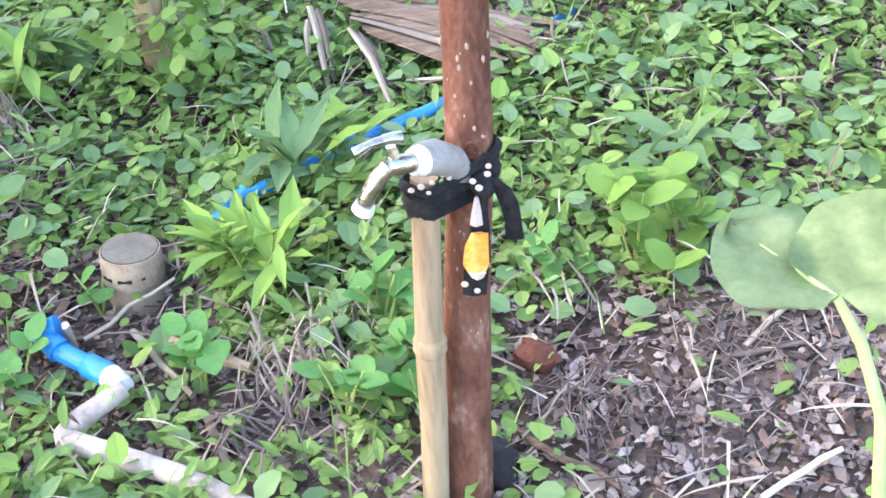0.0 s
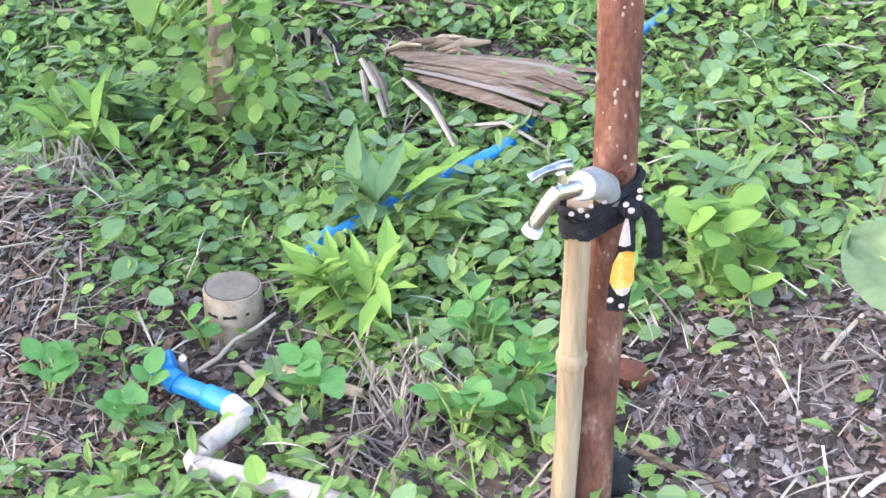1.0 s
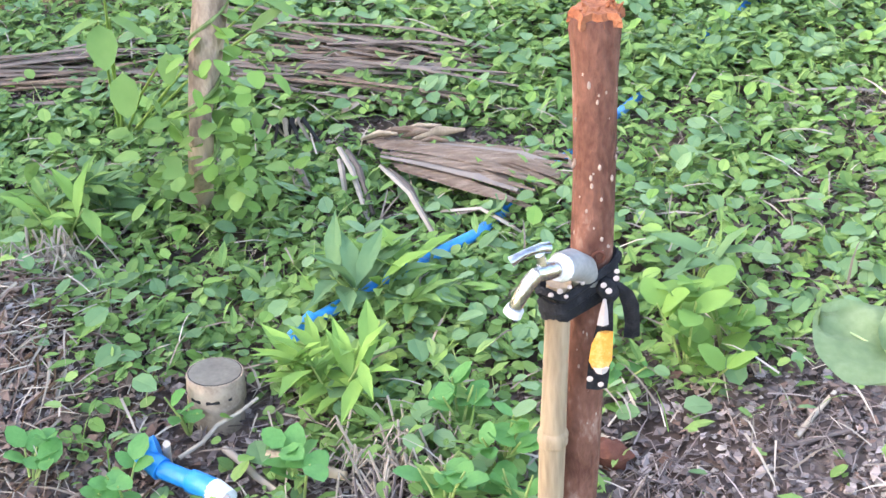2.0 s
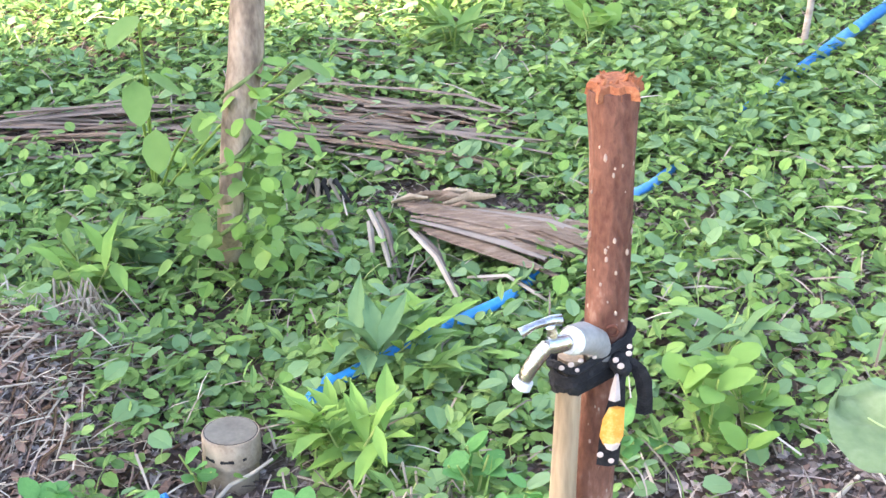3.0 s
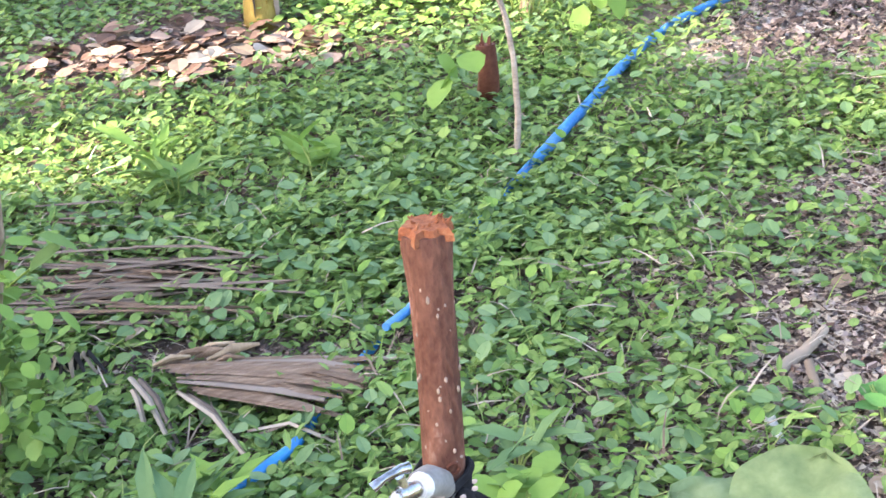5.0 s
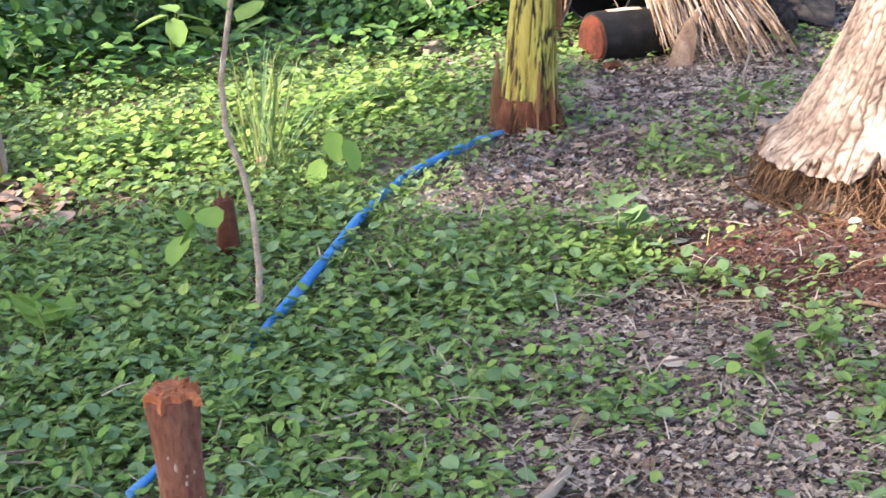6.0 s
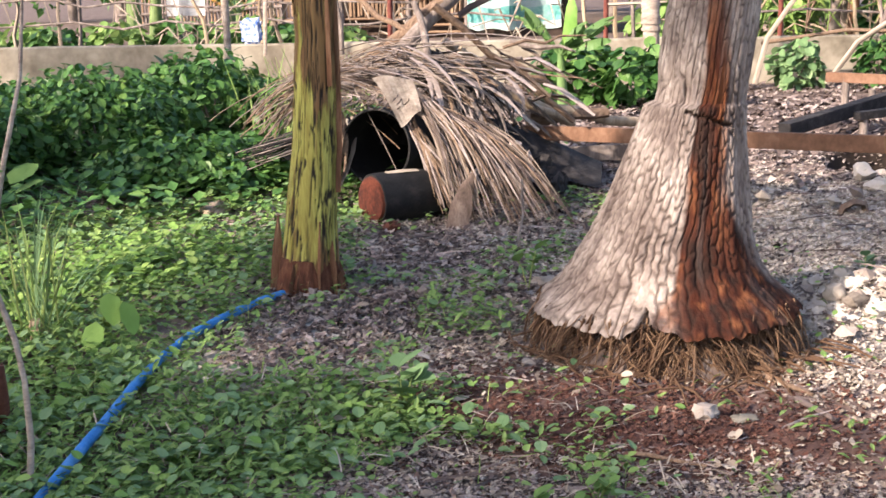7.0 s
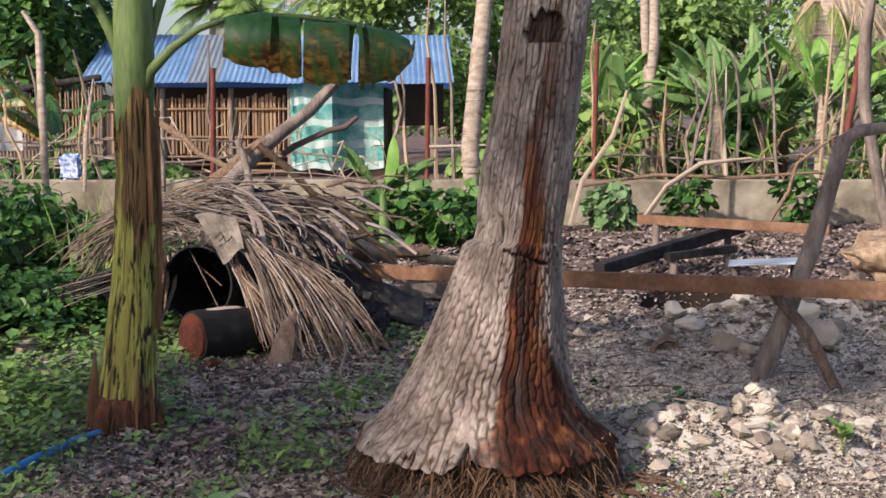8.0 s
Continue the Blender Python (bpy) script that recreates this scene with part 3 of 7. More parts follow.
def cloud(clumps, n, size, shape=(OVAL, OVAL_F), seed=1, droop=0.5):
    """Leaves over a set of clumps (centre, radii), as corners and faces."""
    r = np.random.default_rng(seed)
    vs, fs, base = [], [], 0
    vol = np.array([c[1][0] * c[1][1] + c[1][2] * c[1][0] for c in clumps])
    for (c, rad), share in zip(clumps, vol / vol.sum()):
        k = max(4, int(n * share))
        d = r.normal(size=(k, 3))
        d /= np.linalg.norm(d, axis=1)[:, None]
        p = np.array(c) + d * np.array(rad) * r.uniform(0.55, 1.05, (k, 1))
        v, f = spread(*shape, p, r.uniform(*size, k), np.arctan2(-d[:, 0], d[:, 1]) + r.normal(0, 0.7, k), r.normal(-droop, 0.5, k), r.normal(0, 0.4, k))
        vs.append(v), fs.append(f + base)
        base += len(v)
    return np.concatenate(vs), np.concatenate(fs)


def foliage(name, clumps, n, size, mat, parent, seed=1, shape=(OVAL, OVAL_F), droop=0.5):
    v, f = cloud(clumps, n, size, shape, seed, droop)
    v = v - np.array(root_of(parent).location)
    ob = joined(name, v, f, mat, "", "")
    ob.parent = parent
    return ob


def broadleaf_tree(at, height, spread_r, label, seed, n=2600, leaf=(0.12, 0.24), mat=LEAF_DARK, low=0.3):
    r = random.Random(seed)
    t = thing("broadleaf_tree", at, label, "tree")
    top = Vector(at) + Vector((0, 0, height * 0.7))
    part("trunk", tube(bent(Vector(at) - Vector((0, 0, 0.1)), top, 6, wave=0.06, seed=seed), [0.13, 0.12, 0.11, 0.1, 0.08, 0.06, 0.04], 10), GREY_WOOD, t)
    clumps = []
    for i in range(11):
        a, h = r.uniform(0, 6.283), r.uniform(low, 0.9)
        reach = spread_r * r.uniform(0.35, 0.85)
        c = Vector(at) + Vector((math.cos(a) * reach, math.sin(a) * reach, height * h))
        s = spread_r * r.uniform(0.35, 0.5)
        clumps.append((tuple(c), (s, s, s * 0.75)))
        if i < 6:
            part("limb", tube(bent(Vector(at) + Vector((0, 0, height * h * 0.6)), c, 3, wave=0.05, seed=seed + i), [0.05, 0.04, 0.03, 0.015], 6), GREY_WOOD, t)
    foliage("crown", clumps, n, leaf, mat, t, seed, (PLAIN_LEAF, PLAIN_LEAF_F))
    return t


for i, (x, y, h, w, low) in enumerate(((-6.1, -0.6, 5.8, 1.4, 0.12), (-6.0, 1.1, 5.9, 1.3, 0.12), (-6.1, 2.45, 5.3, 1.1, 0.12), (-6.0, 4.5, 3.95, 0.8, 0.12), (-6.3, 7.0, 6.4, 1.2, 0.12), (-6.3, 9.0, 7.6, 1.4, 0.12), (-6.4, 10.6, 7.6, 1.5, 0.12), (-8.6, 3.5, 8.1, 0.7, 0.85), (-8.5, 2.6, 9.5, 0.65, 0.875), (-5.0, 2.4, 5.0, 0.85, 0.78), (-6.05, 1.75, 5.35, 0.95, 0.3), (-6.1, 5.25, 4.3, 0.7, 0.12))):
    broadleaf_tree((x, y, gz(x, y)), h, w, "leafy green tree shading the open side of the yard", 30 + i, 120 if i == 9 else 3600, (0.16, 0.3), low=low)


# ---- the tap post ----
post = thing("tap_post", (0.165, 1.27, gz(0.165, 1.27)), "cut reddish-brown branch post carrying a garden tap", "post")
POST_LINE = [(0.150, 1.245, -0.06), (0.156, 1.246, 0.06), (0.158, 1.246, 0.12), (0.163, 1.248, 0.2), (0.168, 1.250, 0.3), (0.174, 1.253, 0.38), (0.180, 1.257, 0.45), (0.183, 1.26, 0.52), (0.185, 1.264, 0.6), (0.186, 1.268, 0.66), (0.187, 1.274, 0.72), (0.187, 1.278, 0.76), (0.187, 1.280, 0.775), (0.187, 1.281, 0.79)]
part("trunk", tube(POST_LINE, [0.031, 0.029, 0.0275, 0.0275, 0.0265, 0.025, 0.0245, 0.025, 0.0242, 0.0245, 0.0255, 0.028, 0.0295, 0.0285], 28, wobble=0.07), BARK_RED, post)
part("sawn_top", tube([(0.187, 1.281, 0.784), (0.187, 1.281, 0.793), (0.187, 1.281, 0.799)], [0.0292, 0.0285, 0.024], 24, wobble=0.5), CUT_WOOD, post, "rough orange-brown sawn end")
r5 = random.Random(5)
for i in range(16):
    a = r5.uniform(0, 6.28)
    p = Vector((0.187 + math.cos(a) * r5.uniform(0.008, 0.026), 1.281 + math.sin(a) * r5.uniform(0.008, 0.026), 0.794))
    part("splinter", tube([p, p + Vector((r5.uniform(-0.008, 0.008), r5.uniform(-0.008, 0.008), r5.uniform(0.006, 0.012)))], [0.0035, 0.001], 5), CUT_WOOD, post)
SCAR = material("bark_scar", [(0.25, 0.17, 0.13), (0.45, 0.35, 0.28)], 60, 0.9, 0.4)
KNOT = material("dark_knot", [(0.07, 0.02, 0.012), (0.16, 0.06, 0.035)], 60, 0.8, 0.4)
for i in range(85):
    z = r5.uniform(0.03, 0.74)
    j = max(k for k in range(len(POST_LINE) - 1) if POST_LINE[k][2] <= z)
    s = (z - POST_LINE[j][2]) / (POST_LINE[j + 1][2] - POST_LINE[j][2])
    c = Vector(POST_LINE[j]).lerp(Vector(POST_LINE[j + 1]), s)
    a = r5.uniform(math.pi, 2 * math.pi) if i % 3 else r5.gauss(5.3, 0.35)
    way = Vector((math.cos(a), math.sin(a), 0))
    b = bmesh.new()
    bmesh.ops.create_icosphere(b, subdivisions=1, radius=1)
    s = r5.uniform(0.0008, 0.0024)
    b.transform(Matrix.LocRotScale(c + way * 0.0252, None, (s, s, s * r5.uniform(1, 2.6))))
    part("bark_fleck", b, SCAR, post, "pale bark fleck")
bump_ring = tube([Vector((0.188 + 0.0065 * math.cos(a), 1.2345, 0.511 + 0.0065 * math.sin(a))) for a in np.linspace(0, 6.283, 15)], 0.0025, 6, caps=False)
part("branch_knot", bump_ring, KNOT, post, "dark ring-shaped branch knot")

stake = thing("bamboo_stake", (0.13, 1.215, gz(0.13, 1.215)), "dry tan bamboo stake tied to the post", "stake")
part("lower_internode", tube([(0.112, 1.215, -0.06), (0.118, 1.212, 0.05), (0.124, 1.208, 0.15), (0.1285, 1.2055, 0.264)], [0.0165, 0.0163, 0.0163, 0.0168], 18), BAMBOO, stake)
part("node_ring", tube([(0.1283, 1.2055, 0.262), (0.1287, 1.2052, 0.268), (0.129, 1.205, 0.273), (0.1293, 1.205, 0.279), (0.1296, 1.2048, 0.286)], [0.0168, 0.0196, 0.0182, 0.0196, 0.0165], 18), BAMBOO, stake)
part("upper_internode", tube([(0.1295, 1.2048, 0.284), (0.133, 1.2065, 0.36), (0.1385, 1.2115, 0.47), (0.1395, 1.2125, 0.492)], [0.0165, 0.0155, 0.015, 0.015], 18), BAMBOO, stake)

tap = thing("garden_tap", (0.149, 1.201, 0.514), "white and chrome garden tap on a grey elbow", "tap")
part("elbow", tube([(0.175, 1.239, 0.470), (0.167, 1.219, 0.505), (0.152, 1.200, 0.523), (0.140, 1.186, 0.528)], [0.016, 0.0175, 0.0185, 0.0175], 18), GREY_PVC, tap, "grey plastic elbow")
part("collar", tube([(0.142, 1.186, 0.528), (0.134, 1.177, 0.531)], [0.0165, 0.0135], 16), WHITE_PLASTIC, tap, "white threaded collar")
part("valve_body", tube([(0.135, 1.177, 0.531), (0.122, 1.167, 0.535), (0.112, 1.163, 0.536)], [0.0095, 0.011, 0.0095], 14), CHROME, tap)
part("spout", tube([(0.113, 1.163, 0.536), (0.103, 1.158, 0.527), (0.093, 1.153, 0.513), (0.086, 1.154, 0.497)], [0.009, 0.0095, 0.0088, 0.008], 16), CHROME, tap, "worn chrome curved spout")
part("spout_lip", tube([(0.087, 1.154, 0.497), (0.083, 1.154, 0.489)], [0.0105, 0.0115], 16), WHITE_PLASTIC, tap)
part("stem", tube([(0.120, 1.167, 0.536), (0.116, 1.168, 0.556)], [0.007, 0.0055], 10), CHROME, tap)
part("lever", tube([(0.127, 1.172, 0.563), (0.117, 1.168, 0.565), (0.097, 1.158, 0.564), (0.083, 1.154, 0.557)], [0.007, 0.006, 0.0045, 0.0065], 12), CHROME, tap, "chrome lever handle")

cloth = thing("tie_cloth", (0.16, 1.235, 0.47), "black spotted cloth strip knotted round post and stake", "cloth")


def loop_round(z, thick, tall, seed=0, slope=0.0, grow=0.002):
    """A cloth band drawn tight round post and stake, with creases."""
    r = random.Random(seed)
    ends = ((Vector((0.181, 1.259, 0)), 0.0265), (Vector((0.1375, 1.211, 0)), 0.0165))
    bm = bmesh.new()
    rings = []
    for i in range(56):
        a = 2 * math.pi * i / 56
        w = Vector((math.cos(a), math.sin(a), 0))
        c, rad = max(ends, key=lambda e: e[0].dot(w) + e[1])
        o = c + w * (rad + grow) + Vector((0, 0, z + slope * (c.x - 0.16) + 0.003 * math.sin(a * 3 + seed) + r.uniform(-0.0012, 0.0012)))
        rings.append([bm.verts.new(o + w * (thick * math.cos(b) * (1 + 0.5 * math.sin(b * 4 + seed))) + Vector((0, 0, tall * math.sin(b)))) for b in np.linspace(0, 2 * math.pi, 13)[:-1]])
    for a, b in zip(rings, rings[1:] + rings[:1]):
        for s in range(12):
            bm.faces.new((a[s], a[(s + 1) % 12], b[(s + 1) % 12], b[s]))
    return bm


part("band", loop_round(0.463, 0.003, 0.011, 1, 0.1), BLACK_CLOTH, cloth)
part("band", loop_round(0.475, 0.0035, 0.01, 4, 0.22, 0.003), BLACK_CLOTH, cloth)
part("band", loop_round(0.491, 0.004, 0.007, 2, 0.25, 0.004), BLACK_CLOTH, cloth, "spotted upper wrap")
HANG = Vector((0.003, 0.028, -0.018))
KN = Vector((0.194, 1.192, 0.493)) + HANG
b = bmesh.new()
bmesh.ops.create_icosphere(b, subdivisions=3, radius=0.0135)
for v in b.verts:
    v.co *= 1 + 0.35 * noise.noise(v.co * 90)
b.transform(Matrix.Translation(KN))
part("knot", b, BLACK_CLOTH, cloth)


def ribbon(points, widths, thick=0.0025):
    """A soft strip of cloth facing the open yard."""
    bm = bmesh.new()
    rows = []
    for i, (p, w) in enumerate(zip(points, widths)):
        p = Vector(p) + HANG
        c = [Vector((-w / 2, 0, 0)), Vector((0, -thick * 1.6, 0)), Vector((w / 2, 0, 0)), Vector((0, thick, 0))]
        rows.append([bm.verts.new(p + k) for k in c])
    for a, b in zip(rows, rows[1:]):
        for s in range(4):
            bm.faces.new((a[s], a[(s + 1) % 4], b[(s + 1) % 4], b[s]))
    bm.faces.new(rows[0][::-1]), bm.faces.new(rows[-1])
    bmesh.ops.recalc_face_normals(bm, faces=bm.faces[:])
    return bm


part("tail", ribbon([(0.202, 1.196, 0.499), (0.214, 1.194, 0.488), (0.221, 1.194, 0.469), (0.224, 1.198, 0.442), (0.224, 1.203, 0.417)], [0.016, 0.019, 0.02, 0.018, 0.02]), BLACK_CLOTH, cloth, "plain black hanging tail")
part("tail", ribbon([(0.195, 1.185, 0.491), (0.192, 1.185, 0.470), (0.190, 1.185, 0.445), (0.185, 1.183, 0.411), (0.180, 1.178, 0.361)], [0.012, 0.015, 0.02, 0.027, 0.026]), BLACK_CLOTH, cloth, "spotted hanging tail")
part("patch", ribbon([(0.190, 1.176, 0.444), (0.186, 1.175, 0.428), (0.184, 1.175, 0.404), (0.184, 1.175, 0.392)], [0.018, 0.025, 0.028, 0.018]), ORANGE, cloth, "orange cloth patch")
part("patch", ribbon([(0.189, 1.179, 0.487), (0.188, 1.179, 0.470), (0.187, 1.179, 0.452)], [0.004, 0.01, 0.014]), DOT, cloth, "pale cloth patch")
part("patch", ribbon([(0.185, 1.173, 0.395), (0.185, 1.173, 0.387)], [0.02, 0.012]), DOT, cloth, "pale cloth patch")


def blob(at, r, flat=0.22):
    b = bmesh.new()
    bmesh.ops.create_icosphere(b, subdivisions=2, radius=1)
    b.transform(Matrix.LocRotScale(Vector(at), None, (r, r * flat, r)))
    return b


for p, r in (((0.171, 1.170, 0.381), 0.0055), ((0.184, 1.169, 0.373), 0.005), ((0.187, 1.172, 0.511), 0.005), ((0.193, 1.172, 0.503), 0.0055), ((0.202, 1.176, 0.517), 0.005), ((0.203, 1.180, 0.524), 0.0045)):
    part("dot", blob(Vector(p) + HANG, r * 0.75), DOT, cloth, "pale printed dot")
for x, y, z, r in ((0.1285, 1.189, 0.482, 0.0035), (0.139, 1.188, 0.487, 0.0038), (0.150, 1.190, 0.491, 0.0032), (0.160, 1.199, 0.495, 0.0042), (0.170, 1.209, 0.499, 0.0036), (0.179, 1.219, 0.502, 0.004), (0.146, 1.189, 0.479, 0.0028), (0.166, 1.204, 0.487, 0.003)):
    part("dot", blob((x, y - 0.002, z + 0.009), r), DOT, cloth, "pale printed dot")

# ---- pipes and the capped standpipe ----
PB = Vector((-0.395, 1.643, -0.007))
pot = thing("capped_standpipe", on_ground(PB), "buff capped drain pipe standing in weeds", "pipe cap")
ptop = Vector((-0.385, 1.649, 0.081))
axis = Vector((0.05, 0.06, 1)).normalized()
base = ptop - axis * 0.136
part("pipe", tube([base, base + axis * 0.1], [0.0445, 0.0425], 32, wobble=0.03), CLAY, pot)
part("rim", tube([base + axis * s for s in (0.088, 0.09, 0.134, 0.1365)], [0.0435, 0.0475, 0.0465, 0.0452], 32), CLAY, pot)
part("lid", tube([base + axis * s for s in (0.12, 0.1375)], [0.042, 0.0418], 32), LID, pot, "grey flat lid set in the rim")
part("lid_gap", tube([base + axis * s for s in (0.12, 0.1368)], [0.0436, 0.0434], 32), CHAR_AND_SHADE, pot, "thin dark joint round the lid")
for a, w in ((3.5, 0.006), (4.1, 0.02), (4.75, 0.022), (5.35, 0.008)):
    c = base + axis * 0.109 + Vector((math.cos(a), math.sin(a), 0)) * 0.0462
    part("slot", box((w, 0.003, 0.006), Matrix.Translation(c) @ Matrix.Rotation(a + math.pi / 2, 4, "Z"), 0.001), CHAR_AND_SHADE, pot, "dark slot in the rim")

blue = thing("blue_pipe_fitting", on_ground((-0.417, 1.458, 0.030)), "bright blue plastic pipe elbow and tee", "pipe")
e0, e1, e2, e3 = Vector((-0.452, 1.495, 0.057)), Vector((-0.478, 1.488, 0.050)), Vector((-0.443, 1.463, 0.038)), Vector((-0.361, 1.424, 0.027))
part("elbow", tube([e0, e0.lerp(e1, 0.6), e1, e1.lerp(e2, 0.4), e2], [0.0185, 0.0165, 0.0175, 0.0165, 0.0185], 18), PVC, blue)
part("pipe", tube([e2, e2.lerp(e3, 0.55)], 0.0145, 18), PVC, blue)
part("socket", tube([e2.lerp(e3, 0.52), e2.lerp(e3, 0.56), e3], [0.015, 0.0182, 0.0182], 18), PVC, blue)
part("riser", tube([Vector((-0.460, 1.547, -0.014)) - Vector((0, 0, 0.05)), Vector((-0.435, 1.484, 0.069))], 0.006, 10), PIPE_GREY, blue, "thin pale riser")
grey = thing("grey_pipe", on_ground((-0.369, 1.367, 0.025)), "old pale grey pipe joined to blue fitting", "pipe")
g1, g2 = Vector((-0.336, 1.402, 0.024)), Vector((-0.387, 1.344, 0.014))
part("coupling", tube([e3, g1], [0.0185, 0.0175], 16), WHITE_PLASTIC, grey, "whitish coupling")
part("pipe", tube([g1, g1.lerp(g2, 0.5), g2], [0.015, 0.015, 0.0165], 16), PIPE_GREY, grey)
part("elbow", tube([g2, g2 + Vector((-0.01, -0.015, -0.01)), g2 + Vector((0.0, -0.035, -0.008))], [0.018, 0.019, 0.018], 16), PIPE_GREY, grey)
part("pipe", tube([g2 + Vector((-0.004, -0.028, -0.006)), Vector((-0.204, 1.250, 0.005)), Vector((-0.059, 1.172, -0.003))], 0.0155, 16), PIPE_GREY, grey, "long pale pipe")

feed = thing("blue_water_pipe", on_ground((-0.086, 2.024, 0.045)), "blue plastic water pipe lying among weeds", "pipe")
run = [Vector((-0.276, 1.778, 0.050)), Vector((-0.242, 1.819, 0.067)), Vector((-0.196, 1.859, 0.072)), Vector((-0.081, 1.958, 0.081)), Vector((0.045, 2.072, 0.080)), Vector((0.171, 2.328, 0.051)), Vector((0.303, 2.510, 0.066))]
part("pipe", tube([p - Vector((0, 0, 0.006)) for p in run], 0.0115, 14), PVC, feed)
part("coupling", tube([run[0] + Vector((-0.012, -0.02, -0.01)), run[0], run[1]], 0.0155, 14), PVC, feed)
part("coupling", tube([run[2].lerp(run[3], 0.75), run[3], run[3].lerp(run[4], 0.12)], 0.0148, 14), PVC, feed)
hose = thing("blue_hose", on_ground((1.433, 3.956, 0.197)), "dusty blue hose curving over ground", "hose")
part("hose", tube([Vector(p) for p in ((0.286, 2.408, 0.120), (0.348, 2.480, 0.115), (0.479, 2.740, 0.084), (0.587, 2.824, 0.138), (0.709, 3.011, 0.136), (0.848, 3.163, 0.169), (0.955, 3.297, 0.185), (1.074, 3.451, 0.196), (1.232, 3.672, 0.208), (1.426, 3.939, 0.206), (1.592, 4.101, 0.219), (1.755, 4.215, 0.228), (1.934, 4.323, 0.237), (2.085, 4.405, 0.233))], [0.009, 0.01, 0.011, 0.013] + [0.0155] * 10, 14), PVC_DUSTY, hose)

# ---- sapling with vine ----
sb = Vector((-0.530, 2.333, 0.035))
SAP_BARK = material("sapling_bark", [(0.05, 0.035, 0.026), (0.14, 0.1, 0.078), (0.28, 0.22, 0.175)], 22, 0.9, 0.6, stretch=(1, 1, 0.4))
sap = thing("vine_covered_sapling", on_ground(sb), "thin brown sapling trunk wrapped by a green vine", "sapling")
SL = [sb - Vector((0, 0, 0.05)), Vector((-0.472, 2.162, 0.196)), Vector((-0.469, 2.204, 0.283)), Vector((-0.450, 2.229, 0.376)), Vector((-0.427, 2.256, 0.489)), Vector((-0.416, 2.269, 0.582)), Vector((-0.403, 2.292, 0.690)), Vector((-0.367, 2.331, 0.967)), Vector((-0.337, 2.388, 1.231))]
part("trunk", tube(SL, [0.024, 0.019, 0.021, 0.03, 0.034, 0.031, 0.03, 0.026, 0.02], 18, wobble=0.15), material("tan_bark", [(0.06, 0.042, 0.03), (0.18, 0.13, 0.092), (0.33, 0.25, 0.18), (0.46, 0.37, 0.28)], 22, 0.9, 0.6, stretch=(1, 1, 0.4)), sap)
part("bare_base", tube([SL[0].lerp(SL[1], 0.2), SL[0].lerp(SL[1], 0.55), SL[0].lerp(SL[1], 0.95), SL[1].lerp(SL[2], 0.6)], [0.0265, 0.025, 0.0235, 0.0245], 18, wobble=0.1), BAMBOO, sap, "peeled tan lower bark")
r9 = random.Random(9)
vp = []
for i in range(40):
    s = i / 39 * 4.6
    j = int(s)
    c = SL[j].lerp(SL[j + 1], s - j)
    a = i * 0.55
    vp.append(c + Vector((math.cos(a), math.sin(a), 0)) * 0.033)
part("vine", tube(vp, 0.004, 6), BANANA_GREEN, sap, "thin green twining vine")


def leaf_at(p, size, yaw, tilt, lean=0.0, shape=(OVAL, OVAL_F), wide=1.0):
    v, f = spread([(a * wide, b, c) for a, b, c in shape[0]], shape[1], [tuple(p)], [size], np.array([yaw]), np.array([tilt]), np.array([lean]))
    bm = bmesh.new()
    vs = [bm.verts.new(x) for x in v]
    for q in f:
        bm.faces.new([vs[k] for k in q])
    return bm


for i in range(200):
    p = vp[r9.randrange(0, 34)] if i % 3 == 0 else vp[r9.randrange(0, 17)]
    w = 0.5 if i % 3 == 0 else 1.0
    o = Vector((r9.gauss(0.02, 0.06) * w, r9.gauss(-0.03, 0.05) * w, r9.uniform(-0.04, 0.04)))
    if o.y < 0.015 and abs(o.x) < 0.04 and i % 6:
        o.x += 0.07 if i % 2 else -0.07
    part("leaf", leaf_at(p + o, r9.uniform(0.03, 0.055), r9.uniform(0, 6.28), r9.uniform(-1.2, 0.5), r9.uniform(-0.5, 0.5)), LEAF_LIME if i % 3 == 0 else LEAF, sap)


# ---- weeds that stand out ----
def weed(at, label, n, leaf, height, mat, seed, shape=(OVAL, OVAL_F), wide=1.0, up=(0.1, 0.9), stems=4, reach=0.05, group=""):
    r = random.Random(seed)
    at = on_ground(at)
    t = thing("weed_plant", at, label, "weed", group)
    tips = []
    for s in range(stems):
        a = r.uniform(0, 6.28)
        tip = at + Vector((math.cos(a) * reach * r.uniform(0.4, 1), math.sin(a) * reach * r.uniform(0.4, 1), height * r.uniform(0.7, 1)))
        tips.append(tip)
        part("stem", tube([at, at.lerp(tip, 0.5) + Vector((0, 0, height * 0.12)), tip], [0.0028, 0.0022, 0.0015], 6), GRASS, t)
    for i in range(n):
        tip = tips[i % stems]
        p = at.lerp(tip, r.uniform(0.45, 1.0)) + Vector((0, 0, height * 0.05))
        part("leaf", leaf_at(p, r.uniform(*leaf), r.uniform(0, 6.28), r.uniform(*up), r.uniform(-0.3, 0.3), shape, wide), mat, t)
    return t


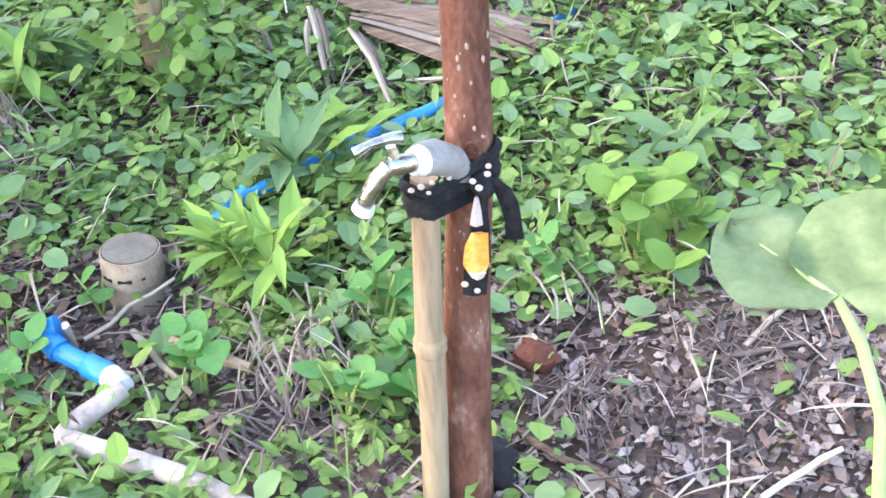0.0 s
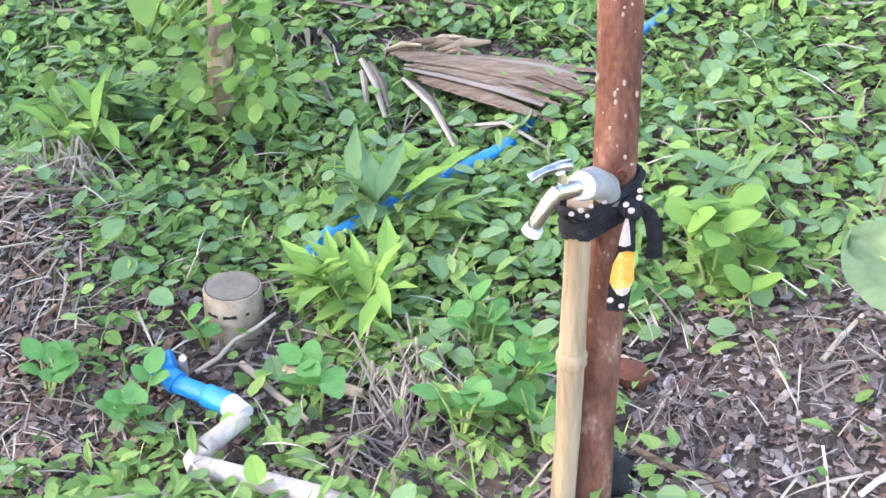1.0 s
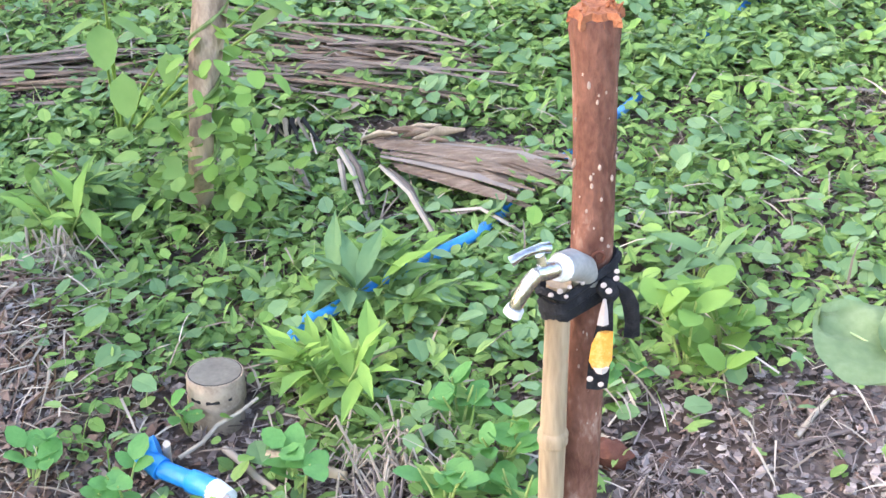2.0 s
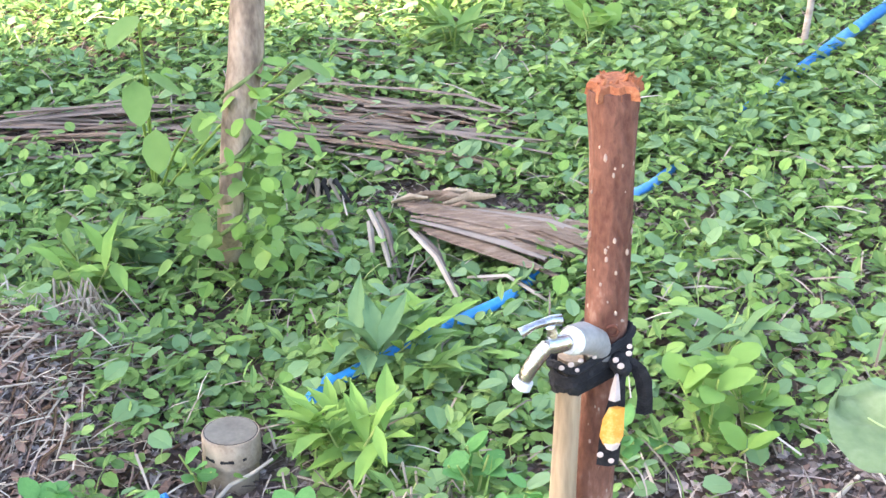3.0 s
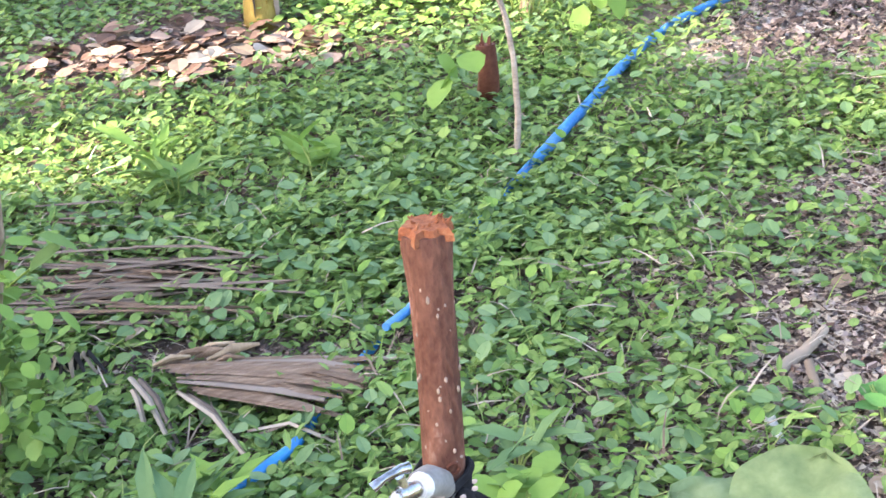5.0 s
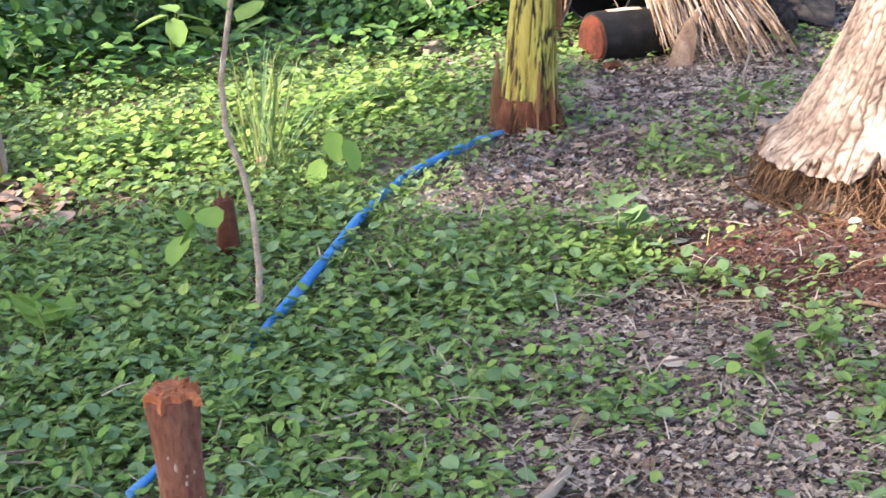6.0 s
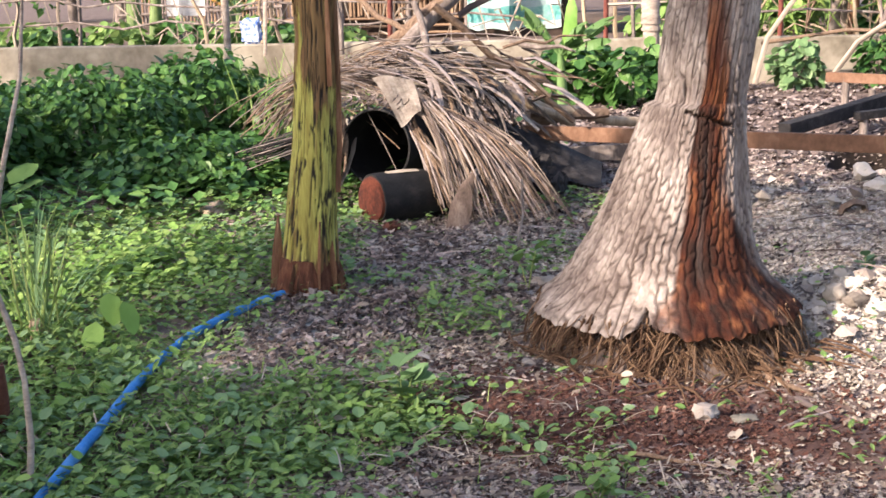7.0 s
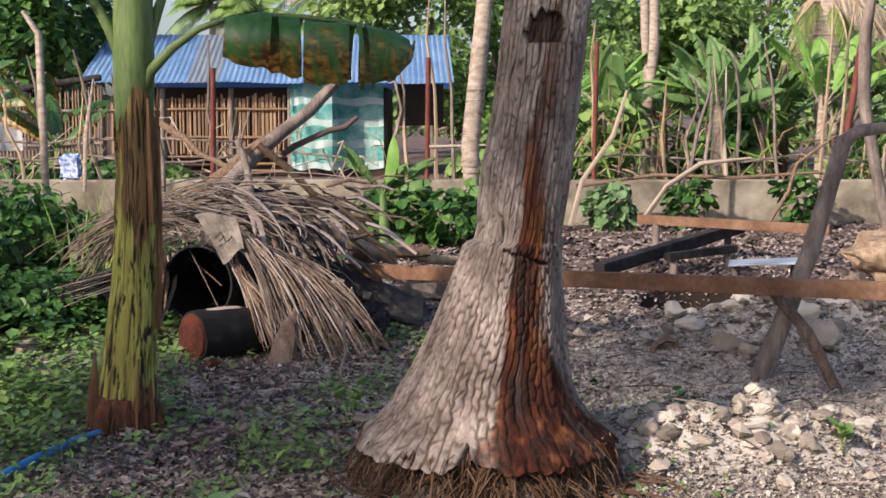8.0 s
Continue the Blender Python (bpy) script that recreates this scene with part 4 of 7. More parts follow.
ROUND = material("round_leaf", [(0.06, 0.2, 0.05), (0.13, 0.31, 0.08), (0.22, 0.4, 0.12)], 30, 0.5, 0.2, island=0.5, through_light=0.3)
k = 0
for p, n, lf, h, mat, lab in (
        ((0.005, 1.557, -0.005), 12, (0.034, 0.05), 0.1, ROUND, "weed with rounded mid-green leaves"), ((0.064, 1.451, -0.009), 14, (0.032, 0.048), 0.12, ROUND, "weed with rounded light green leaves"),
        ((-0.020, 1.363, -0.016), 12, (0.034, 0.05), 0.11, ROUND, "rounded-leaved weed near the post foot"), ((0.086, 1.352, -0.015), 10, (0.034, 0.05), 0.09, ROUND, "rounded-leaved weed beside the post foot"),
        ((-0.232, 1.436, -0.018), 12, (0.034, 0.05), 0.1, ROUND, "rounded-leaved weed by the pipes"), ((-0.498, 1.430, -0.026), 12, (0.034, 0.05), 0.1, ROUND, "leafy weed below the blue fitting"),
        ((-0.430, 1.598, -0.011), 8, (0.03, 0.045), 0.08, ROUND, "small weed beside the capped pipe"), ((-0.645, 1.461, -0.026), 12, (0.03, 0.05), 0.09, ROUND, "weed on the rooty bank"),
        ((0.369, 1.663, 0.012), 16, (0.045, 0.07), 0.17, LEAF_LIME, "lime green broad-leaved weed"), ((0.438, 1.702, 0.015), 12, (0.04, 0.065), 0.15, LEAF_LIME, "lime green weed beside the bare soil"),
        ((0.409, 1.634, 0.009), 10, (0.035, 0.06), 0.08, LEAF_LIME, "low lime green weed"), ((0.269, 1.657, 0.009), 9, (0.03, 0.05), 0.07, ROUND, "weed behind the tap post"),
        ((0.265, 3.317, 0.116), 9, (0.07, 0.1), 0.12, LEAF_LIME, "light green broad-leaved weed"), ((1.103, 1.850, 0.043), 8, (0.04, 0.06), 0.07, ROUND, "small weed on bare litter"),
        ((1.863, 3.162, 0.141), 9, (0.06, 0.09), 0.14, LEAF_BLUE, "leafy weed at the edge of bare ground"), ((1.857, 3.147, 0.141), 9, (0.06, 0.09), 0.12, LEAF_BLUE, "leafy weed beside the red earth"),
        ((1.758, 2.330, 0.088), 16, (0.03, 0.055), 0.09, LEAF, "low weed on grey litter"), ((1.937, 2.365, 0.095), 14, (0.03, 0.055), 0.08, LEAF, "low weed in front of the palm"),
        ((2.896, 3.960, 0.206), 12, (0.04, 0.08), 0.18, LEAF, "weed growing at the palm foot"), ((3.996, 2.544, 0.153), 18, (0.03, 0.06), 0.12, LEAF, "weed on the stone heap"), ((3.995, 3.301, 0.193), 14, (0.03, 0.06), 0.1, LEAF_BLUE, "weed on pale gravel")):
    k += 1
    weed(p, lab, n, lf, h, mat, 100 + k)
for p, n, lf, h, mat, lab in (
        ((-0.163, 1.891, 0.014), 16, (0.09, 0.14), 0.08, LEAF_BLUE, "weed with long blue-green pointed leaves"), ((-0.246, 1.684, -0.003), 22, (0.07, 0.12), 0.1, LEAF_LIME, "bright green tuft of narrow leaves"),
        ((-0.194, 1.622, -0.004), 22, (0.07, 0.13), 0.12, LEAF_LIME, "yellow-green tuft of narrow leaves"), ((-0.093, 1.868, 0.014), 16, (0.07, 0.1), 0.08, LEAF, "weed with feathery green leaves"),
        ((-0.681, 2.236, 0.024), 26, (0.07, 0.11), 0.12, LEAF_BLUE, "bushy weed with narrow leaves"), ((-0.778, 2.206, 0.020), 24, (0.07, 0.11), 0.14, LEAF, "tall bushy weed with narrow leaves"),
        ((0.418, 1.887, 0.029), 8, (0.08, 0.12), 0.1, LEAF_BLUE, "weed with one upright pale leaf"), ((-0.101, 3.308, 0.107), 20, (0.1, 0.16), 0.16, LEAF, "fern-like weed with long leaves"), ((-0.742, 2.088, 0.014), 24, (0.08, 0.12), 0.12, LEAF_LIME, "bushy light green weed"),
        ((-0.134, 3.463, 0.116), 16, (0.08, 0.14), 0.14, LEAF_LIME, "light green weed with long leaves"), ((-0.132, 1.928, 0.018), 14, (0.08, 0.12), 0.09, LEAF_LIME, "low fern-like bright weed")):
    k += 1
    weed(p, lab, n, lf, h, mat, 100 + k, (LANCE, LANCE_F), 1.15, (-0.3, 1.1), 5, 0.07)


def big_leaves(at, label, leaves, mat, seed, stem_r=0.003, bend=None):
    """A plant with a few large leaves on its own stalk; leaves: (where, size, yaw, tilt)."""
    at = on_ground(at)
    t = thing("weed_plant", at, label, "weed")
    for p, size, yaw, tilt in leaves:
        part("stem", tube([at, at.lerp(Vector(p), 0.5) + Vector((0, 0, 0.02)), Vector(p)], [stem_r * 1.3, stem_r, stem_r * 0.7], 8), GRASS, t)
        part("leaf", leaf_at(p, size, yaw, tilt, 0, wide=0.85), mat, t)


big_leaves((-0.744, 2.614, 0.047), "tall weed with drooping heart-shaped leaves", [((-0.641, 2.256, 0.458), 0.095, 1.6, -0.4), ((-0.642, 2.256, 0.452), 0.09, 3.4, -0.9), ((-0.621, 2.263, 0.461), 0.08, 4.8, -0.6), ((-0.605, 2.215, 0.591), 0.09, 2.6, -0.4),
           ((-0.521, 2.241, 0.395), 0.06, 3.2, -1.2), ((-0.348, 2.335, 0.460), 0.08, 4.7, -0.5), ((-0.307, 2.343, 0.434), 0.08, 2.0, -0.4), ((-0.589, 2.168, 0.390), 0.085, 3.2, -1.2)], LEAF, 3)

# ---- dead palm fronds and spathe lying in the weeds ----
def strip(points, widths, thick=0.004, up=Vector((0, 0, 1))):
    """A long dry blade with a shallow keel along the points."""
    bm = bmesh.new()
    rows, pts = [], [Vector(p) for p in points]
    for i, (p, w) in enumerate(zip(pts, widths)):
        d = (pts[min(i + 1, len(pts) - 1)] - pts[max(0, i - 1)]).normalized()
        s = d.cross(up)
        s = s.normalized() if s.length > 0.01 else Vector((1, 0, 0))
        n = s.cross(d).normalized()
        rows.append([bm.verts.new(p + c) for c in (s * w / 2, n * thick, -s * w / 2, -n * thick)])
    for a, b in zip(rows, rows[1:]):
        for k in range(4):
            bm.faces.new((a[k], a[(k + 1) % 4], b[(k + 1) % 4], b[k]))
    bm.faces.new(rows[0]), bm.faces.new(rows[-1][::-1])
    bmesh.ops.recalc_face_normals(bm, faces=bm.faces[:])
    return bm


SPATHE = material("dry_spathe", [(0.05, 0.029, 0.018), (0.125, 0.08, 0.052), (0.22, 0.15, 0.1), (0.36, 0.275, 0.2)], 10, 0.85, 0.6, stretch=(2, 12, 4), island=0.3)
r11 = random.Random(11)
spathe = thing("dead_palm_sheath", on_ground((-0.004, 2.403, 0.052)), "brown dry palm leaf sheath lying in weeds", "palm sheath")
up0, up1, lo0, lo1 = Vector((-0.2, 2.45, 0.105)), Vector((0.29, 2.31, 0.1)), Vector((-0.14, 2.31, 0.105)), Vector((0.16, 2.11, 0.098))
for i in range(30):
    t = (i + r11.uniform(-0.3, 0.3)) / 29
    p, q = up0.lerp(lo0, t), up1.lerp(lo1, t)
    p, q = p.lerp(q, r11.uniform(0, 0.12)), p.lerp(q, r11.uniform(0.72, 1.02))
    h = 0.022 * math.sin(math.pi * min(1, max(0, t))) + r11.uniform(-0.004, 0.006)
    part("fibre_strip", strip([p + Vector((0, 0, h * 0.7)), p.lerp(q, 0.3) + Vector((0, 0, h)), p.lerp(q, 0.7) + Vector((0, 0, h)), q + Vector((0, 0, r11.uniform(-0.012, 0.006)))], [0.009, 0.019, 0.025, r11.uniform(0.006, 0.016)], 0.0025), SPATHE if i % 6 else THATCH, spathe)
for i in range(11):
    p = Vector((-0.19 + 0.012 * i, 2.4 + r11.uniform(-0.04, 0.04), 0.118))
    q = p + Vector((r11.uniform(0.05, 0.12), r11.uniform(-0.03, 0.01), r11.uniform(0.0, 0.02)))
    part("stalk_end", tube([p, p.lerp(q, 0.5) + Vector((0, 0, 0.008)), q], [0.003, r11.uniform(0.006, 0.011), 0.003], 7, wobble=0.3), BAMBOO if i % 3 == 0 else SPATHE, spathe, "splintered pale stalk end")
for i, (a, b) in enumerate((((-0.146, 2.314, 0.103), (-0.021, 2.028, 0.066)), ((-0.129, 2.313, 0.097), (-0.041, 2.098, 0.062)), ((-0.237, 2.403, 0.105), (-0.166, 2.164, 0.061)), ((-0.218, 2.389, 0.105), (-0.157, 2.184, 0.063)), ((-0.234, 2.370, 0.094), (-0.212, 2.228, 0.065)),
                             ((-0.333, 2.333, 0.100), (-0.277, 2.251, 0.065)), ((-0.025, 2.177, 0.067), (0.128, 2.085, 0.064)), ((-0.013, 2.160, 0.064), (0.117, 2.103, 0.066)))):
    a, b = Vector(a), Vector(b)
    part("frond_strip", strip([a, a.lerp(b, 0.5) + Vector((0, 0, 0.03)), b], [0.012, 0.013, 0.008], 0.003), THATCH if i % 2 else PALE_DRY, spathe)


def frond_heap(name, label, p, q, n, wide, seed, length=(0.35, 0.6), mat=THATCH, lift=0.05):
    r = random.Random(seed)
    p, q = Vector(p), Vector(q)
    t = thing(name, on_ground((p + q) / 2), label, "palm frond")
    across = (q - p).normalized().cross(Vector((0, 0, 1)))
    for i in range(n):
        c = p.lerp(q, r.uniform(0.1, 0.9)) + across * r.uniform(-wide, wide)
        d = (q - p).normalized() * r.uniform(*length) * 0.5
        d = d + across * r.uniform(-0.05, 0.05)
        h = lift * r.uniform(0.4, 1.3)
        a, b = on_ground(c - d, h), on_ground(c + d, h * 0.7)
        part("leaflet", strip([a, a.lerp(b, 0.5) + Vector((0, 0, r.uniform(-0.01, 0.02))), b], [0.008, r.uniform(0.012, 0.022), 0.004], 0.003), mat if i % 3 else SPATHE, t)
    return t


frond_heap("dead_palm_frond", "heap of dry brown palm leaflets", (-0.526, 2.86, 0.068), (0.017, 2.76, 0.077), 60, 0.17, 3, lift=0.06)
frond_heap("dead_palm_frond", "scattered dry palm leaflets in weeds", (-0.481, 3.260, 0.094), (-0.169, 3.127, 0.093), 16, 0.16, 4, (0.25, 0.45))
frond_heap("dead_palm_frond", "grey-brown dry palm frond under weeds", (-1.172, 2.850, 0.053), (-0.744, 2.888, 0.064), 34, 0.14, 5)
curl = thing("curled_dead_leaf", on_ground((-0.378, 2.595, 0.055)), "dark curled dead leaf with pale ribs", "dead leaf")
cc = Vector((-0.351, 2.486, 0.099))
for i in range(7):
    a = -0.9 + i * 0.3
    part("rib", tube([cc + Vector((math.sin(a) * 0.01, 0, 0.0)), cc + Vector((math.sin(a) * 0.05, -0.02, 0.045)), cc + Vector((math.sin(a) * 0.085, -0.03, 0.0))], [0.006, 0.007, 0.003], 6), PALE_DRY if i % 2 else CHAR_AND_SHADE, curl)

# root-bound bank, dried grass and stray sticks
bank = thing("rooty_bank", on_ground((-0.765, 1.737, -0.010)), "eroded bank face with hanging grey roots", "bank")
for i in range(230):
    a = Vector((-0.746, 1.737, -0.011)) + Vector((r11.gauss(-0.02, 0.13), r11.gauss(0, 0.14), 0))
    b = a + Vector((r11.uniform(-0.12, 0.02), r11.uniform(-0.16, -0.06), 0))
    pa, pb = on_ground(a, r11.uniform(0.0, 0.03)), on_ground(b, r11.uniform(0.0, 0.02))
    part("root", tube([pa, pa.lerp(pb, 0.5) + Vector((r11.uniform(-0.015, 0.015), 0, r11.uniform(0, 0.02))), pb], [r11.uniform(0.0012, 0.004), 0.002, 0.001], 5), (RUST_DRY, PALE_DRY, FIBRE)[i % 3], bank)


def tuft(at, label, n, size, reach, mat, seed, height=0.05):
    r = random.Random(seed)
    at = on_ground(at)
    t = thing("dry_grass_tuft", at, label, "dry grass")
    for i in range(n):
        a = r.uniform(0, 6.28)
        p = at + Vector((r.gauss(0, reach * 0.3), r.gauss(0, reach * 0.3), 0))
        q = p + Vector((math.cos(a), math.sin(a), 0)) * reach * r.uniform(0.4, 1)
        part("stalk", tube([p, p.lerp(q, 0.5) + Vector((0, 0, height * r.uniform(0.4, 1.2))), on_ground(q, 0.006)], [size, size * 0.8, size * 0.4], 5), mat, t)


tuft((-0.734, 1.976, 0.006), "grey tangled tuft of dead grass", 70, 0.003, 0.1, PALE_DRY, 21, 0.06)
tuft((-0.115, 1.477, -0.013), "pale dead grass tuft between weeds", 60, 0.0026, 0.12, PALE_DRY, 22, 0.06)
tuft((-0.047, 1.507, -0.008), "pale frayed dead grass", 50, 0.0024, 0.1, PALE_DRY, 23, 0.06)
tuft((-0.102, 1.349, -0.021), "brown dead grass by the post", 45, 0.0028, 0.12, DRY, 24, 0.05)
tuft((0.508, 1.509, 0.004), "dry straw on bare soil", 40, 0.0014, 0.1, DRY, 25, 0.03)
tuft((0.287, 1.424, -0.005), "dry straw on bare soil", 40, 0.0014, 0.1, DRY, 26, 0.03)
for i, (a, b, rad, mat, lab) in enumerate((
        ((-0.288, 1.489, 0.036), (-0.166, 1.449, 0.023), 0.0095, BAMBOO, "short cut tan stick"), ((-0.362, 1.534, 0.016), (-0.245, 1.415, -0.000), 0.006, PALE_DRY, "thin grey stick among weeds"), ((-0.431, 1.519, 0.013), (-0.318, 1.628, 0.042), 0.0035, PALE_DRY, "thin pale stalk by the capped pipe"),
        ((-0.214, 1.373, -0.001), (-0.157, 1.274, -0.008), 0.006, PALE_DRY, "grey stick among weeds"), ((0.206, 1.348, 0.009), (0.342, 1.252, 0.000), 0.005, SPATHE, "brown twig on bare soil"), ((0.513, 1.240, 0.001), (0.616, 1.312, 0.014), 0.0045, WHITE_PLASTIC, "whitish stick on bare soil"),
        ((0.441, 1.471, 0.016), (0.596, 1.502, 0.028), 0.004, DRY, "dark twig on soil"), ((0.512, 1.498, 0.023), (0.588, 1.581, 0.042), 0.005, PALE_DRY, "pale split stick on soil"), ((0.984, 2.038, 0.071), (1.128, 2.136, 0.092), 0.012, PALE_DRY, "dry split branch on bare ground"),
        ((1.043, 2.035, 0.084), (1.015, 1.935, 0.055), 0.009, PALE_DRY, "dry bark strip on bare ground"), ((0.904, 1.924, 0.063), (0.889, 1.836, 0.056), 0.012, WHITE_PLASTIC, "pale bleached stick on soil"), ((2.203, 2.556, 0.123), (2.309, 2.372, 0.120), 0.006, SPATHE, "brown palm root on the surface"),
        ((2.924, 2.774, 0.158), (2.935, 2.578, 0.142), 0.009, SPATHE, "brown palm root on the surface"), ((2.875, 2.590, 0.141), (2.837, 2.405, 0.129), 0.009, DRY, "brown palm root on the surface"), ((3.225, 4.470, 0.236), (3.376, 4.656, 0.514), 0.007, GREY_WOOD, "thin upright stick in bare ground"))):
    a, b = Vector(a), Vector(b)
    st = thing("stick", on_ground(a), lab, "stick")
    part("shaft", tube(bent(a, b, 4, wave=(b - a).length * 0.025, seed=i), [rad, rad * 1.05, rad, rad * 0.9, rad * 0.75], 8, wobble=0.15), mat, st)


def rock(name, at, size, label, seed, mat=STONE, sink=0.3):
    """A broken stone: a lump cut by random planes, then roughened."""
    r = random.Random(seed * 7 + 1)
    b = bmesh.new()
    bmesh.ops.create_icosphere(b, subdivisions=4 if max(size) > 0.2 else 3, radius=1)
    o = Vector((seed * 3.7, seed * 1.9, 0))
    cuts = []
    for _ in range(13):
        d = Vector((r.gauss(0, 1), r.gauss(0, 1), r.gauss(0, 1))).normalized()
        cuts.append((d, r.uniform(0.55, 0.9)))
    for v in b.verts:
        v.co *= 1 + 0.3 * noise.noise(v.co * 1.3 + o)
        for d, far in cuts:
            over = v.co.dot(d) - far
            if over > 0:
                v.co -= d * over
        v.co *= 1 + 0.26 * noise.noise(v.co * 3.3 + o) + 0.14 * noise.noise(v.co * 8 + o)
    bmesh.ops.scale(b, vec=size, verts=b.verts)
    b.transform(Matrix.Rotation(seed * 1.3, 4, "Z"))
    b.transform(Matrix.Translation(on_ground(at, size[2] * (1 - sink))))
    ob = part(name, b, mat)
    return tagged(ob, label, "stone")


rock("stone", (2.563, 2.645, 0.127), (0.055, 0.04, 0.03), "pale stone on grey litter", 1)
rock("stone", (2.629, 2.573, 0.124), (0.05, 0.03, 0.014), "flat blue-grey stone on litter", 2, CONCRETE)
rock("stone", (2.444, 5.867, 0.281), (0.11, 0.07, 0.05), "tan stone among weeds", 3, CLAY)
rock("stone", (2.986, 3.991, 0.210), (0.06, 0.04, 0.03), "pale stone on litter", 4)
rock("stone", (2.550, 4.125, 0.207), (0.07, 0.05, 0.03), "pale stone on dry litter", 5)
rock("stone", (0.181, 1.277, -0.019), (0.05, 0.04, 0.035), "dark stone by the post foot", 6, CHAR_AND_SHADE)
rock("stone", (0.233, 1.474, -0.004), (0.035, 0.03, 0.03), "dark reddish stone behind the post", 7, KNOT)
rock("stone", (2.973, 5.111, 0.259), (0.05, 0.04, 0.04), "dark stone by the drum", 8, KNOT)
rs = random.Random(77)
for i in range(80):
    rock("stone", yard(1.12 + rs.gauss(0, 0.27), 4.86 + rs.gauss(0, 0.1)), [rs.uniform(0.02, 0.06), rs.uniform(0.02, 0.05), rs.uniform(0.018, 0.04)], "rough pale limestone on the heap", 20 + i, bpy.data.materials["pale_marl"], 0.55)
for i in range(46):
    rock("stone", yard(2.1 + rs.uniform(-0.9, 1.2), 6.8 + rs.uniform(-0.6, 0.6)), [rs.uniform(0.03, 0.12), rs.uniform(0.03, 0.09), rs.uniform(0.025, 0.07)], "rough pale spoil stone beside the pit", 60 + i, bpy.data.materials["pale_marl"])
mound = rock("earth_mound", yard(3.0, 8.4), (0.5, 0.4, 0.27), "heap of pale yellowish earth and stone", 91, material("pale_earth", [(0.09, 0.06, 0.038), (0.24, 0.17, 0.11), (0.46, 0.36, 0.26)], 16, 0.95, 1.0), 0.4)
mound["category"] = "earth mound"
for i in range(6):
    rock("stone", yard(2.35 + rs.uniform(-0.15, 0.5), 7.2 + rs.uniform(-0.15, 0.2)), (0.13, 0.1, 0.1), "dark earthy boulder below the mound", 120 + i, material("dark_earth", [(0.04, 0.028, 0.02), (0.12, 0.085, 0.06), (0.3, 0.23, 0.17)], 7, 0.95, 0.8) if i == 0 else bpy.data.materials["dark_earth"])

# ---- the big leaf close by ----
PL = Vector((0.547, 1.127, 0.401))
arum = thing("broad_leaf_plant", on_ground((0.622, 1.066, 0.187)), "pale green broad-leaved plant on a long stalk", "plant")
part("stalk", tube([on_ground((0.622, 1.066, 0.187), -0.02), Vector((0.599, 1.093, 0.273)), Vector((0.573, 1.111, 0.355)), PL], [0.009, 0.0075, 0.0065, 0.005], 12), VEIN, arum)


def arum_blade(root_p, tip, half, sag, n=14):
    """A broad heart-shaped blade from its stalk to the tip, with soft waves and raised veins."""
    bm = bmesh.new()
    root_p, tip = Vector(root_p), Vector(tip)
    d = (tip - root_p)
    s = d.cross(Vector((0, 0, 1))).normalized()
    nrm = s.cross(d).normalized()
    rows = []
    for i in range(n + 1):
        t = i / n
        w = half * (math.sin(math.pi * min(1, t * 0.86 + 0.14)) ** 0.6) * (1 if t < 0.98 else 0.25)
        row = []
        for j in range(-6, 7):
            x = j / 6
            back = -0.16 * max(0, 0.35 - t) * abs(x) ** 1.5
            z = 0.012 * abs(x) - sag * t * t + 0.006 * math.sin(8 * t + 5 * x) * abs(x) + 0.004 * math.cos(14 * t - 7 * abs(x))
            row.append(bm.verts.new(root_p + d * (t + back) + s * (x * w) + nrm * z))
        rows.append(row)
    for a, b in zip(rows, rows[1:]):
        for j in range(12):
            bm.faces.new((a[j], a[j + 1], b[j + 1], b[j]))
    return bm


blade = part("blade", arum_blade(PL, Vector((0.451, 1.234, 0.416)), 0.088, 0.0), BIG_LEAF, arum, "broad pale green leaf blade")
part("midrib", tube([PL, PL.lerp(Vector((0.451, 1.234, 0.416)), 0.7)], [0.004, 0.001], 6), VEIN, arum)
part("blade", arum_blade(PL + Vector((0.004, 0, 0)), Vector((0.637, 1.197, 0.457)), 0.09, 0.0), BIG_LEAF, arum, "broad pale green leaf blade")

# ---- yellow trunk, stump, thin sapling, grass clump ----
yb = (0.267, 4.791, 0.198)
yt = thing("banana_plant", on_ground(yb), "banana plant with a smooth yellow stem", "banana plant")
YELLOW = material("yellow_stem", [(0.08, 0.045, 0.014), (0.22, 0.15, 0.032), (0.3, 0.225, 0.05), (0.4, 0.31, 0.1)], 6, 0.6, 0.3, stretch=(5, 5, 1.2))
part("stem", tube([on_ground(yb, -0.03), Vector((0.284, 4.829, 0.385)), Vector((0.299, 4.838, 0.584)), Vector((0.358, 4.853, 1.154)), Vector((0.445, 4.895, 1.855))], [0.062, 0.056, 0.054, 0.05, 0.045], 20, wobble=0.05), YELLOW, yt)
for i, (a, z0, z1) in enumerate(((-1.9, 0.24, 0.75), (-1.2, 0.3, 1.3), (-0.6, 0.22, 0.5), (-2.4, 0.6, 1.6))):
    way = Vector((math.cos(a), math.sin(a), 0))
    pts = [Vector((0.275 + 0.1 * max(0, z - 0.4), 4.82 + 0.03 * max(0, z - 0.4), z)) + way * (0.0585 - 0.005 * (z - 0.2)) for z in np.linspace(z0, z1, 6)]
    part("leaf_sheath", strip(pts, [0.03, 0.05, 0.05, 0.04, 0.025, 0.004], 0.004, way.cross(Vector((0, 0, 1)))), YELLOW if i % 2 else DRY, yt, "drying sheath on the stem")
sq = (0.837, 3.710, 0.152)
stump = thing("tree_stump", on_ground(sq), "short dark red-brown broken stump", "stump")
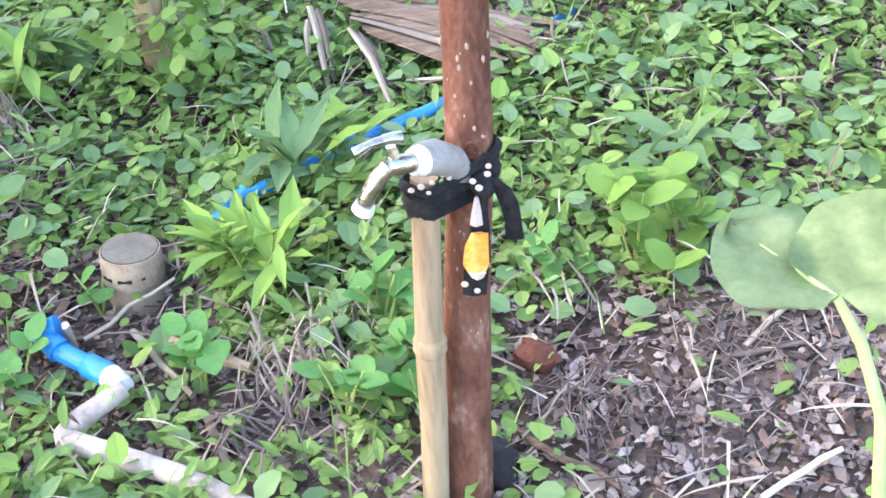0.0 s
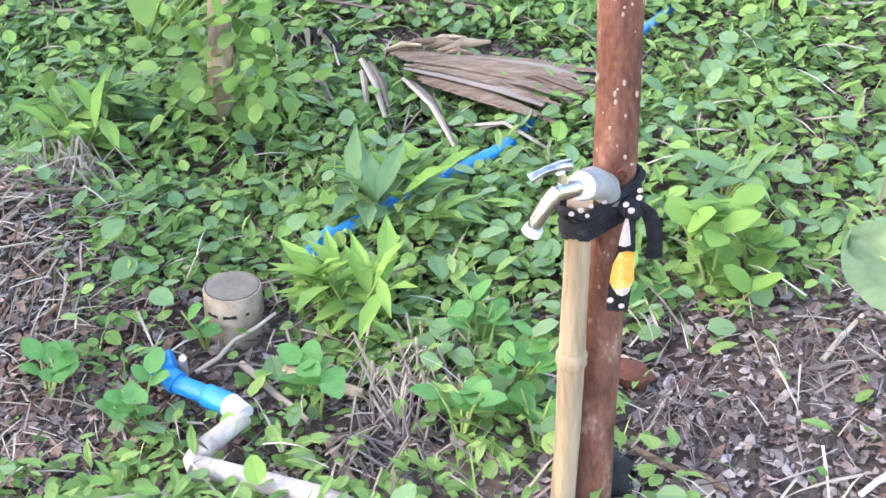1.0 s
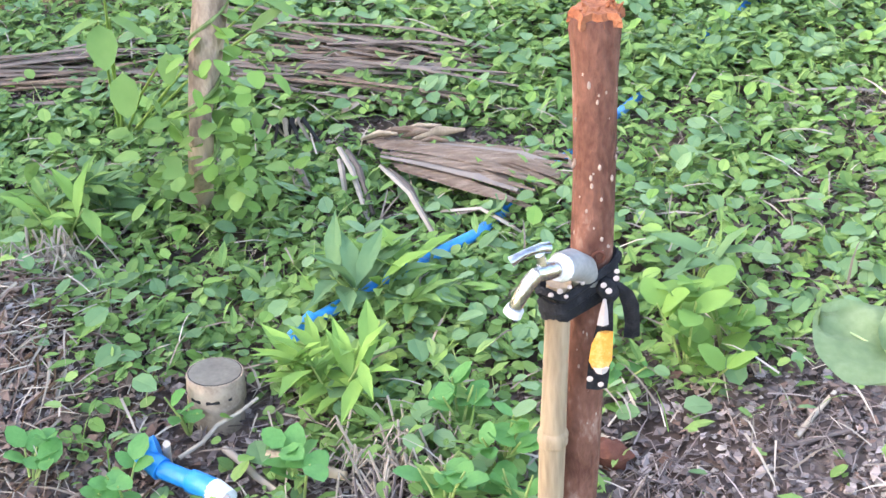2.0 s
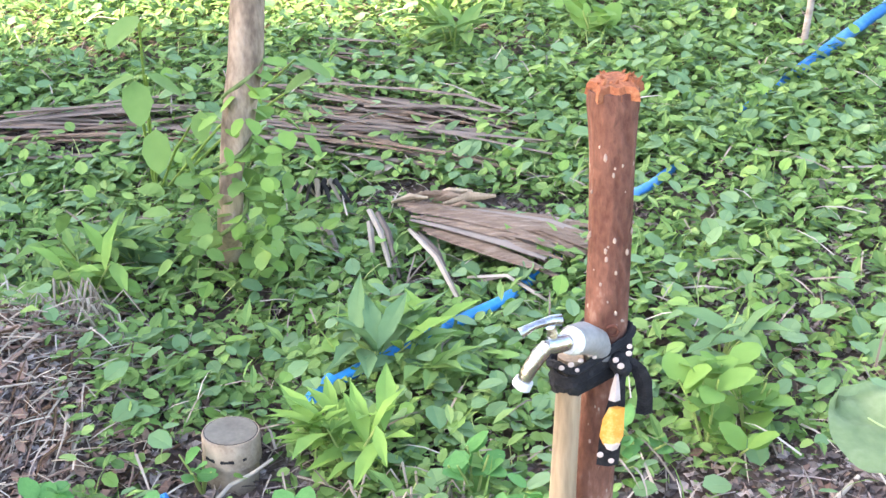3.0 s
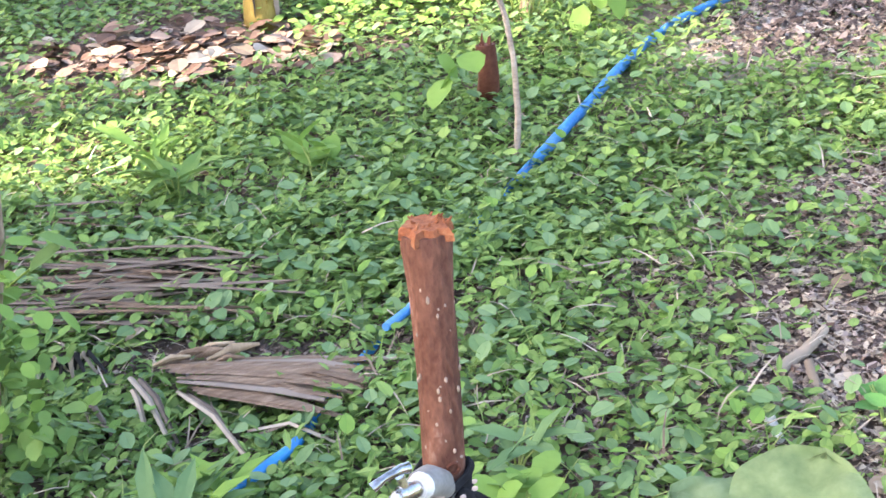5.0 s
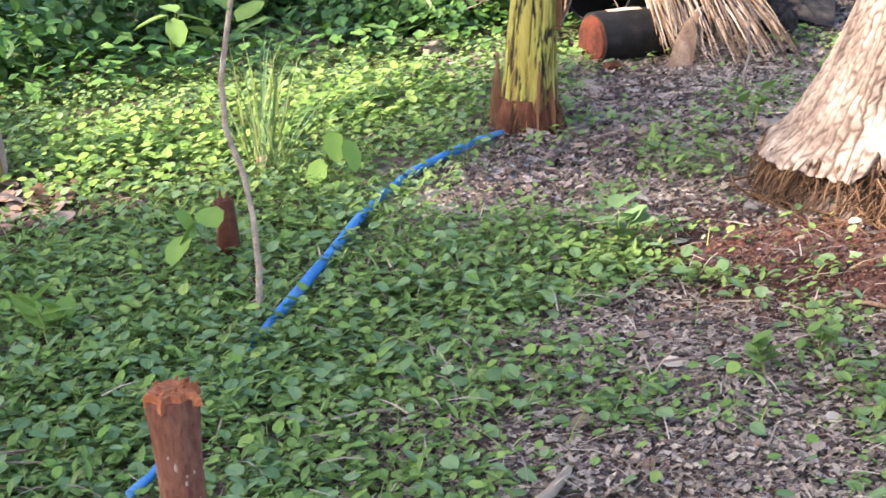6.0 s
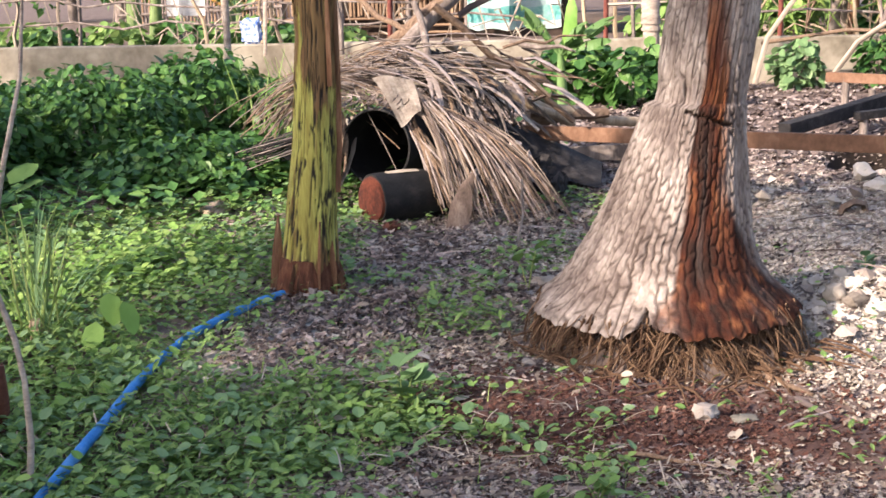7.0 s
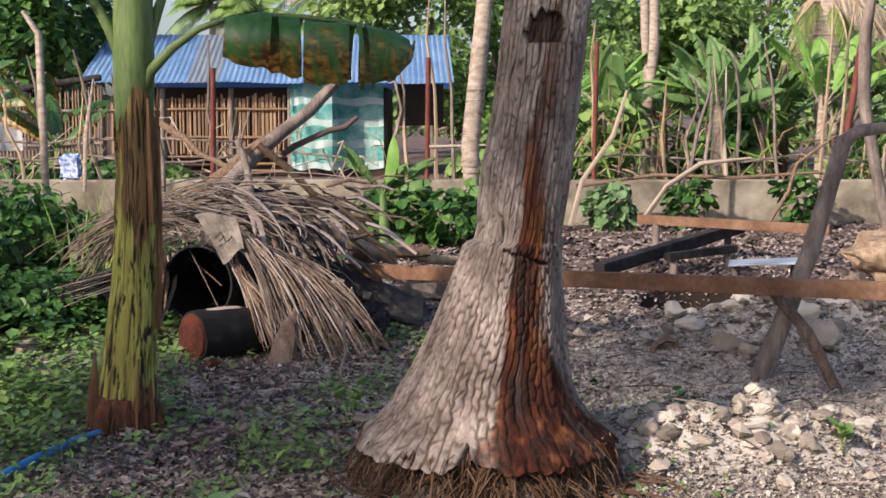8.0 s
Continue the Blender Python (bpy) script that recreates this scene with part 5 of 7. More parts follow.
part("trunk", tube([on_ground(sq, -0.03), Vector((0.830, 3.636, 0.258)), Vector((0.828, 3.646, 0.349))], [0.036, 0.03, 0.029], 14, wobble=0.3), KNOT, stump)
for i in range(6):
    p = Vector((0.828, 3.646, 0.344)) + Vector((0.02 * math.cos(i), 0.02 * math.sin(i), -0.01))
    part("splinter", tube([p, p + Vector((0.004, 0, 0.02 + 0.012 * (i % 3)))], [0.008, 0.002], 5), KNOT, stump)
for i, (p, s) in enumerate((((0.724, 3.537, 0.333), 0.1), ((0.689, 3.544, 0.295), 0.11), ((0.742, 3.533, 0.364), 0.1), ((0.664, 3.549, 0.363), 0.09), ((0.723, 3.588, 0.370), 0.08))):
    part("shoot_leaf", leaf_at(p, s, 1.2 + i, -0.9 + 0.3 * (i % 3), 0.2, wide=1.1), LEAF_LIME, stump, "young green leaf")
tb = (0.787, 3.217, 0.122)
thin = thing("bare_sapling", on_ground(tb), "thin pale grey leafy-topped sapling", "sapling")
part("trunk", tube([on_ground(tb, -0.02), Vector((0.805, 3.229, 0.259)), Vector((0.809, 3.259, 0.406)), Vector((0.800, 3.282, 0.509)), Vector((0.774, 3.320, 0.626)), Vector((0.779, 3.339, 0.755)), Vector((0.823, 3.334, 0.955)), Vector((0.882, 3.339, 1.163)), Vector((0.918, 3.367, 1.433))], [0.009, 0.0085, 0.008, 0.0075, 0.007, 0.007, 0.0065, 0.0055, 0.004], 12, wobble=0.4), TRUNK_PALE, thin)
for i, (p, s, y) in enumerate((((0.777, 3.305, 0.855), 0.09, 1.0), ((0.759, 3.309, 0.871), 0.08, 2.2), ((0.822, 3.293, 0.902), 0.1, 5.2), ((0.809, 3.317, 0.929), 0.1, 0.4), ((0.826, 3.292, 0.873), 0.09, 4.2))):
    part("leaf", leaf_at(p, s, y, 0.5, 0.2, wide=0.9), LEAF, thin)
gc = (1.162, 4.409, 0.196)
clump = thing("grass_clump", on_ground(gc), "tall upright clump of pale green grass", "grass")
rg = random.Random(41)
for i in range(54):
    a, h = rg.uniform(0, 6.28), rg.uniform(0.26, 0.6)
    p = on_ground(Vector(gc) + Vector((rg.gauss(0, 0.03), rg.gauss(0, 0.03), 0)))
    w = rg.uniform(0.2, 0.95)
    q = p + Vector((math.cos(a) * h * w, math.sin(a) * h * w, h * (1.1 - 0.6 * w)))
    part("blade", strip([p, p.lerp(q, 0.35) + Vector((0, 0, 0.09 * h)), p.lerp(q, 0.7) + Vector((0, 0, 0.12 * h)), q], [0.004, 0.0065, 0.005, 0.001], 0.001, Vector((math.cos(a), math.sin(a), 0.2))), GRASS if i % 2 else LEAF_BLUE, clump)
part("base", tube([on_ground(gc, -0.01), on_ground(gc, 0.07)], [0.03, 0.022], 10), BAMBOO, clump, "straw-coloured base")
big_leaves((1.389, 4.381, 0.199), "weed with large drooping light green leaves", [((1.344, 4.182, 0.386), 0.12, 3.0, -0.9), ((1.370, 4.120, 0.365), 0.12, 3.5, -1.1), ((1.287, 4.148, 0.304), 0.12, 2.4, -1.0), ((1.422, 4.155, 0.351), 0.1, 4.6, -0.7), ((1.323, 4.189, 0.465), 0.09, 1.2, -0.2), ((1.401, 4.163, 0.440), 0.09, 5.2, -0.1)], LEAF_LIME, 8)
big_leaves((1.321, 6.484, 0.288), "tall weed with large pointed leaves", [((1.170, 5.779, 0.613), 0.16, 1.3, -0.3), ((1.215, 5.769, 0.610), 0.16, 4.8, -0.3), ((1.191, 5.774, 0.600), 0.15, 3.1, -0.8), ((1.226, 5.869, 0.610), 0.14, 0.2, 0.2)], LEAF, 9)

# ---- coconut palm ----
PALM = yard(0.15, 4.57)
palm = thing("coconut_palm", PALM, "old coconut palm with a flared, ringed grey-brown trunk", "palm tree")
# height, radius, sideways lean of the trunk's centre
PROFILE = [(0.28, 0.45, 0.148), (0.295, 0.442, 0.148), (0.32, 0.42, 0.148), (0.345, 0.39, 0.148), (0.38, 0.352, 0.147), (0.443, 0.312, 0.148), (0.538, 0.269, 0.166), (0.634, 0.241, 0.185), (0.729, 0.217, 0.2), (0.824, 0.195, 0.216),
           (0.9, 0.178, 0.23), (0.95, 0.17, 0.24), (0.962, 0.166, 0.243), (0.972, 0.15, 0.255), (1.015, 0.148, 0.263), (1.11, 0.153, 0.272), (1.206, 0.155, 0.284), (1.396, 0.149, 0.309), (1.587, 0.146, 0.334), (1.778, 0.146, 0.353), (2.4, 0.14, 0.4), (3.5, 0.135, 0.47), (5.0, 0.13, 0.52), (7.5, 0.12, 0.55)]
zs = np.concatenate([np.linspace(0.28, 1.95, 300), np.linspace(2.0, 7.5, 24)])
pz, pr, pc = (np.array(c) for c in zip(*PROFILE))
NSEG = 480
th = np.linspace(0, 2 * np.pi, NSEG, endpoint=False)      # 0 faces the open yard, growing to the right
T, Z = np.meshgrid(th, zs)
R, C = np.interp(Z, pz, pr), np.interp(Z, pz, pc)


def lumps(a, b, s):
    return np.array([noise.noise((x * s[0], y * s[1], z * s[2])) for x, y, z in zip(np.cos(a).ravel() * 1.0, np.sin(a).ravel() * 1.0, b.ravel())]).reshape(a.shape)


big = lumps(T, Z, (2.2, 2.2, 2.5))
wave = lumps(T, Z, (9, 9, 6))
low = Z < 0.966
drift = lumps(T, Z, (3, 3, 5))
cols = np.where(low, 66, 44)
u = T / (2 * np.pi) * cols + 0.1 * np.sin(Z * 2 * np.pi / 0.06 + 9 * drift) * low + 0.7 * drift + 0.3 * wave
col, fu = np.floor(u), np.mod(u, 1)
v = Z / np.where(low, 0.058, 0.1) + 0.5 * np.mod(col, 2) + 0.35 * np.sin(col * 12.9) + 0.5 * wave
fv = np.mod(v, 1)
seam = np.clip(1 - np.minimum(fu, 1 - fu) / (0.17 + 0.1 * wave), 0, 1) * np.clip(0.75 + 0.9 * lumps(T, Z, (6, 6, 9)), 0, 1)      # upright fissures
crack = np.clip(1 - np.minimum(fv, 1 - fv) / np.where(low, 0.16, 0.09), 0, 1) * np.clip(0.75 + wave * 1.2, 0, 1)      # cracks across the ridges
ring_gap = np.exp(-((np.mod(Z + 0.03 * big, 0.115) - 0.01) / 0.006) ** 2) * np.clip(0.35 + 0.9 * wave, 0, 1) * (Z > 0.97)
split = 1 - np.maximum(seam, np.maximum(0.8 * crack, 0.7 * ring_gap))
flare = np.clip((0.45 - Z) / 0.2, 0, 1)
R = R * (1 + 0.03 * big) + np.where(low, 0.011, 0.009) * split + 0.007 * wave - 0.012
R = R + flare * 0.02 * lumps(T, Z, (5, 5, 0.5))
turn = np.mod(T + np.pi, 2 * np.pi) - np.pi
scar = (((turn + 0.05 + 0.08 * wave) / 0.52) ** 2 + ((Z - 1.655) / (0.075 + 0.02 * wave)) ** 2 < 1) & (Z > 1.625)
R = np.where(scar, R - 0.03 + 0.012 * lumps(T, Z, (16, 16, 30)), R)
lip = (np.abs(Z - 0.925 - 0.012 * wave + 0.05 * (turn - 0.2)) < 0.006) & (turn > -0.25) & (turn < 0.75)      # torn edge across the stain
R = np.where(lip, R - 0.015, R)
notch = np.abs(turn + 0.18) < 0.07 * np.clip((0.36 - Z) / 0.08, 0, 1)
R = np.where(notch, R - 0.06, R)
hem = np.clip((0.33 - Z) / 0.05, 0, 1) * (0.04 * lumps(T, T * 0, (3.5, 3.5, 1)) + 0.015 * lumps(T, T * 0, (14, 14, 1)))
X = C + R * np.sin(T)
Y = -R * np.cos(T)
V = np.stack([(SIDE.x * X + AHEAD.x * Y).ravel(), (SIDE.y * X + AHEAD.y * Y).ravel(), (Z + hem).ravel()], 1) + np.array([EYE.x + AHEAD.x * 4.57, EYE.y + AHEAD.y * 4.57, 0]) - np.array(PALM)
ii = np.arange(len(zs) * NSEG).reshape(len(zs), NSEG)
F = np.stack([ii[:-1], np.roll(ii[:-1], -1, 1), np.roll(ii[1:], -1, 1), ii[1:]], -1).reshape(-1, 4)
PALM_BARK = material("palm_bark", [(0.07, 0.053, 0.046), (0.17, 0.135, 0.115), (0.31, 0.26, 0.222), (0.58, 0.51, 0.44)], 12, 0.9, 0.9, stretch=(1, 1, 0.5))
trunk = joined("trunk", V, F, PALM_BARK, "", "", smooth=True)
trunk.parent = palm
left = np.interp(Z, [0.2, 0.34, 0.42, 0.6, 0.9, 1.1, 1.3, 1.5, 1.7], [-0.18, -0.14, 0.02, 0.05, -0.02, -0.1, -0.2, -0.05, 0.05]) + 0.08 * wave
right = np.interp(Z, [0.2, 0.34, 0.45, 0.6, 0.9, 1.1, 1.3, 1.5, 1.7], [1.7, 1.6, 1.25, 0.95, 0.68, 0.5, 0.32, 0.45, 0.5]) + 0.15 * big + 0.1 * wave
stain = np.clip((turn - left) / 0.07, 0, 1) * np.clip((right - turn) / 0.22, 0, 1) * np.clip((2.0 - Z) / 0.9, 0, 1) ** 0.6 * np.clip(1.05 + 0.5 * lumps(T, Z, (8, 8, 2)), 0, 1)
for key, val in (("wet_stain", stain), ("fissure", np.clip(1.15 * (1 - split) + lip, 0, 1)), ("old_scar", scar * 1.0)):
    at = trunk.data.attributes.new(key, "FLOAT", "POINT")
    at.data.foreach_set("value", val.ravel().astype(np.float32))
n, l = PALM_BARK.node_tree.nodes, PALM_BARK.node_tree.links
below = n["Principled BSDF"].inputs["Base Color"].links[0].from_socket
for key, colour, gain in (("wet_stain", (0.052, 0.014, 0.0045, 1), 0.97), ("fissure", (0.03, 0.018, 0.013, 1), 0.92), ("old_scar", (0.035, 0.018, 0.012, 1), 0.85)):
    an = n.new("ShaderNodeAttribute")
    an.attribute_name = key
    m1 = n.new("ShaderNodeMath")
    m1.operation, m1.use_clamp = "MULTIPLY", True
    m1.inputs[1].default_value = gain
    l.new(an.outputs["Fac"], m1.inputs[0])
    mx = n.new("ShaderNodeMix")
    mx.data_type = "RGBA"
    mx.inputs[7].default_value = colour
    l.new(m1.outputs[0], mx.inputs[0])
    l.new(below, mx.inputs[6])
    if key == "wet_stain":
        # resin runs from nearly black to orange-brown
        run = n.new("ShaderNodeTexNoise")
        run.inputs["Scale"].default_value, run.inputs["Detail"].default_value = 13, 5
        long_way = n.new("ShaderNodeMapping")
        long_way.inputs["Scale"].default_value = (1, 1, 0.3)
        oc = n.new("ShaderNodeTexCoord")
        l.new(oc.outputs["Object"], long_way.inputs["Vector"])
        l.new(long_way.outputs[0], run.inputs["Vector"])
        tone = n.new("ShaderNodeValToRGB")
        te = tone.color_ramp.elements
        te[0].position, te[0].color = 0.38, (0.016, 0.006, 0.004, 1)
        te[1].position, te[1].color = 0.64, (0.17, 0.062, 0.024, 1)
        te.new(0.52).color = (0.055, 0.014, 0.006, 1)
        l.new(run.outputs[0], tone.inputs[0])
        l.new(tone.outputs[0], mx.inputs[7])
    below = mx.outputs[2]
l.new(below, n["Principled BSDF"].inputs["Base Color"])
n["Principled BSDF"].inputs["Specular IOR Level"].default_value = 0.1
part("root_core", tube([yard(0.148, 4.57, 0.08), yard(0.148, 4.57, 0.2), yard(0.148, 4.57, 0.31)], [0.46, 0.41, 0.33], 48, wobble=0.15), SAP_BARK, palm, "dark soil-bound root mass")
# roots below the flare
rr = random.Random(13)
bm = bmesh.new()
for i in range(2000):
    a = rr.uniform(-1.9, 1.9)
    r0, r1 = rr.uniform(0.36, 0.43), rr.uniform(0.37, 0.49)
    p = yard(0.148 + r0 * math.sin(a), 4.57 - r0 * math.cos(a), rr.uniform(0.13, 0.33))
    q = yard(0.148 + r1 * math.sin(a + rr.gauss(0, 0.26)), 4.57 - r1 * math.cos(a + rr.gauss(0, 0.2)))
    q = p.lerp(q, rr.choice((0.3, 0.45, 0.6, 0.8, 1.0)))
    s = rr.uniform(0.001, 0.0034)
    m = p.lerp(q, 0.5) + Vector((q - p)).normalized() * 0.0 + Vector((SIDE * math.sin(a) - AHEAD * math.cos(a))) * 0.012 + Vector((0, 0, 0.005))
    tube([p, m, q + Vector((0, 0, -0.01))], [s, s, s * 0.6], 5, bm=bm)
part("root_fringe", bm, FIBRE, palm, "brown fibrous root fringe")
for i in range(70):
    a = rr.uniform(-1.5, 1.5)
    r1 = rr.uniform(0.42, 0.55)
    p = yard(0.148 + r1 * math.sin(a), 4.57 - r1 * math.cos(a)) + Vector((0, 0, 0.03))
    q = on_ground(p + Vector((rr.gauss(0, 0.08), rr.gauss(-0.05, 0.08), 0)), 0.004)
    part("stray_root", tube([p, p.lerp(q, 0.5) + Vector((rr.gauss(0, 0.01), 0, 0.012)), q], [0.004, 0.0035, 0.002], 5), FIBRE, palm)
# crown, high over the yard
for i in range(14):
    a = i * 2.4
    el = 0.7 - 0.12 * i
    c = yard(0.55, 4.57, 7.5)
    pts = []
    for s in np.linspace(0, 1, 9):
        reach = 2.9 * s
        pts.append(c + Vector((math.cos(a) * reach, math.sin(a) * reach, math.sin(el) * reach - 1.3 * s * s * reach * 0.5)))
    fr = part("frond", tube(pts, [0.035, 0.03, 0.026, 0.022, 0.018, 0.015, 0.012, 0.008, 0.004], 6), BANANA_GREEN, palm)
    lv = bmesh.new()
    for j in range(56):
        s = 0.15 + 0.85 * j / 56
        k = min(7, int(s * 8))
        p = pts[k].lerp(pts[k + 1], s * 8 - k)
        d = (pts[k + 1] - pts[k]).normalized()
        for sg in (-1, 1):
            w = d.cross(Vector((0, 0, 1))).normalized() * sg
            e = p + (w * 0.8 + d * 0.4 + Vector((0, 0, -0.35))).normalized() * (0.75 * math.sin(math.pi * min(0.97, s * 0.85 + 0.12)))
            u = d * 0.025
            q = [lv.verts.new(x) for x in (p - u, p + u, p.lerp(e, 0.6) + u * 0.8, e, p.lerp(e, 0.6) - u * 0.8)]
            lv.faces.new(q)
    part("frond_blade", lv, LEAF_DARK, fr, "long narrow green leaflets", smooth=False)

# ---- banana plant ----
def banana_leaf(points, half, tears, seed, droop=0.6, fold=0.9):
    """A banana leaf along its midrib: two torn halves that hang from it. Returns the mesh; attribute values follow its rows."""
    r = random.Random(seed)
    bm = bmesh.new()
    edge = bm.verts.layers.float.new("dry_edge")
    pts = [Vector(p) for p in points]
    n = 40
    mid = []
    for i in range(n + 1):
        s = i / n * (len(pts) - 1)
        k = min(len(pts) - 2, int(s))
        mid.append(pts[k].lerp(pts[k + 1], s - k))
    for sg in (-1, 1):
        gap = [r.random() < tears for _ in range(n)]
        sway = 0.0
        prev = None
        for i in range(n + 1):
            d = (mid[min(n, i + 1)] - mid[max(0, i - 1)]).normalized()
            w = d.cross(Vector((0, 0, 1))).normalized() * sg
            t = i / n
            width = half * min(1, (math.sin(math.pi * min(1, t * 0.9 + 0.1)) ** 0.5)) * r.uniform(0.94, 1.06)
            if i and gap[i - 1]:
                sway = r.uniform(-0.5, 0.5)
                prev = None
            row = []
            for j in range(7):
                x = j / 6
                hang = fold * x ** 1.4 + sway * 0.25 * x
                o = mid[i] + w * (width * x * math.cos(min(1.45, hang))) - Vector((0, 0, width * x * math.sin(min(1.45, hang)))) + d * (sway * 0.05 * x) + Vector((0, 0, 0.012 * math.sin(9 * t + 6 * x)))
                v = bm.verts.new(o)
                v[edge] = max(0.0, min(1.0, (x - 0.5 + 0.3 * noise.noise(Vector((t * 9, seed, x * 3)))) * 4)) if sg < 0 or r.random() < 0.5 else 0.0
                row.append(v)
            if prev:
                for j in range(6):
                    bm.faces.new((prev[j], prev[j + 1], row[j + 1], row[j]))
            prev = row
    return bm, mid


BAN_LEAF = material("banana_leaf", [(0.018, 0.075, 0.02), (0.045, 0.14, 0.035), (0.09, 0.21, 0.06)], 6, 0.4, 0.1, stretch=(6, 6, 1), through_light=0.2, spec=0.5)
bn, bl = BAN_LEAF.node_tree.nodes, BAN_LEAF.node_tree.links
bsrc = bn["Principled BSDF"].inputs["Base Color"].links[0].from_socket
ban = bn.new("ShaderNodeAttribute")
ban.attribute_name = "dry_edge"
brn = bn.new("ShaderNodeTexNoise")
brn.inputs["Scale"].default_value = 14
brr = bn.new("ShaderNodeValToRGB")
brr.color_ramp.elements[0].color, brr.color_ramp.elements[1].color = (0.09, 0.03, 0.012, 1), (0.42, 0.24, 0.04, 1)
brr.color_ramp.elements[0].position, brr.color_ramp.elements[1].position = 0.4, 0.6
bl.new(brn.outputs[0], brr.inputs[0])
bmx = bn.new("ShaderNodeMix")
bmx.data_type = "RGBA"
bl.new(ban.outputs["Fac"], bmx.inputs[0])
bl.new(bsrc, bmx.inputs[6])
bl.new(brr.outputs[0], bmx.inputs[7])
bl.new(bmx.outputs[2], bn["Principled BSDF"].inputs["Base Color"])
bl.new(bmx.outputs[2], bn["Translucent BSDF"].inputs[0])
SHEATH = material("banana_sheath", [(0.13, 0.1, 0.025), (0.27, 0.235, 0.05), (0.4, 0.39, 0.09), (0.52, 0.49, 0.16)], 7, 0.6, 0.3, stretch=(5, 5, 0.5))
DRY_SHEATH = material("dry_sheath", [(0.06, 0.025, 0.014), (0.17, 0.085, 0.045), (0.34, 0.21, 0.12)], 9, 0.85, 0.5, stretch=(4, 4, 0.4))
bb = yard(-1.19, 5.0)
ban_plant = thing("banana_plant", bb, "banana plant with a brown-streaked yellow-green stem", "banana plant")
SP = [yard(-1.19, 5.0, 0.12), yard(-1.185, 5.0, 0.24), yard(-1.17, 5.0, 0.45), yard(-1.14, 5.0, 0.77), yard(-1.13, 5.0, 1.0), yard(-1.125, 5.0, 1.19), yard(-1.128, 5.0, 1.4), yard(-1.128, 5.0, 1.6), yard(-1.125, 5.0, 1.85), yard(-1.12, 5.0, 2.3)]
SR = [0.125, 0.115, 0.098, 0.086, 0.079, 0.071]
bz = np.linspace(0.12, 1.4, 220)
bt = np.linspace(0, 2 * np.pi, 150, endpoint=False)
BT, BZ = np.meshgrid(bt, bz)
thick_at = np.interp(BZ, [p.z for p in SP[:7]], SR + [0.076])
grain1, grain2, grain3 = lumps(BT, BZ, (5.5, 5.5, 4)), lumps(BT, BZ, (11, 11, 14)), lumps(BT, BZ, (2.4, 2.4, 2.4))
torn = np.clip(2.6 - np.abs(grain1 + 0.25 * grain2) / 0.05, 0, 1) * np.clip(1.0 + 2.5 * grain2, 0, 1)
torn = np.maximum(torn, np.clip(2.0 - np.abs(lumps(BT, BZ, (8, 8, 3)) - 0.1) / 0.05, 0, 1) * np.clip(0.8 + 3 * grain3, 0, 1))
dried = np.clip((grain3 * 1.5 + 1.1 * np.clip((0.42 - BZ) / 0.3, 0, 1) + 1.1 * np.clip((BZ - 0.98) / 0.12, 0, 1) - 0.3 + 0.5 * grain2) * 3, 0, 1)
rad_b = thick_at * (1 + 0.04 * grain3) - 0.006 * torn + 0.004 * dried
bcx, bcy = (np.interp(BZ, [p.z for p in SP[:7]], [p[k] for p in SP[:7]]) for k in (0, 1))
bvx = np.stack([(bcx + rad_b * (SIDE.x * np.sin(BT) - AHEAD.x * np.cos(BT))).ravel(), (bcy + rad_b * (SIDE.y * np.sin(BT) - AHEAD.y * np.cos(BT))).ravel(), (BZ + np.clip((BZ - 1.2) / 0.2, 0, 1) * (0.09 * np.sin(BT * 2 + 0.6) + 0.05 * grain2)).ravel()], 1) - np.array(bb)
bi = np.arange(BT.size).reshape(BT.shape)
lower = joined("lower_stem", bvx, np.stack([bi[:-1], np.roll(bi[:-1], -1, 1), np.roll(bi[1:], -1, 1), bi[1:]], -1).reshape(-1, 4), SHEATH, "", "", smooth=True)
lower.parent = ban_plant
lower["label"] = "yellow-green lower stem split by dark cracks"
for key, val in (("torn", torn), ("dried", dried)):
    lower.data.attributes.new(key, "FLOAT", "POINT").data.foreach_set("value", val.ravel().astype(np.float32))
hn, hl = SHEATH.node_tree.nodes, SHEATH.node_tree.links
below = hn["Principled BSDF"].inputs["Base Color"].links[0].from_socket
for key, colour, gain in (("dried", (0.15, 0.07, 0.034, 1), 0.85), ("torn", (0.012, 0.008, 0.005, 1), 1.0)):
    an, gm, mx = hn.new("ShaderNodeAttribute"), hn.new("ShaderNodeMath"), hn.new("ShaderNodeMix")
    an.attribute_name = key
    gm.operation, gm.use_clamp = "MULTIPLY", True
    gm.inputs[1].default_value = gain
    mx.data_type = "RGBA"
    mx.inputs[7].default_value = colour
    hl.new(an.outputs["Fac"], gm.inputs[0])
    hl.new(gm.outputs[0], mx.inputs[0])
    hl.new(below, mx.inputs[6])
    below = mx.outputs[2]
hl.new(below, hn["Principled BSDF"].inputs["Base Color"])
part("upper_stem", tube([SP[5] - Vector((0, 0, 0.03))] + SP[6:], [0.069, 0.07, 0.076, 0.07, 0.05], 26), BANANA_GREEN, ban_plant, "smooth green upper stem")
# brown sheath at the base; its dark tone also paints in the shadow there
ROTTEN = material("rotten_sheath", [(0.03, 0.012, 0.007), (0.1, 0.038, 0.02), (0.2, 0.095, 0.05)], 14, 0.9, 0.7, stretch=(3, 3, 0.5))
part("rotten_collar", tube([yard(-1.19, 5.0, 0.1), yard(-1.19, 5.0, 0.22), yard(-1.187, 5.0, 0.29), yard(-1.183, 5.0, 0.35)], [0.152, 0.138, 0.122, 0.107], 30, wobble=0.3), ROTTEN, ban_plant, "rotten red-brown base collar, darkened for the shadow there")
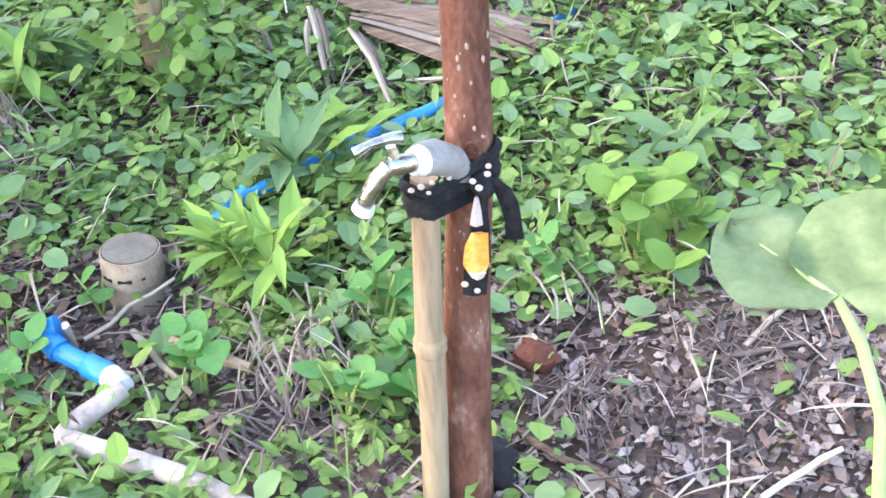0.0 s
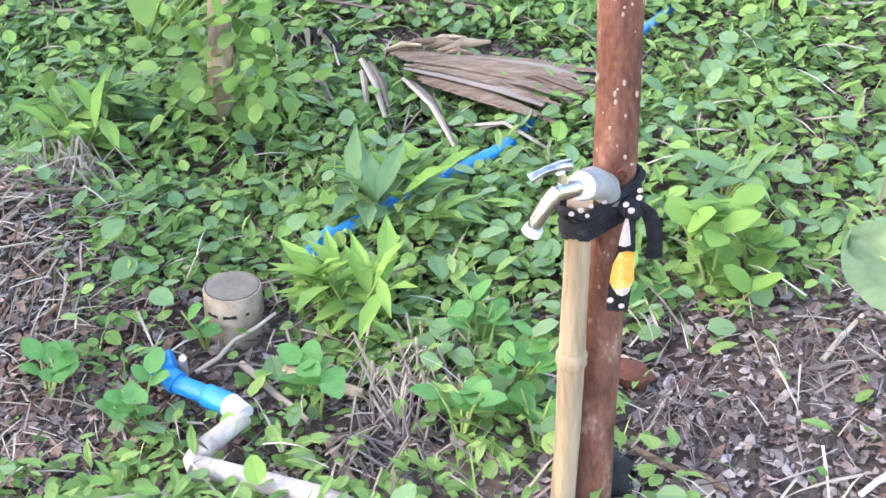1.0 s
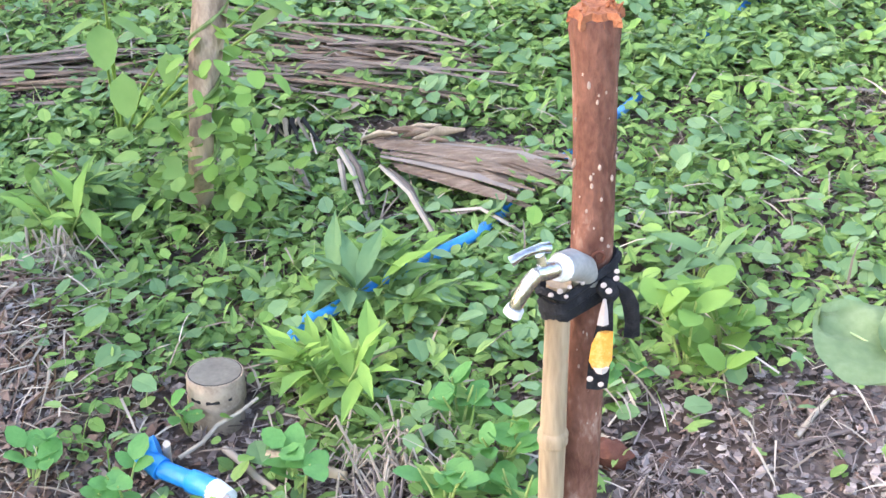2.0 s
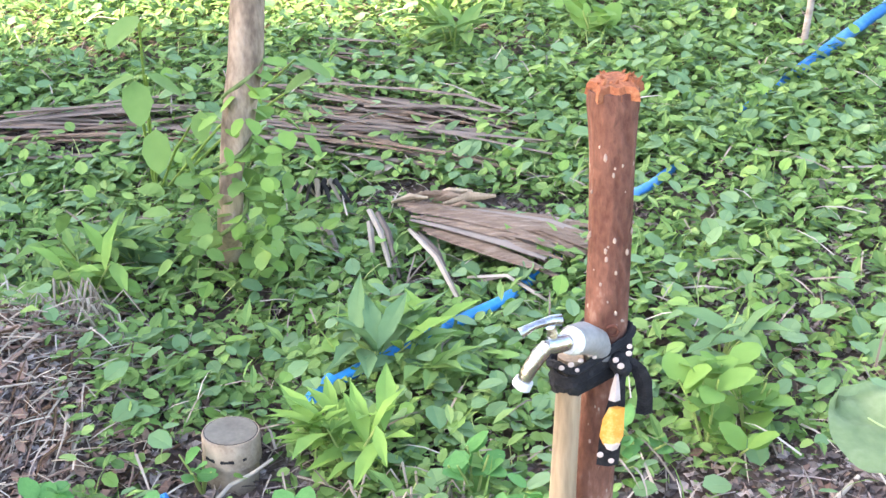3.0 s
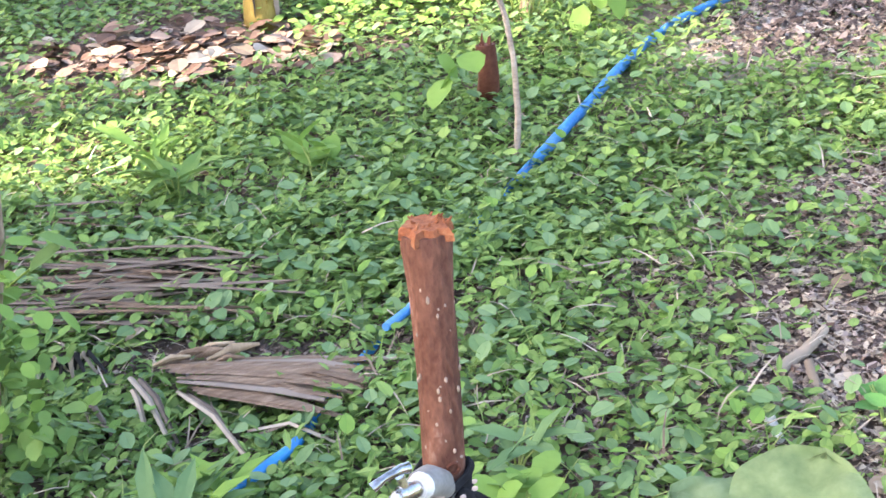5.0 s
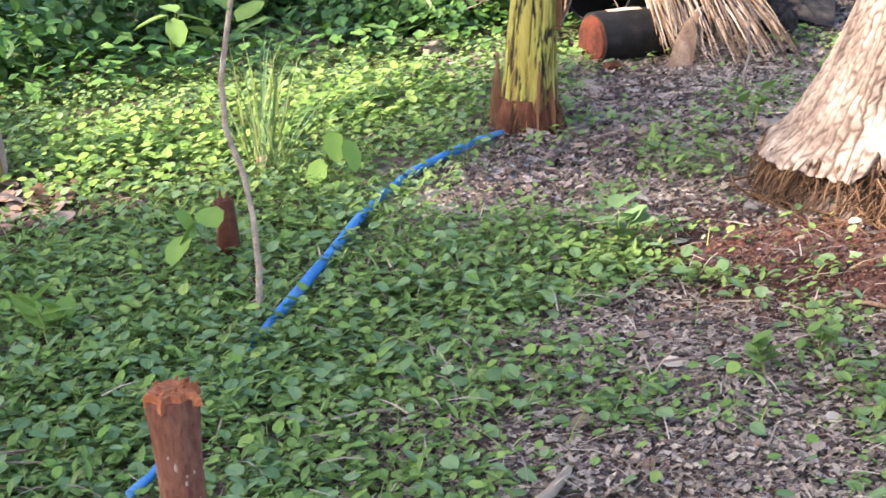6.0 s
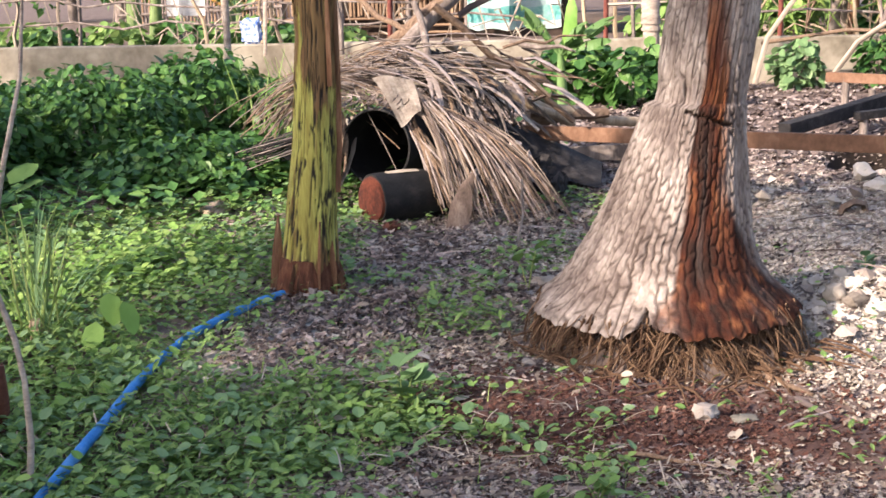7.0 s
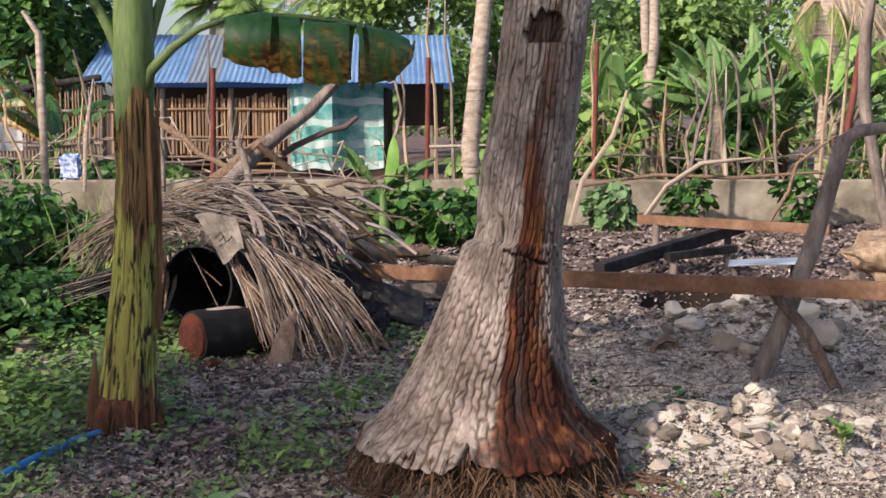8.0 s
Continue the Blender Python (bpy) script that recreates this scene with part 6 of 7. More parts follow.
for a, z0, z1, w, out in ((-1.2, 0.16, 0.52, 0.05, 0.03), (0.5, 0.15, 0.5, 0.06, 0.012), (1.0, 0.15, 0.42, 0.06, 0.01), (-0.3, 0.15, 0.34, 0.06, 0.012), (0.8, 1.0, 1.45, 0.05, 0.008), (1.4, 0.6, 1.5, 0.03, 0.012), (-0.1, 0.15, 0.3, 0.07, 0.015), (0.2, 0.14, 0.28, 0.08, 0.02), (-0.6, 0.14, 0.27, 0.08, 0.02), (-0.9, 0.14, 0.3, 0.07, 0.02), (1.3, 0.14, 0.3, 0.07, 0.02), (0.75, 0.14, 0.24, 0.08, 0.025)):
    pts = []
    for s in np.linspace(0, 1, 6):
        zz = z0 + (z1 - z0) * s
        rad = float(np.interp(zz, [p.z for p in SP], [0.125, 0.115, 0.098, 0.086, 0.079, 0.071, 0.072, 0.076, 0.07, 0.05])) + 0.004 + out * s
        k = max(j for j in range(9) if SP[j].z <= zz)
        c = SP[k].lerp(SP[k + 1], (zz - SP[k].z) / (SP[k + 1].z - SP[k].z))
        pts.append(c + (SIDE * math.sin(a) - AHEAD * math.cos(a)) * rad)
    part("dry_sheath", strip(pts, [w, w, w * 0.9, w * 0.8, w * 0.5, 0.006], 0.004, Vector(SIDE * math.cos(a) + AHEAD * math.sin(a))), DRY_SHEATH, ban_plant, "peeling brown dry sheath")


def yleaf(name, petiole, blade_pts, half, tears, seed, thing_ob, fold=0.9, rad=(0.026, 0.02, 0.014, 0.01)):
    pet = part("leaf_stalk", tube(petiole, np.interp(np.linspace(0, 3, len(petiole)), range(4), rad), 12), BANANA_GREEN, thing_ob)
    bm, mid = banana_leaf(blade_pts, half, tears, seed, fold=fold)
    part("leaf_blade", bm, BAN_LEAF, pet, "torn green banana leaf with browned edge", smooth=True)
    part("midrib", tube(mid[::4], [0.01] * (len(mid[::4]) - 1) + [0.003], 8), BANANA_GREEN, pet)


yleaf("leaf", [yard(-1.10, 4.98, 1.45), yard(-1.06, 4.97, 1.55), yard(-0.98, 4.96, 1.63), yard(-0.88, 4.95, 1.70), yard(-0.78, 4.95, 1.735)],
      [yard(-0.79, 4.95, 1.733), yard(-0.65, 4.96, 1.75), yard(-0.5, 4.98, 1.745), yard(-0.34, 5.0, 1.725), yard(-0.2, 5.02, 1.69), yard(-0.12, 5.03, 1.66)], 0.235, 0.1, 5, ban_plant, fold=1.35)
yleaf("leaf", [yard(-1.16, 4.99, 1.58), yard(-1.21, 4.98, 1.7), yard(-1.27, 4.97, 1.82), yard(-1.36, 4.95, 1.95)], [yard(-1.36, 4.95, 1.95), yard(-1.6, 4.9, 2.2), yard(-1.95, 4.85, 2.3), yard(-2.4, 4.8, 2.1)], 0.26, 0.25, 6, ban_plant)
yleaf("leaf", [yard(-1.09, 5.01, 1.62), yard(-1.05, 5.03, 1.75), yard(-1.0, 5.05, 1.9), yard(-0.95, 5.08, 2.05)], [yard(-0.95, 5.08, 2.05), yard(-0.8, 5.3, 2.4), yard(-0.6, 5.6, 2.6), yard(-0.3, 6.0, 2.5)], 0.26, 0.25, 7, ban_plant)
yleaf("leaf", [yard(-1.12, 5.0, 2.2), yard(-1.14, 5.1, 2.5), yard(-1.2, 5.3, 2.8)], [yard(-1.2, 5.3, 2.8), yard(-1.3, 5.8, 3.1), yard(-1.5, 6.4, 3.0), yard(-1.6, 6.9, 2.6)], 0.27, 0.25, 8, ban_plant)


def banana_clump_plant(at, height, label, seed, n=6, mat=BAN_LEAF, stem=BANANA_GREEN, leaf=0.9, half=0.15, low=0.25, group=""):
    r = random.Random(seed)
    at = Vector(at)
    t = thing("banana_plant", at, label, "banana plant", group)
    top = at + Vector((r.uniform(-0.05, 0.05), r.uniform(-0.05, 0.05), height * 0.55))
    part("stem", tube([at - Vector((0, 0, 0.05)), at.lerp(top, 0.5), top], [0.07 * height / 1.6, 0.06 * height / 1.6, 0.03 * height / 1.6], 10), stem, t)
    for i in range(n):
        a = r.uniform(0, 6.28)
        el = r.uniform(low, 1.35)
        d = Vector((math.cos(a) * math.cos(el), math.sin(a) * math.cos(el), math.sin(el)))
        L = leaf * r.uniform(0.7, 1.1)
        p0 = top - Vector((0, 0, height * 0.06))
        pts = [p0 + d * L * 0.2]
        for s in (0.4, 0.6, 0.8, 1.0):
            pts.append(p0 + d * L * s * 1.1 - Vector((0, 0, 0.45 * L * (s - 0.2) ** 2)))
        bm, mid = banana_leaf(pts, half * r.uniform(0.8, 1.1), 0.1, seed * 31 + i, fold=r.uniform(0.2, 0.9))
        lf = part("leaf", bm, mat, t)
        part("midrib", tube([p0] + mid[::10], [0.012, 0.01, 0.008, 0.006, 0.004, 0.002][:len(mid[::10]) + 1], 6), stem, lf)
    return t


# ---- drum, thatch and debris heap ----
drum = thing("black_drum", yard(-1.18, 6.7), "open black drum lying under dry palm thatch", "drum")
dc = yard(-1.19, 6.55, 0.575)
db = yard(-0.98, 7.2, 0.54)
wall_bm = tube([dc, dc.lerp(db, 0.06), dc.lerp(db, 0.5), db], [0.186, 0.182, 0.18, 0.176], 32, caps=False)
back = tube([db, db + (db - dc) * 0.01], [0.166, 0.1], 32)
part("shell", wall_bm, BLACK_DRUM, drum)
part("bottom", back, BLACK_DRUM, drum)
dn = (db - dc).normalized()
du = dn.orthogonal().normalized()
dv = dn.cross(du)
part("rim", tube([dc + (du * math.cos(a) + dv * math.sin(a)) * 0.184 for a in np.linspace(0, 2 * math.pi, 33)], 0.007, 6, caps=False), BLACK_DRUM, drum)
rusty = thing("rusty_drum", yard(-1.12, 6.2), "small drum with rusted end lying on its side", "drum")
r0, r1 = yard(-1.145, 6.16, 0.372), yard(-0.86, 6.42, 0.37)
part("shell", tube([r0, r0.lerp(r1, 0.08), r0.lerp(r1, 0.5), r1], [0.122, 0.125, 0.124, 0.12], 40, wobble=0.05), BLACK_DRUM, rusty, "dark sooty shell")
part("end", tube([r0 - (r1 - r0).normalized() * 0.012, r0 + (r1 - r0).normalized() * 0.03], [0.106, 0.124], 40, wobble=0.05), RUST, rusty, "rust-red end")
part("ash_crust", strip([r0.lerp(r1, 0.2) + Vector((0, 0, 0.122)), r0.lerp(r1, 0.45) + Vector((0, 0, 0.125)), r0.lerp(r1, 0.65) + Vector((0, 0, 0.12))], [0.04, 0.085, 0.05], 0.008), PALE_DRY, rusty, "whitish crust on top")

thatch = thing("palm_thatch_heap", yard(-1.0, 7.2), "heap of dry grey-brown palm thatch", "thatch")
HEAP = ((-1.2, 7.25, 0.72, 0.45, 0.42), (-0.75, 7.3, 0.6, 0.4, 0.36), (-1.65, 7.6, 0.5, 0.45, 0.26))


def heap_top(s, a):
    z = 0.0
    for cs, ca, rs_, ra, h in HEAP:
        z = max(z, h * math.exp(-((s - cs) / rs_) ** 2 - ((a - ca) / ra) ** 2))
    return yard(s, a).z + z


# dark sheet below the blades; its colour stands for shade in the gaps
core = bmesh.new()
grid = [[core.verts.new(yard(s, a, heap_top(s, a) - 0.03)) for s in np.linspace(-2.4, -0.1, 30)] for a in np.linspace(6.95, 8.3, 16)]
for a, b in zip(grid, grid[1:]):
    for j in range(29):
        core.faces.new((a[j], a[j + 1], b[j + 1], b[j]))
part("core", core, CHAR_AND_SHADE, thatch, "dark sheet standing for shade inside the heap")
rt = random.Random(23)


# a frond spread as a skirt to the right of the drum, dry leaflets over the top and down the far side

def skirt(n, top0, top1, foot0, foot1, mats, width, arch, jitter=0.03, bow=0.05):
    """Leaflets side by side that flow from one edge down to another."""
    for i in range(n):
        t = (i + rt.uniform(-0.9, 0.9)) / n
        p = yard(*(a + (b - a) * t + rt.gauss(0, jitter * 0.5) for a, b in zip(top0, top1)))
        q = yard(*(a + (b - a) * t + rt.gauss(0, jitter) for a, b in zip(foot0, foot1)))
        k = rt.uniform(0.75, 1.05)
        q = p.lerp(q, k)
        lift = arch * rt.uniform(0.7, 1.25)
        side_bow = SIDE * bow * rt.uniform(0.5, 1.3)
        pts = [p.lerp(q, s) + Vector((0, 0, lift * 4 * s * (1 - s))) + side_bow * (4 * s * (1 - s)) for s in (0, 0.22, 0.45, 0.7, 0.88, 1)]
        w = rt.uniform(*width)
        part("thatch_blade", strip(pts, [w * 0.7, w, w, w * 0.85, w * 0.5, w * 0.15], 0.003), mats[int(rt.random() * len(mats))], thatch)


skirt(125, (-1.0, 6.5, 0.8), (-0.72, 6.45, 0.7), (-0.74, 6.1, 0.28), (-0.2, 6.15, 0.31), (THATCH, THATCH, DRY, SPATHE, DRY), (0.005, 0.011), 0.06, 0.035, 0.02)
skirt(40, (-1.0, 6.45, 0.72), (-0.94, 6.4, 0.62), (-0.84, 6.2, 0.3), (-0.6, 6.1, 0.28), (DRY, SPATHE, THATCH), (0.006, 0.012), 0.02, 0.03, 0.0)
skirt(80, (-1.5, 7.0, 0.93), (-1.1, 7.3, 0.97), (-2.0, 6.9, 0.66), (-1.75, 7.2, 0.55), (THATCH, GREY_WOOD, SPATHE, THATCH), (0.006, 0.014), 0.03, 0.1, -0.05)
skirt(100, (-1.5, 6.75, 0.86), (-1.25, 7.3, 0.98), (-1.0, 6.6, 0.8), (-0.6, 7.1, 0.8), (THATCH, SPATHE, GREY_WOOD, DRY), (0.006, 0.024), 0.03, 0.14, 0.0)
skirt(45, (-1.1, 6.9, 0.96), (-0.8, 7.2, 0.9), (-0.8, 6.6, 0.72), (-0.5, 6.9, 0.64), (DRY, CHAR_AND_SHADE, SPATHE, GREY_WOOD), (0.012, 0.035), 0.03, 0.1)
skirt(26, (-1.42, 6.6, 0.82), (-1.05, 6.55, 0.84), (-1.4, 6.42, 0.77), (-1.0, 6.4, 0.78), (THATCH, DRY), (0.006, 0.012), 0.01, 0.03)
skirt(26, (-1.42, 6.6, 0.8), (-1.4, 6.8, 0.66), (-1.42, 6.35, 0.3), (-1.5, 6.4, 0.34), (PALE_DRY, SPATHE, THATCH), (0.01, 0.025), 0.02, 0.05)
skirt(30, (-1.45, 6.8, 0.62), (-1.5, 7.1, 0.68), (-1.95, 6.7, 0.42), (-2.0, 6.9, 0.5), (CHAR_AND_SHADE, GREY_WOOD, CHAR_AND_SHADE), (0.015, 0.03), 0.01, 0.04)
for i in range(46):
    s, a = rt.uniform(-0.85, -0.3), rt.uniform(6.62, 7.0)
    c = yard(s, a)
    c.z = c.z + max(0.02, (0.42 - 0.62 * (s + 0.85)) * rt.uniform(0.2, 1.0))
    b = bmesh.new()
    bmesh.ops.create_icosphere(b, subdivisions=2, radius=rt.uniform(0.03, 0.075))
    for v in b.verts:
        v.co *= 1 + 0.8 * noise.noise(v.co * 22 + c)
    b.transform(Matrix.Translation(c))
    part("charred_clod", b, CHAR_AND_SHADE if i % 4 else DRY, thatch, "blackened rotting clod", smooth=False)
tin_piece = thing("bent_tin_scrap", yard(-1.05, 6.5, 0.8), "bent grey sheet scrap lying on the thatch", "sheet scrap")
b = bmesh.new()
quad = [yard(-1.19, 6.5, 0.915), yard(-1.0, 6.55, 0.915), yard(-0.94, 6.4, 0.76), yard(-1.03, 6.35, 0.7)]
rows = [[b.verts.new(quad[0].lerp(quad[1], u).lerp(quad[3].lerp(quad[2], u), v) + Vector((0, 0, 0.012 * math.sin(5 * u + 4 * v)))) for u in np.linspace(0, 1, 7)] for v in np.linspace(0, 1, 7)]
for p, q in zip(rows, rows[1:]):
    for j in range(6):
        b.faces.new((p[j], p[j + 1], q[j + 1], q[j]))
bmesh.ops.solidify(b, geom=b.faces[:], thickness=0.006)
part("sheet", b, PIPE_GREY, tin_piece, smooth=False)
husk = thing("coconut_husk", on_ground(yard(1.06, 6.35)), "curved brown coconut husk piece on gravel", "coconut husk")
part("shell", strip([yard(1.0, 6.36), yard(1.015, 6.36, 0.31), yard(1.06, 6.36, 0.335), yard(1.105, 6.36, 0.325), yard(1.12, 6.36, 0.27)], [0.05, 0.08, 0.09, 0.08, 0.05], 0.018), SPATHE, husk)
shellpc = thing("palm_sheath_piece", on_ground(yard(-0.71, 6.0)), "brown curled palm sheath leaning on the thatch", "palm sheath")
part("sheath", strip([yard(-0.74, 6.05), yard(-0.72, 6.08, 0.36), yard(-0.70, 6.12, 0.44), yard(-0.67, 6.15, 0.5)], [0.1, 0.1, 0.06, 0.02], 0.008, AHEAD), SAP_BARK, shellpc)

# sticks, logs and planks on the heap
for i, (p, q, rad, mat, lab) in enumerate((
        ((3.627, 6.508, 0.880), (4.070, 6.360, 1.250), 0.045, SPATHE, "reddish-brown timber leaning on the heap"), ((3.631, 6.392, 0.855), (4.508, 6.305, 1.577), 0.044, GREY_WOOD, "thick grey weathered log leaning up"), ((3.652, 6.837, 1.363), (3.862, 6.372, 1.080), 0.018, SPATHE, "thin brown pole leaning on the heap"),
        ((4.203, 6.393, 1.168), (4.612, 6.229, 1.383), 0.018, DRY, "thin dark pole sticking out"), ((3.977, 6.301, 1.236), (4.849, 6.175, 0.542), 0.02, SPATHE, "brown stick lying over the heap"), ((4.122, 6.446, 1.030), (4.690, 6.296, 0.704), 0.024, BAMBOO, "tan stick on the heap"),
        ((4.336, 6.424, 0.771), (4.972, 6.333, 0.500), 0.03, BAMBOO, "pale tan pole behind the beam"), ((4.473, 6.452, 0.662), (5.530, 6.392, 0.471), 0.038, BAMBOO, "thick pale pole lying on ground"), ((4.753, 6.498, 0.540), (5.260, 6.358, 0.553), 0.04, SPATHE, "reddish palm stalk on ground"),
        ((3.829, 6.158, 0.981), (4.303, 6.205, 0.705), 0.035, CHAR_AND_SHADE, "dark rotten branch on the heap"), ((3.700, 6.236, 1.013), (3.983, 6.178, 0.725), 0.03, GREY_WOOD, "grey branch on the heap"), ((3.751, 5.970, 0.827), (3.885, 6.358, 1.252), 0.022, GREY_WOOD, "grey upright stub in the heap"),
        ((4.012, 6.278, 0.907), (4.552, 6.274, 0.918), 0.018, GREY_WOOD, "grey stick on the heap"), ((4.092, 6.226, 1.000), (4.497, 6.313, 0.687), 0.016, BAMBOO, "tan stick on the heap"), ((3.222, 6.046, 0.849), (3.797, 5.941, 0.902), 0.02, GREY_WOOD, "grey frond stalk on the thatch"))):
    st = thing("debris_stick", on_ground(p), lab, "stick", "debris on the heap")
    part("shaft", tube(bent(p, q, 5, wave=0.02, seed=200 + i), [rad, rad * 1.05, rad, rad * 0.95, rad * 0.9, rad * 0.75], 9, wobble=0.2), mat, st)

rj = random.Random(97)
for i in range(44):
    p = yard(rj.uniform(-1.05, -0.55), rj.uniform(7.2, 8.0), rj.uniform(0.62, 1.02))
    drop = rj.uniform(-0.8, 0.15)
    q = p + SIDE * rj.uniform(0.15, 0.5) * (1 if i % 5 else -1) + AHEAD * rj.uniform(-0.25, 0.2) + Vector((0, 0, 0.4 * drop))
    q.z = max(q.z, on_ground(q).z + 0.02)
    st = thing("debris_stick", on_ground(p), ("tan broken stick in the jumble on the heap", "brown frond stalk in the jumble on the heap", "grey dead branch in the jumble on the heap")[i % 3], "stick", "debris on the heap")
    rad = rj.uniform(0.004, 0.014)
    part("shaft", tube(bent(p, q, 4, wave=0.025, seed=400 + i), [rad, rad * 1.1, rad, rad * 0.8, rad * 0.5], 7, wobble=0.25), (THATCH, SPATHE, GREY_WOOD)[i % 3], st)
for i in range(12):
    p = yard(rj.uniform(-1.05, -0.4), rj.uniform(6.9, 7.5), rj.uniform(0.7, 0.98))
    q = p + SIDE * rj.uniform(0.12, 0.3) + AHEAD * rj.uniform(-0.2, 0.1) + Vector((0, 0, rj.uniform(-0.2, 0.02)))
    st = thing("palm_sheath_piece", on_ground(p), "curled dry palm sheath scrap on the heap", "palm sheath", "sheath scraps on the heap")
    w = rj.uniform(0.04, 0.09)
    part("sheath", strip([p, p.lerp(q, 0.33) + Vector((0, 0, 0.03)), p.lerp(q, 0.7) + Vector((0, 0, 0.02)), q], [w * 0.4, w, w * 0.9, w * 0.3], 0.01, Vector((rj.uniform(-0.5, 0.5), rj.uniform(-0.5, 0.5), 1))), (SPATHE, DRY, GREY_WOOD, PALE_DRY)[i % 4], st)

# ---- timbers of the building plot ----
beam = thing("timber_beam", on_ground(yard(0.6, 6.6)), "long brown squared timber on low supports", "timber")
b0, b1 = Vector((4.239, 6.127, 0.536)), Vector((4.828, 2.356, 0.713))
part("plank", beam_between(b0, b1, 0.045, 0.075, 0.003), PLANK, beam, smooth=False)
for s in (0.12, 0.42, 0.97):
    c = b0.lerp(b1, s)
    g = on_ground(c)
    part("peg", tube([g - Vector((0, 0, 0.05)), c + Vector((0, 0, -0.03))], [0.022, 0.02], 8), GREY_WOOD, beam)
for p, q, w, h, mat, lab in (((4.621, 6.347, 0.335), (5.016, 5.779, 0.391), 0.05, 0.09, GREY_WOOD, "grey weathered plank behind the beam"), ((7.533, 6.662, 0.627), (7.884, 5.234, 0.618), 0.05, 0.07, PLANK, "brown plank near the wall"),
                             ((6.174, 5.777, 0.420), (8.007, 6.090, 0.579), 0.09, 0.08, CHAR_AND_SHADE, "charred dark timber on the ground"), ((6.761, 5.722, 0.468), (7.352, 5.630, 0.494), 0.07, 0.05, CHAR_AND_SHADE, "charred dark timber on the ground"), ((6.699, 5.166, 0.477), (6.963, 4.810, 0.502), 0.3, 0.014, TIN_GREY, "blue-grey sheet lying on ground")):
    t = thing("timber", on_ground(p), lab, "timber")
    part("plank", beam_between(p, q, w, h, 0.004), mat, t, smooth=False)
    for e in (0.1, 0.9):
        c = Vector(p).lerp(Vector(q), e)
        part("support", tube([on_ground(c, -0.03), c], [0.03, 0.026], 8), GREY_WOOD, t)
for p in ((7.419, 5.706, 0.484), (8.351, 6.939, 0.472)):
    t = thing("short_stake", on_ground(p), "short pale wooden stake in the ground", "stake")
    part("shaft", tube([on_ground(p, -0.05), Vector(p)], [0.03, 0.026], 8), GREY_WOOD, t)
prop = thing("forked_prop", on_ground((4.817, 3.512, 0.233)), "grey forked branch propped over the beam", "prop")
f0 = on_ground((4.809, 3.522, 0.233), -0.04)
part("main_branch", tube([f0, Vector((4.871, 3.438, 0.485)), Vector((4.972, 3.380, 0.783)), Vector((5.054, 3.349, 1.055)), Vector((5.129, 3.328, 1.278)), Vector((5.206, 3.301, 1.322)), Vector((5.392, 3.193, 1.347))], [0.05, 0.043, 0.04, 0.038, 0.036, 0.03, 0.022], 12, wobble=0.15), GREY_WOOD, prop)
part("brace", tube([on_ground((4.933, 3.172, 0.289), -0.03), Vector((4.851, 3.292, 0.455)), Vector((4.761, 3.419, 0.634))], [0.026, 0.026, 0.024], 10, wobble=0.15), SAP_BARK, prop, "dark brown brace")

# ---- boundary wall ----
WALL = 12.6
wb = bmesh.new()
top = []
n = 130
for i in range(n + 1):
    s = -11 + 26 * i / n
    h = 0.805 + 0.012 * noise.noise(Vector((s * 1.3, 0, 0))) + 0.006 * noise.noise(Vector((s * 6, 3, 0)))
    bulge = 0.008 * noise.noise(Vector((s * 2, 7, 0)))
    top.append([wb.verts.new(yard(s, WALL + bulge, -0.1)), wb.verts.new(yard(s, WALL + bulge, h - 0.015)), wb.verts.new(yard(s, WALL + 0.015, h)), wb.verts.new(yard(s, WALL + 0.12, h)), wb.verts.new(yard(s, WALL + 0.135, -0.1))])
for a, b in zip(top, top[1:]):
    for j in range(4):
        wb.faces.new((a[j], b[j], b[j + 1], a[j + 1]))
wall = part("wall_boundary", wb, CONCRETE, smooth=False)
tagged(wall, "low weathered grey concrete boundary wall", "wall", kind="structure")

# ---- fence behind the wall ----
rf = random.Random(61)
fence = thing("stick_fence", yard(0, 13.3), "rough fence of pale sticks and rails", "fence")
s = -7.5
while s < 9.5:
    s += rf.uniform(0.05, 0.26)
    if rf.random() < (0.6 if -6.5 < s < 0.3 else 0.35):
        continue
    a = 13.2 + rf.uniform(-0.15, 0.3)
    h = rf.uniform(0.9, 2.0)
    p, q = yard(s, a), yard(s + rf.gauss(0, 0.18), a + rf.uniform(-0.1, 0.1)) + Vector((0, 0, h + 0.2))
    part("post", tube(bent(p, q, 5, wave=0.05, seed=int(s * 100)), [0.022, 0.02, 0.018, 0.016, 0.013, 0.007], 7, wobble=0.3), (PALE_DRY, BAMBOO, PALE_DRY, GREY_WOOD)[rf.randrange(4)], fence)
for z, s0, s1 in ((0.97, -7, -1.0), (1.2, -6.4, -2), (1.0, 1.2, 8)):
    part("rail", tube(bent(yard(s0, 13.3, z), yard(s1, 13.3, z + rf.uniform(-0.08, 0.08)), 12, wave=0.05, seed=int(z * 100)), 0.012, 7), GREY_WOOD, fence)
for px, pz0, lab in ((-2.2, 1.85, "dark red fence post"), (-0.15, 1.95, "rust-red fence post"), (1.45, 2.1, "rust-red fence post")):
    t = thing("red_fence_post", yard(px, 13.0), lab + " behind the wall", "fence post", "red fence posts")
    part("shaft", tube([yard(px, 13.0), yard(px + 0.02, 13.0, pz0)], 0.025, 10, wobble=0.1), RED_POST, t)
t = thing("red_fence_post", yard(3.75, 13.0), "leaning rust-red fence post behind the wall", "fence post", "red fence posts")
part("shaft", tube([yard(3.75, 13.0), yard(4.05, 13.1, 2.3)], 0.035, 10), RED_POST, t)
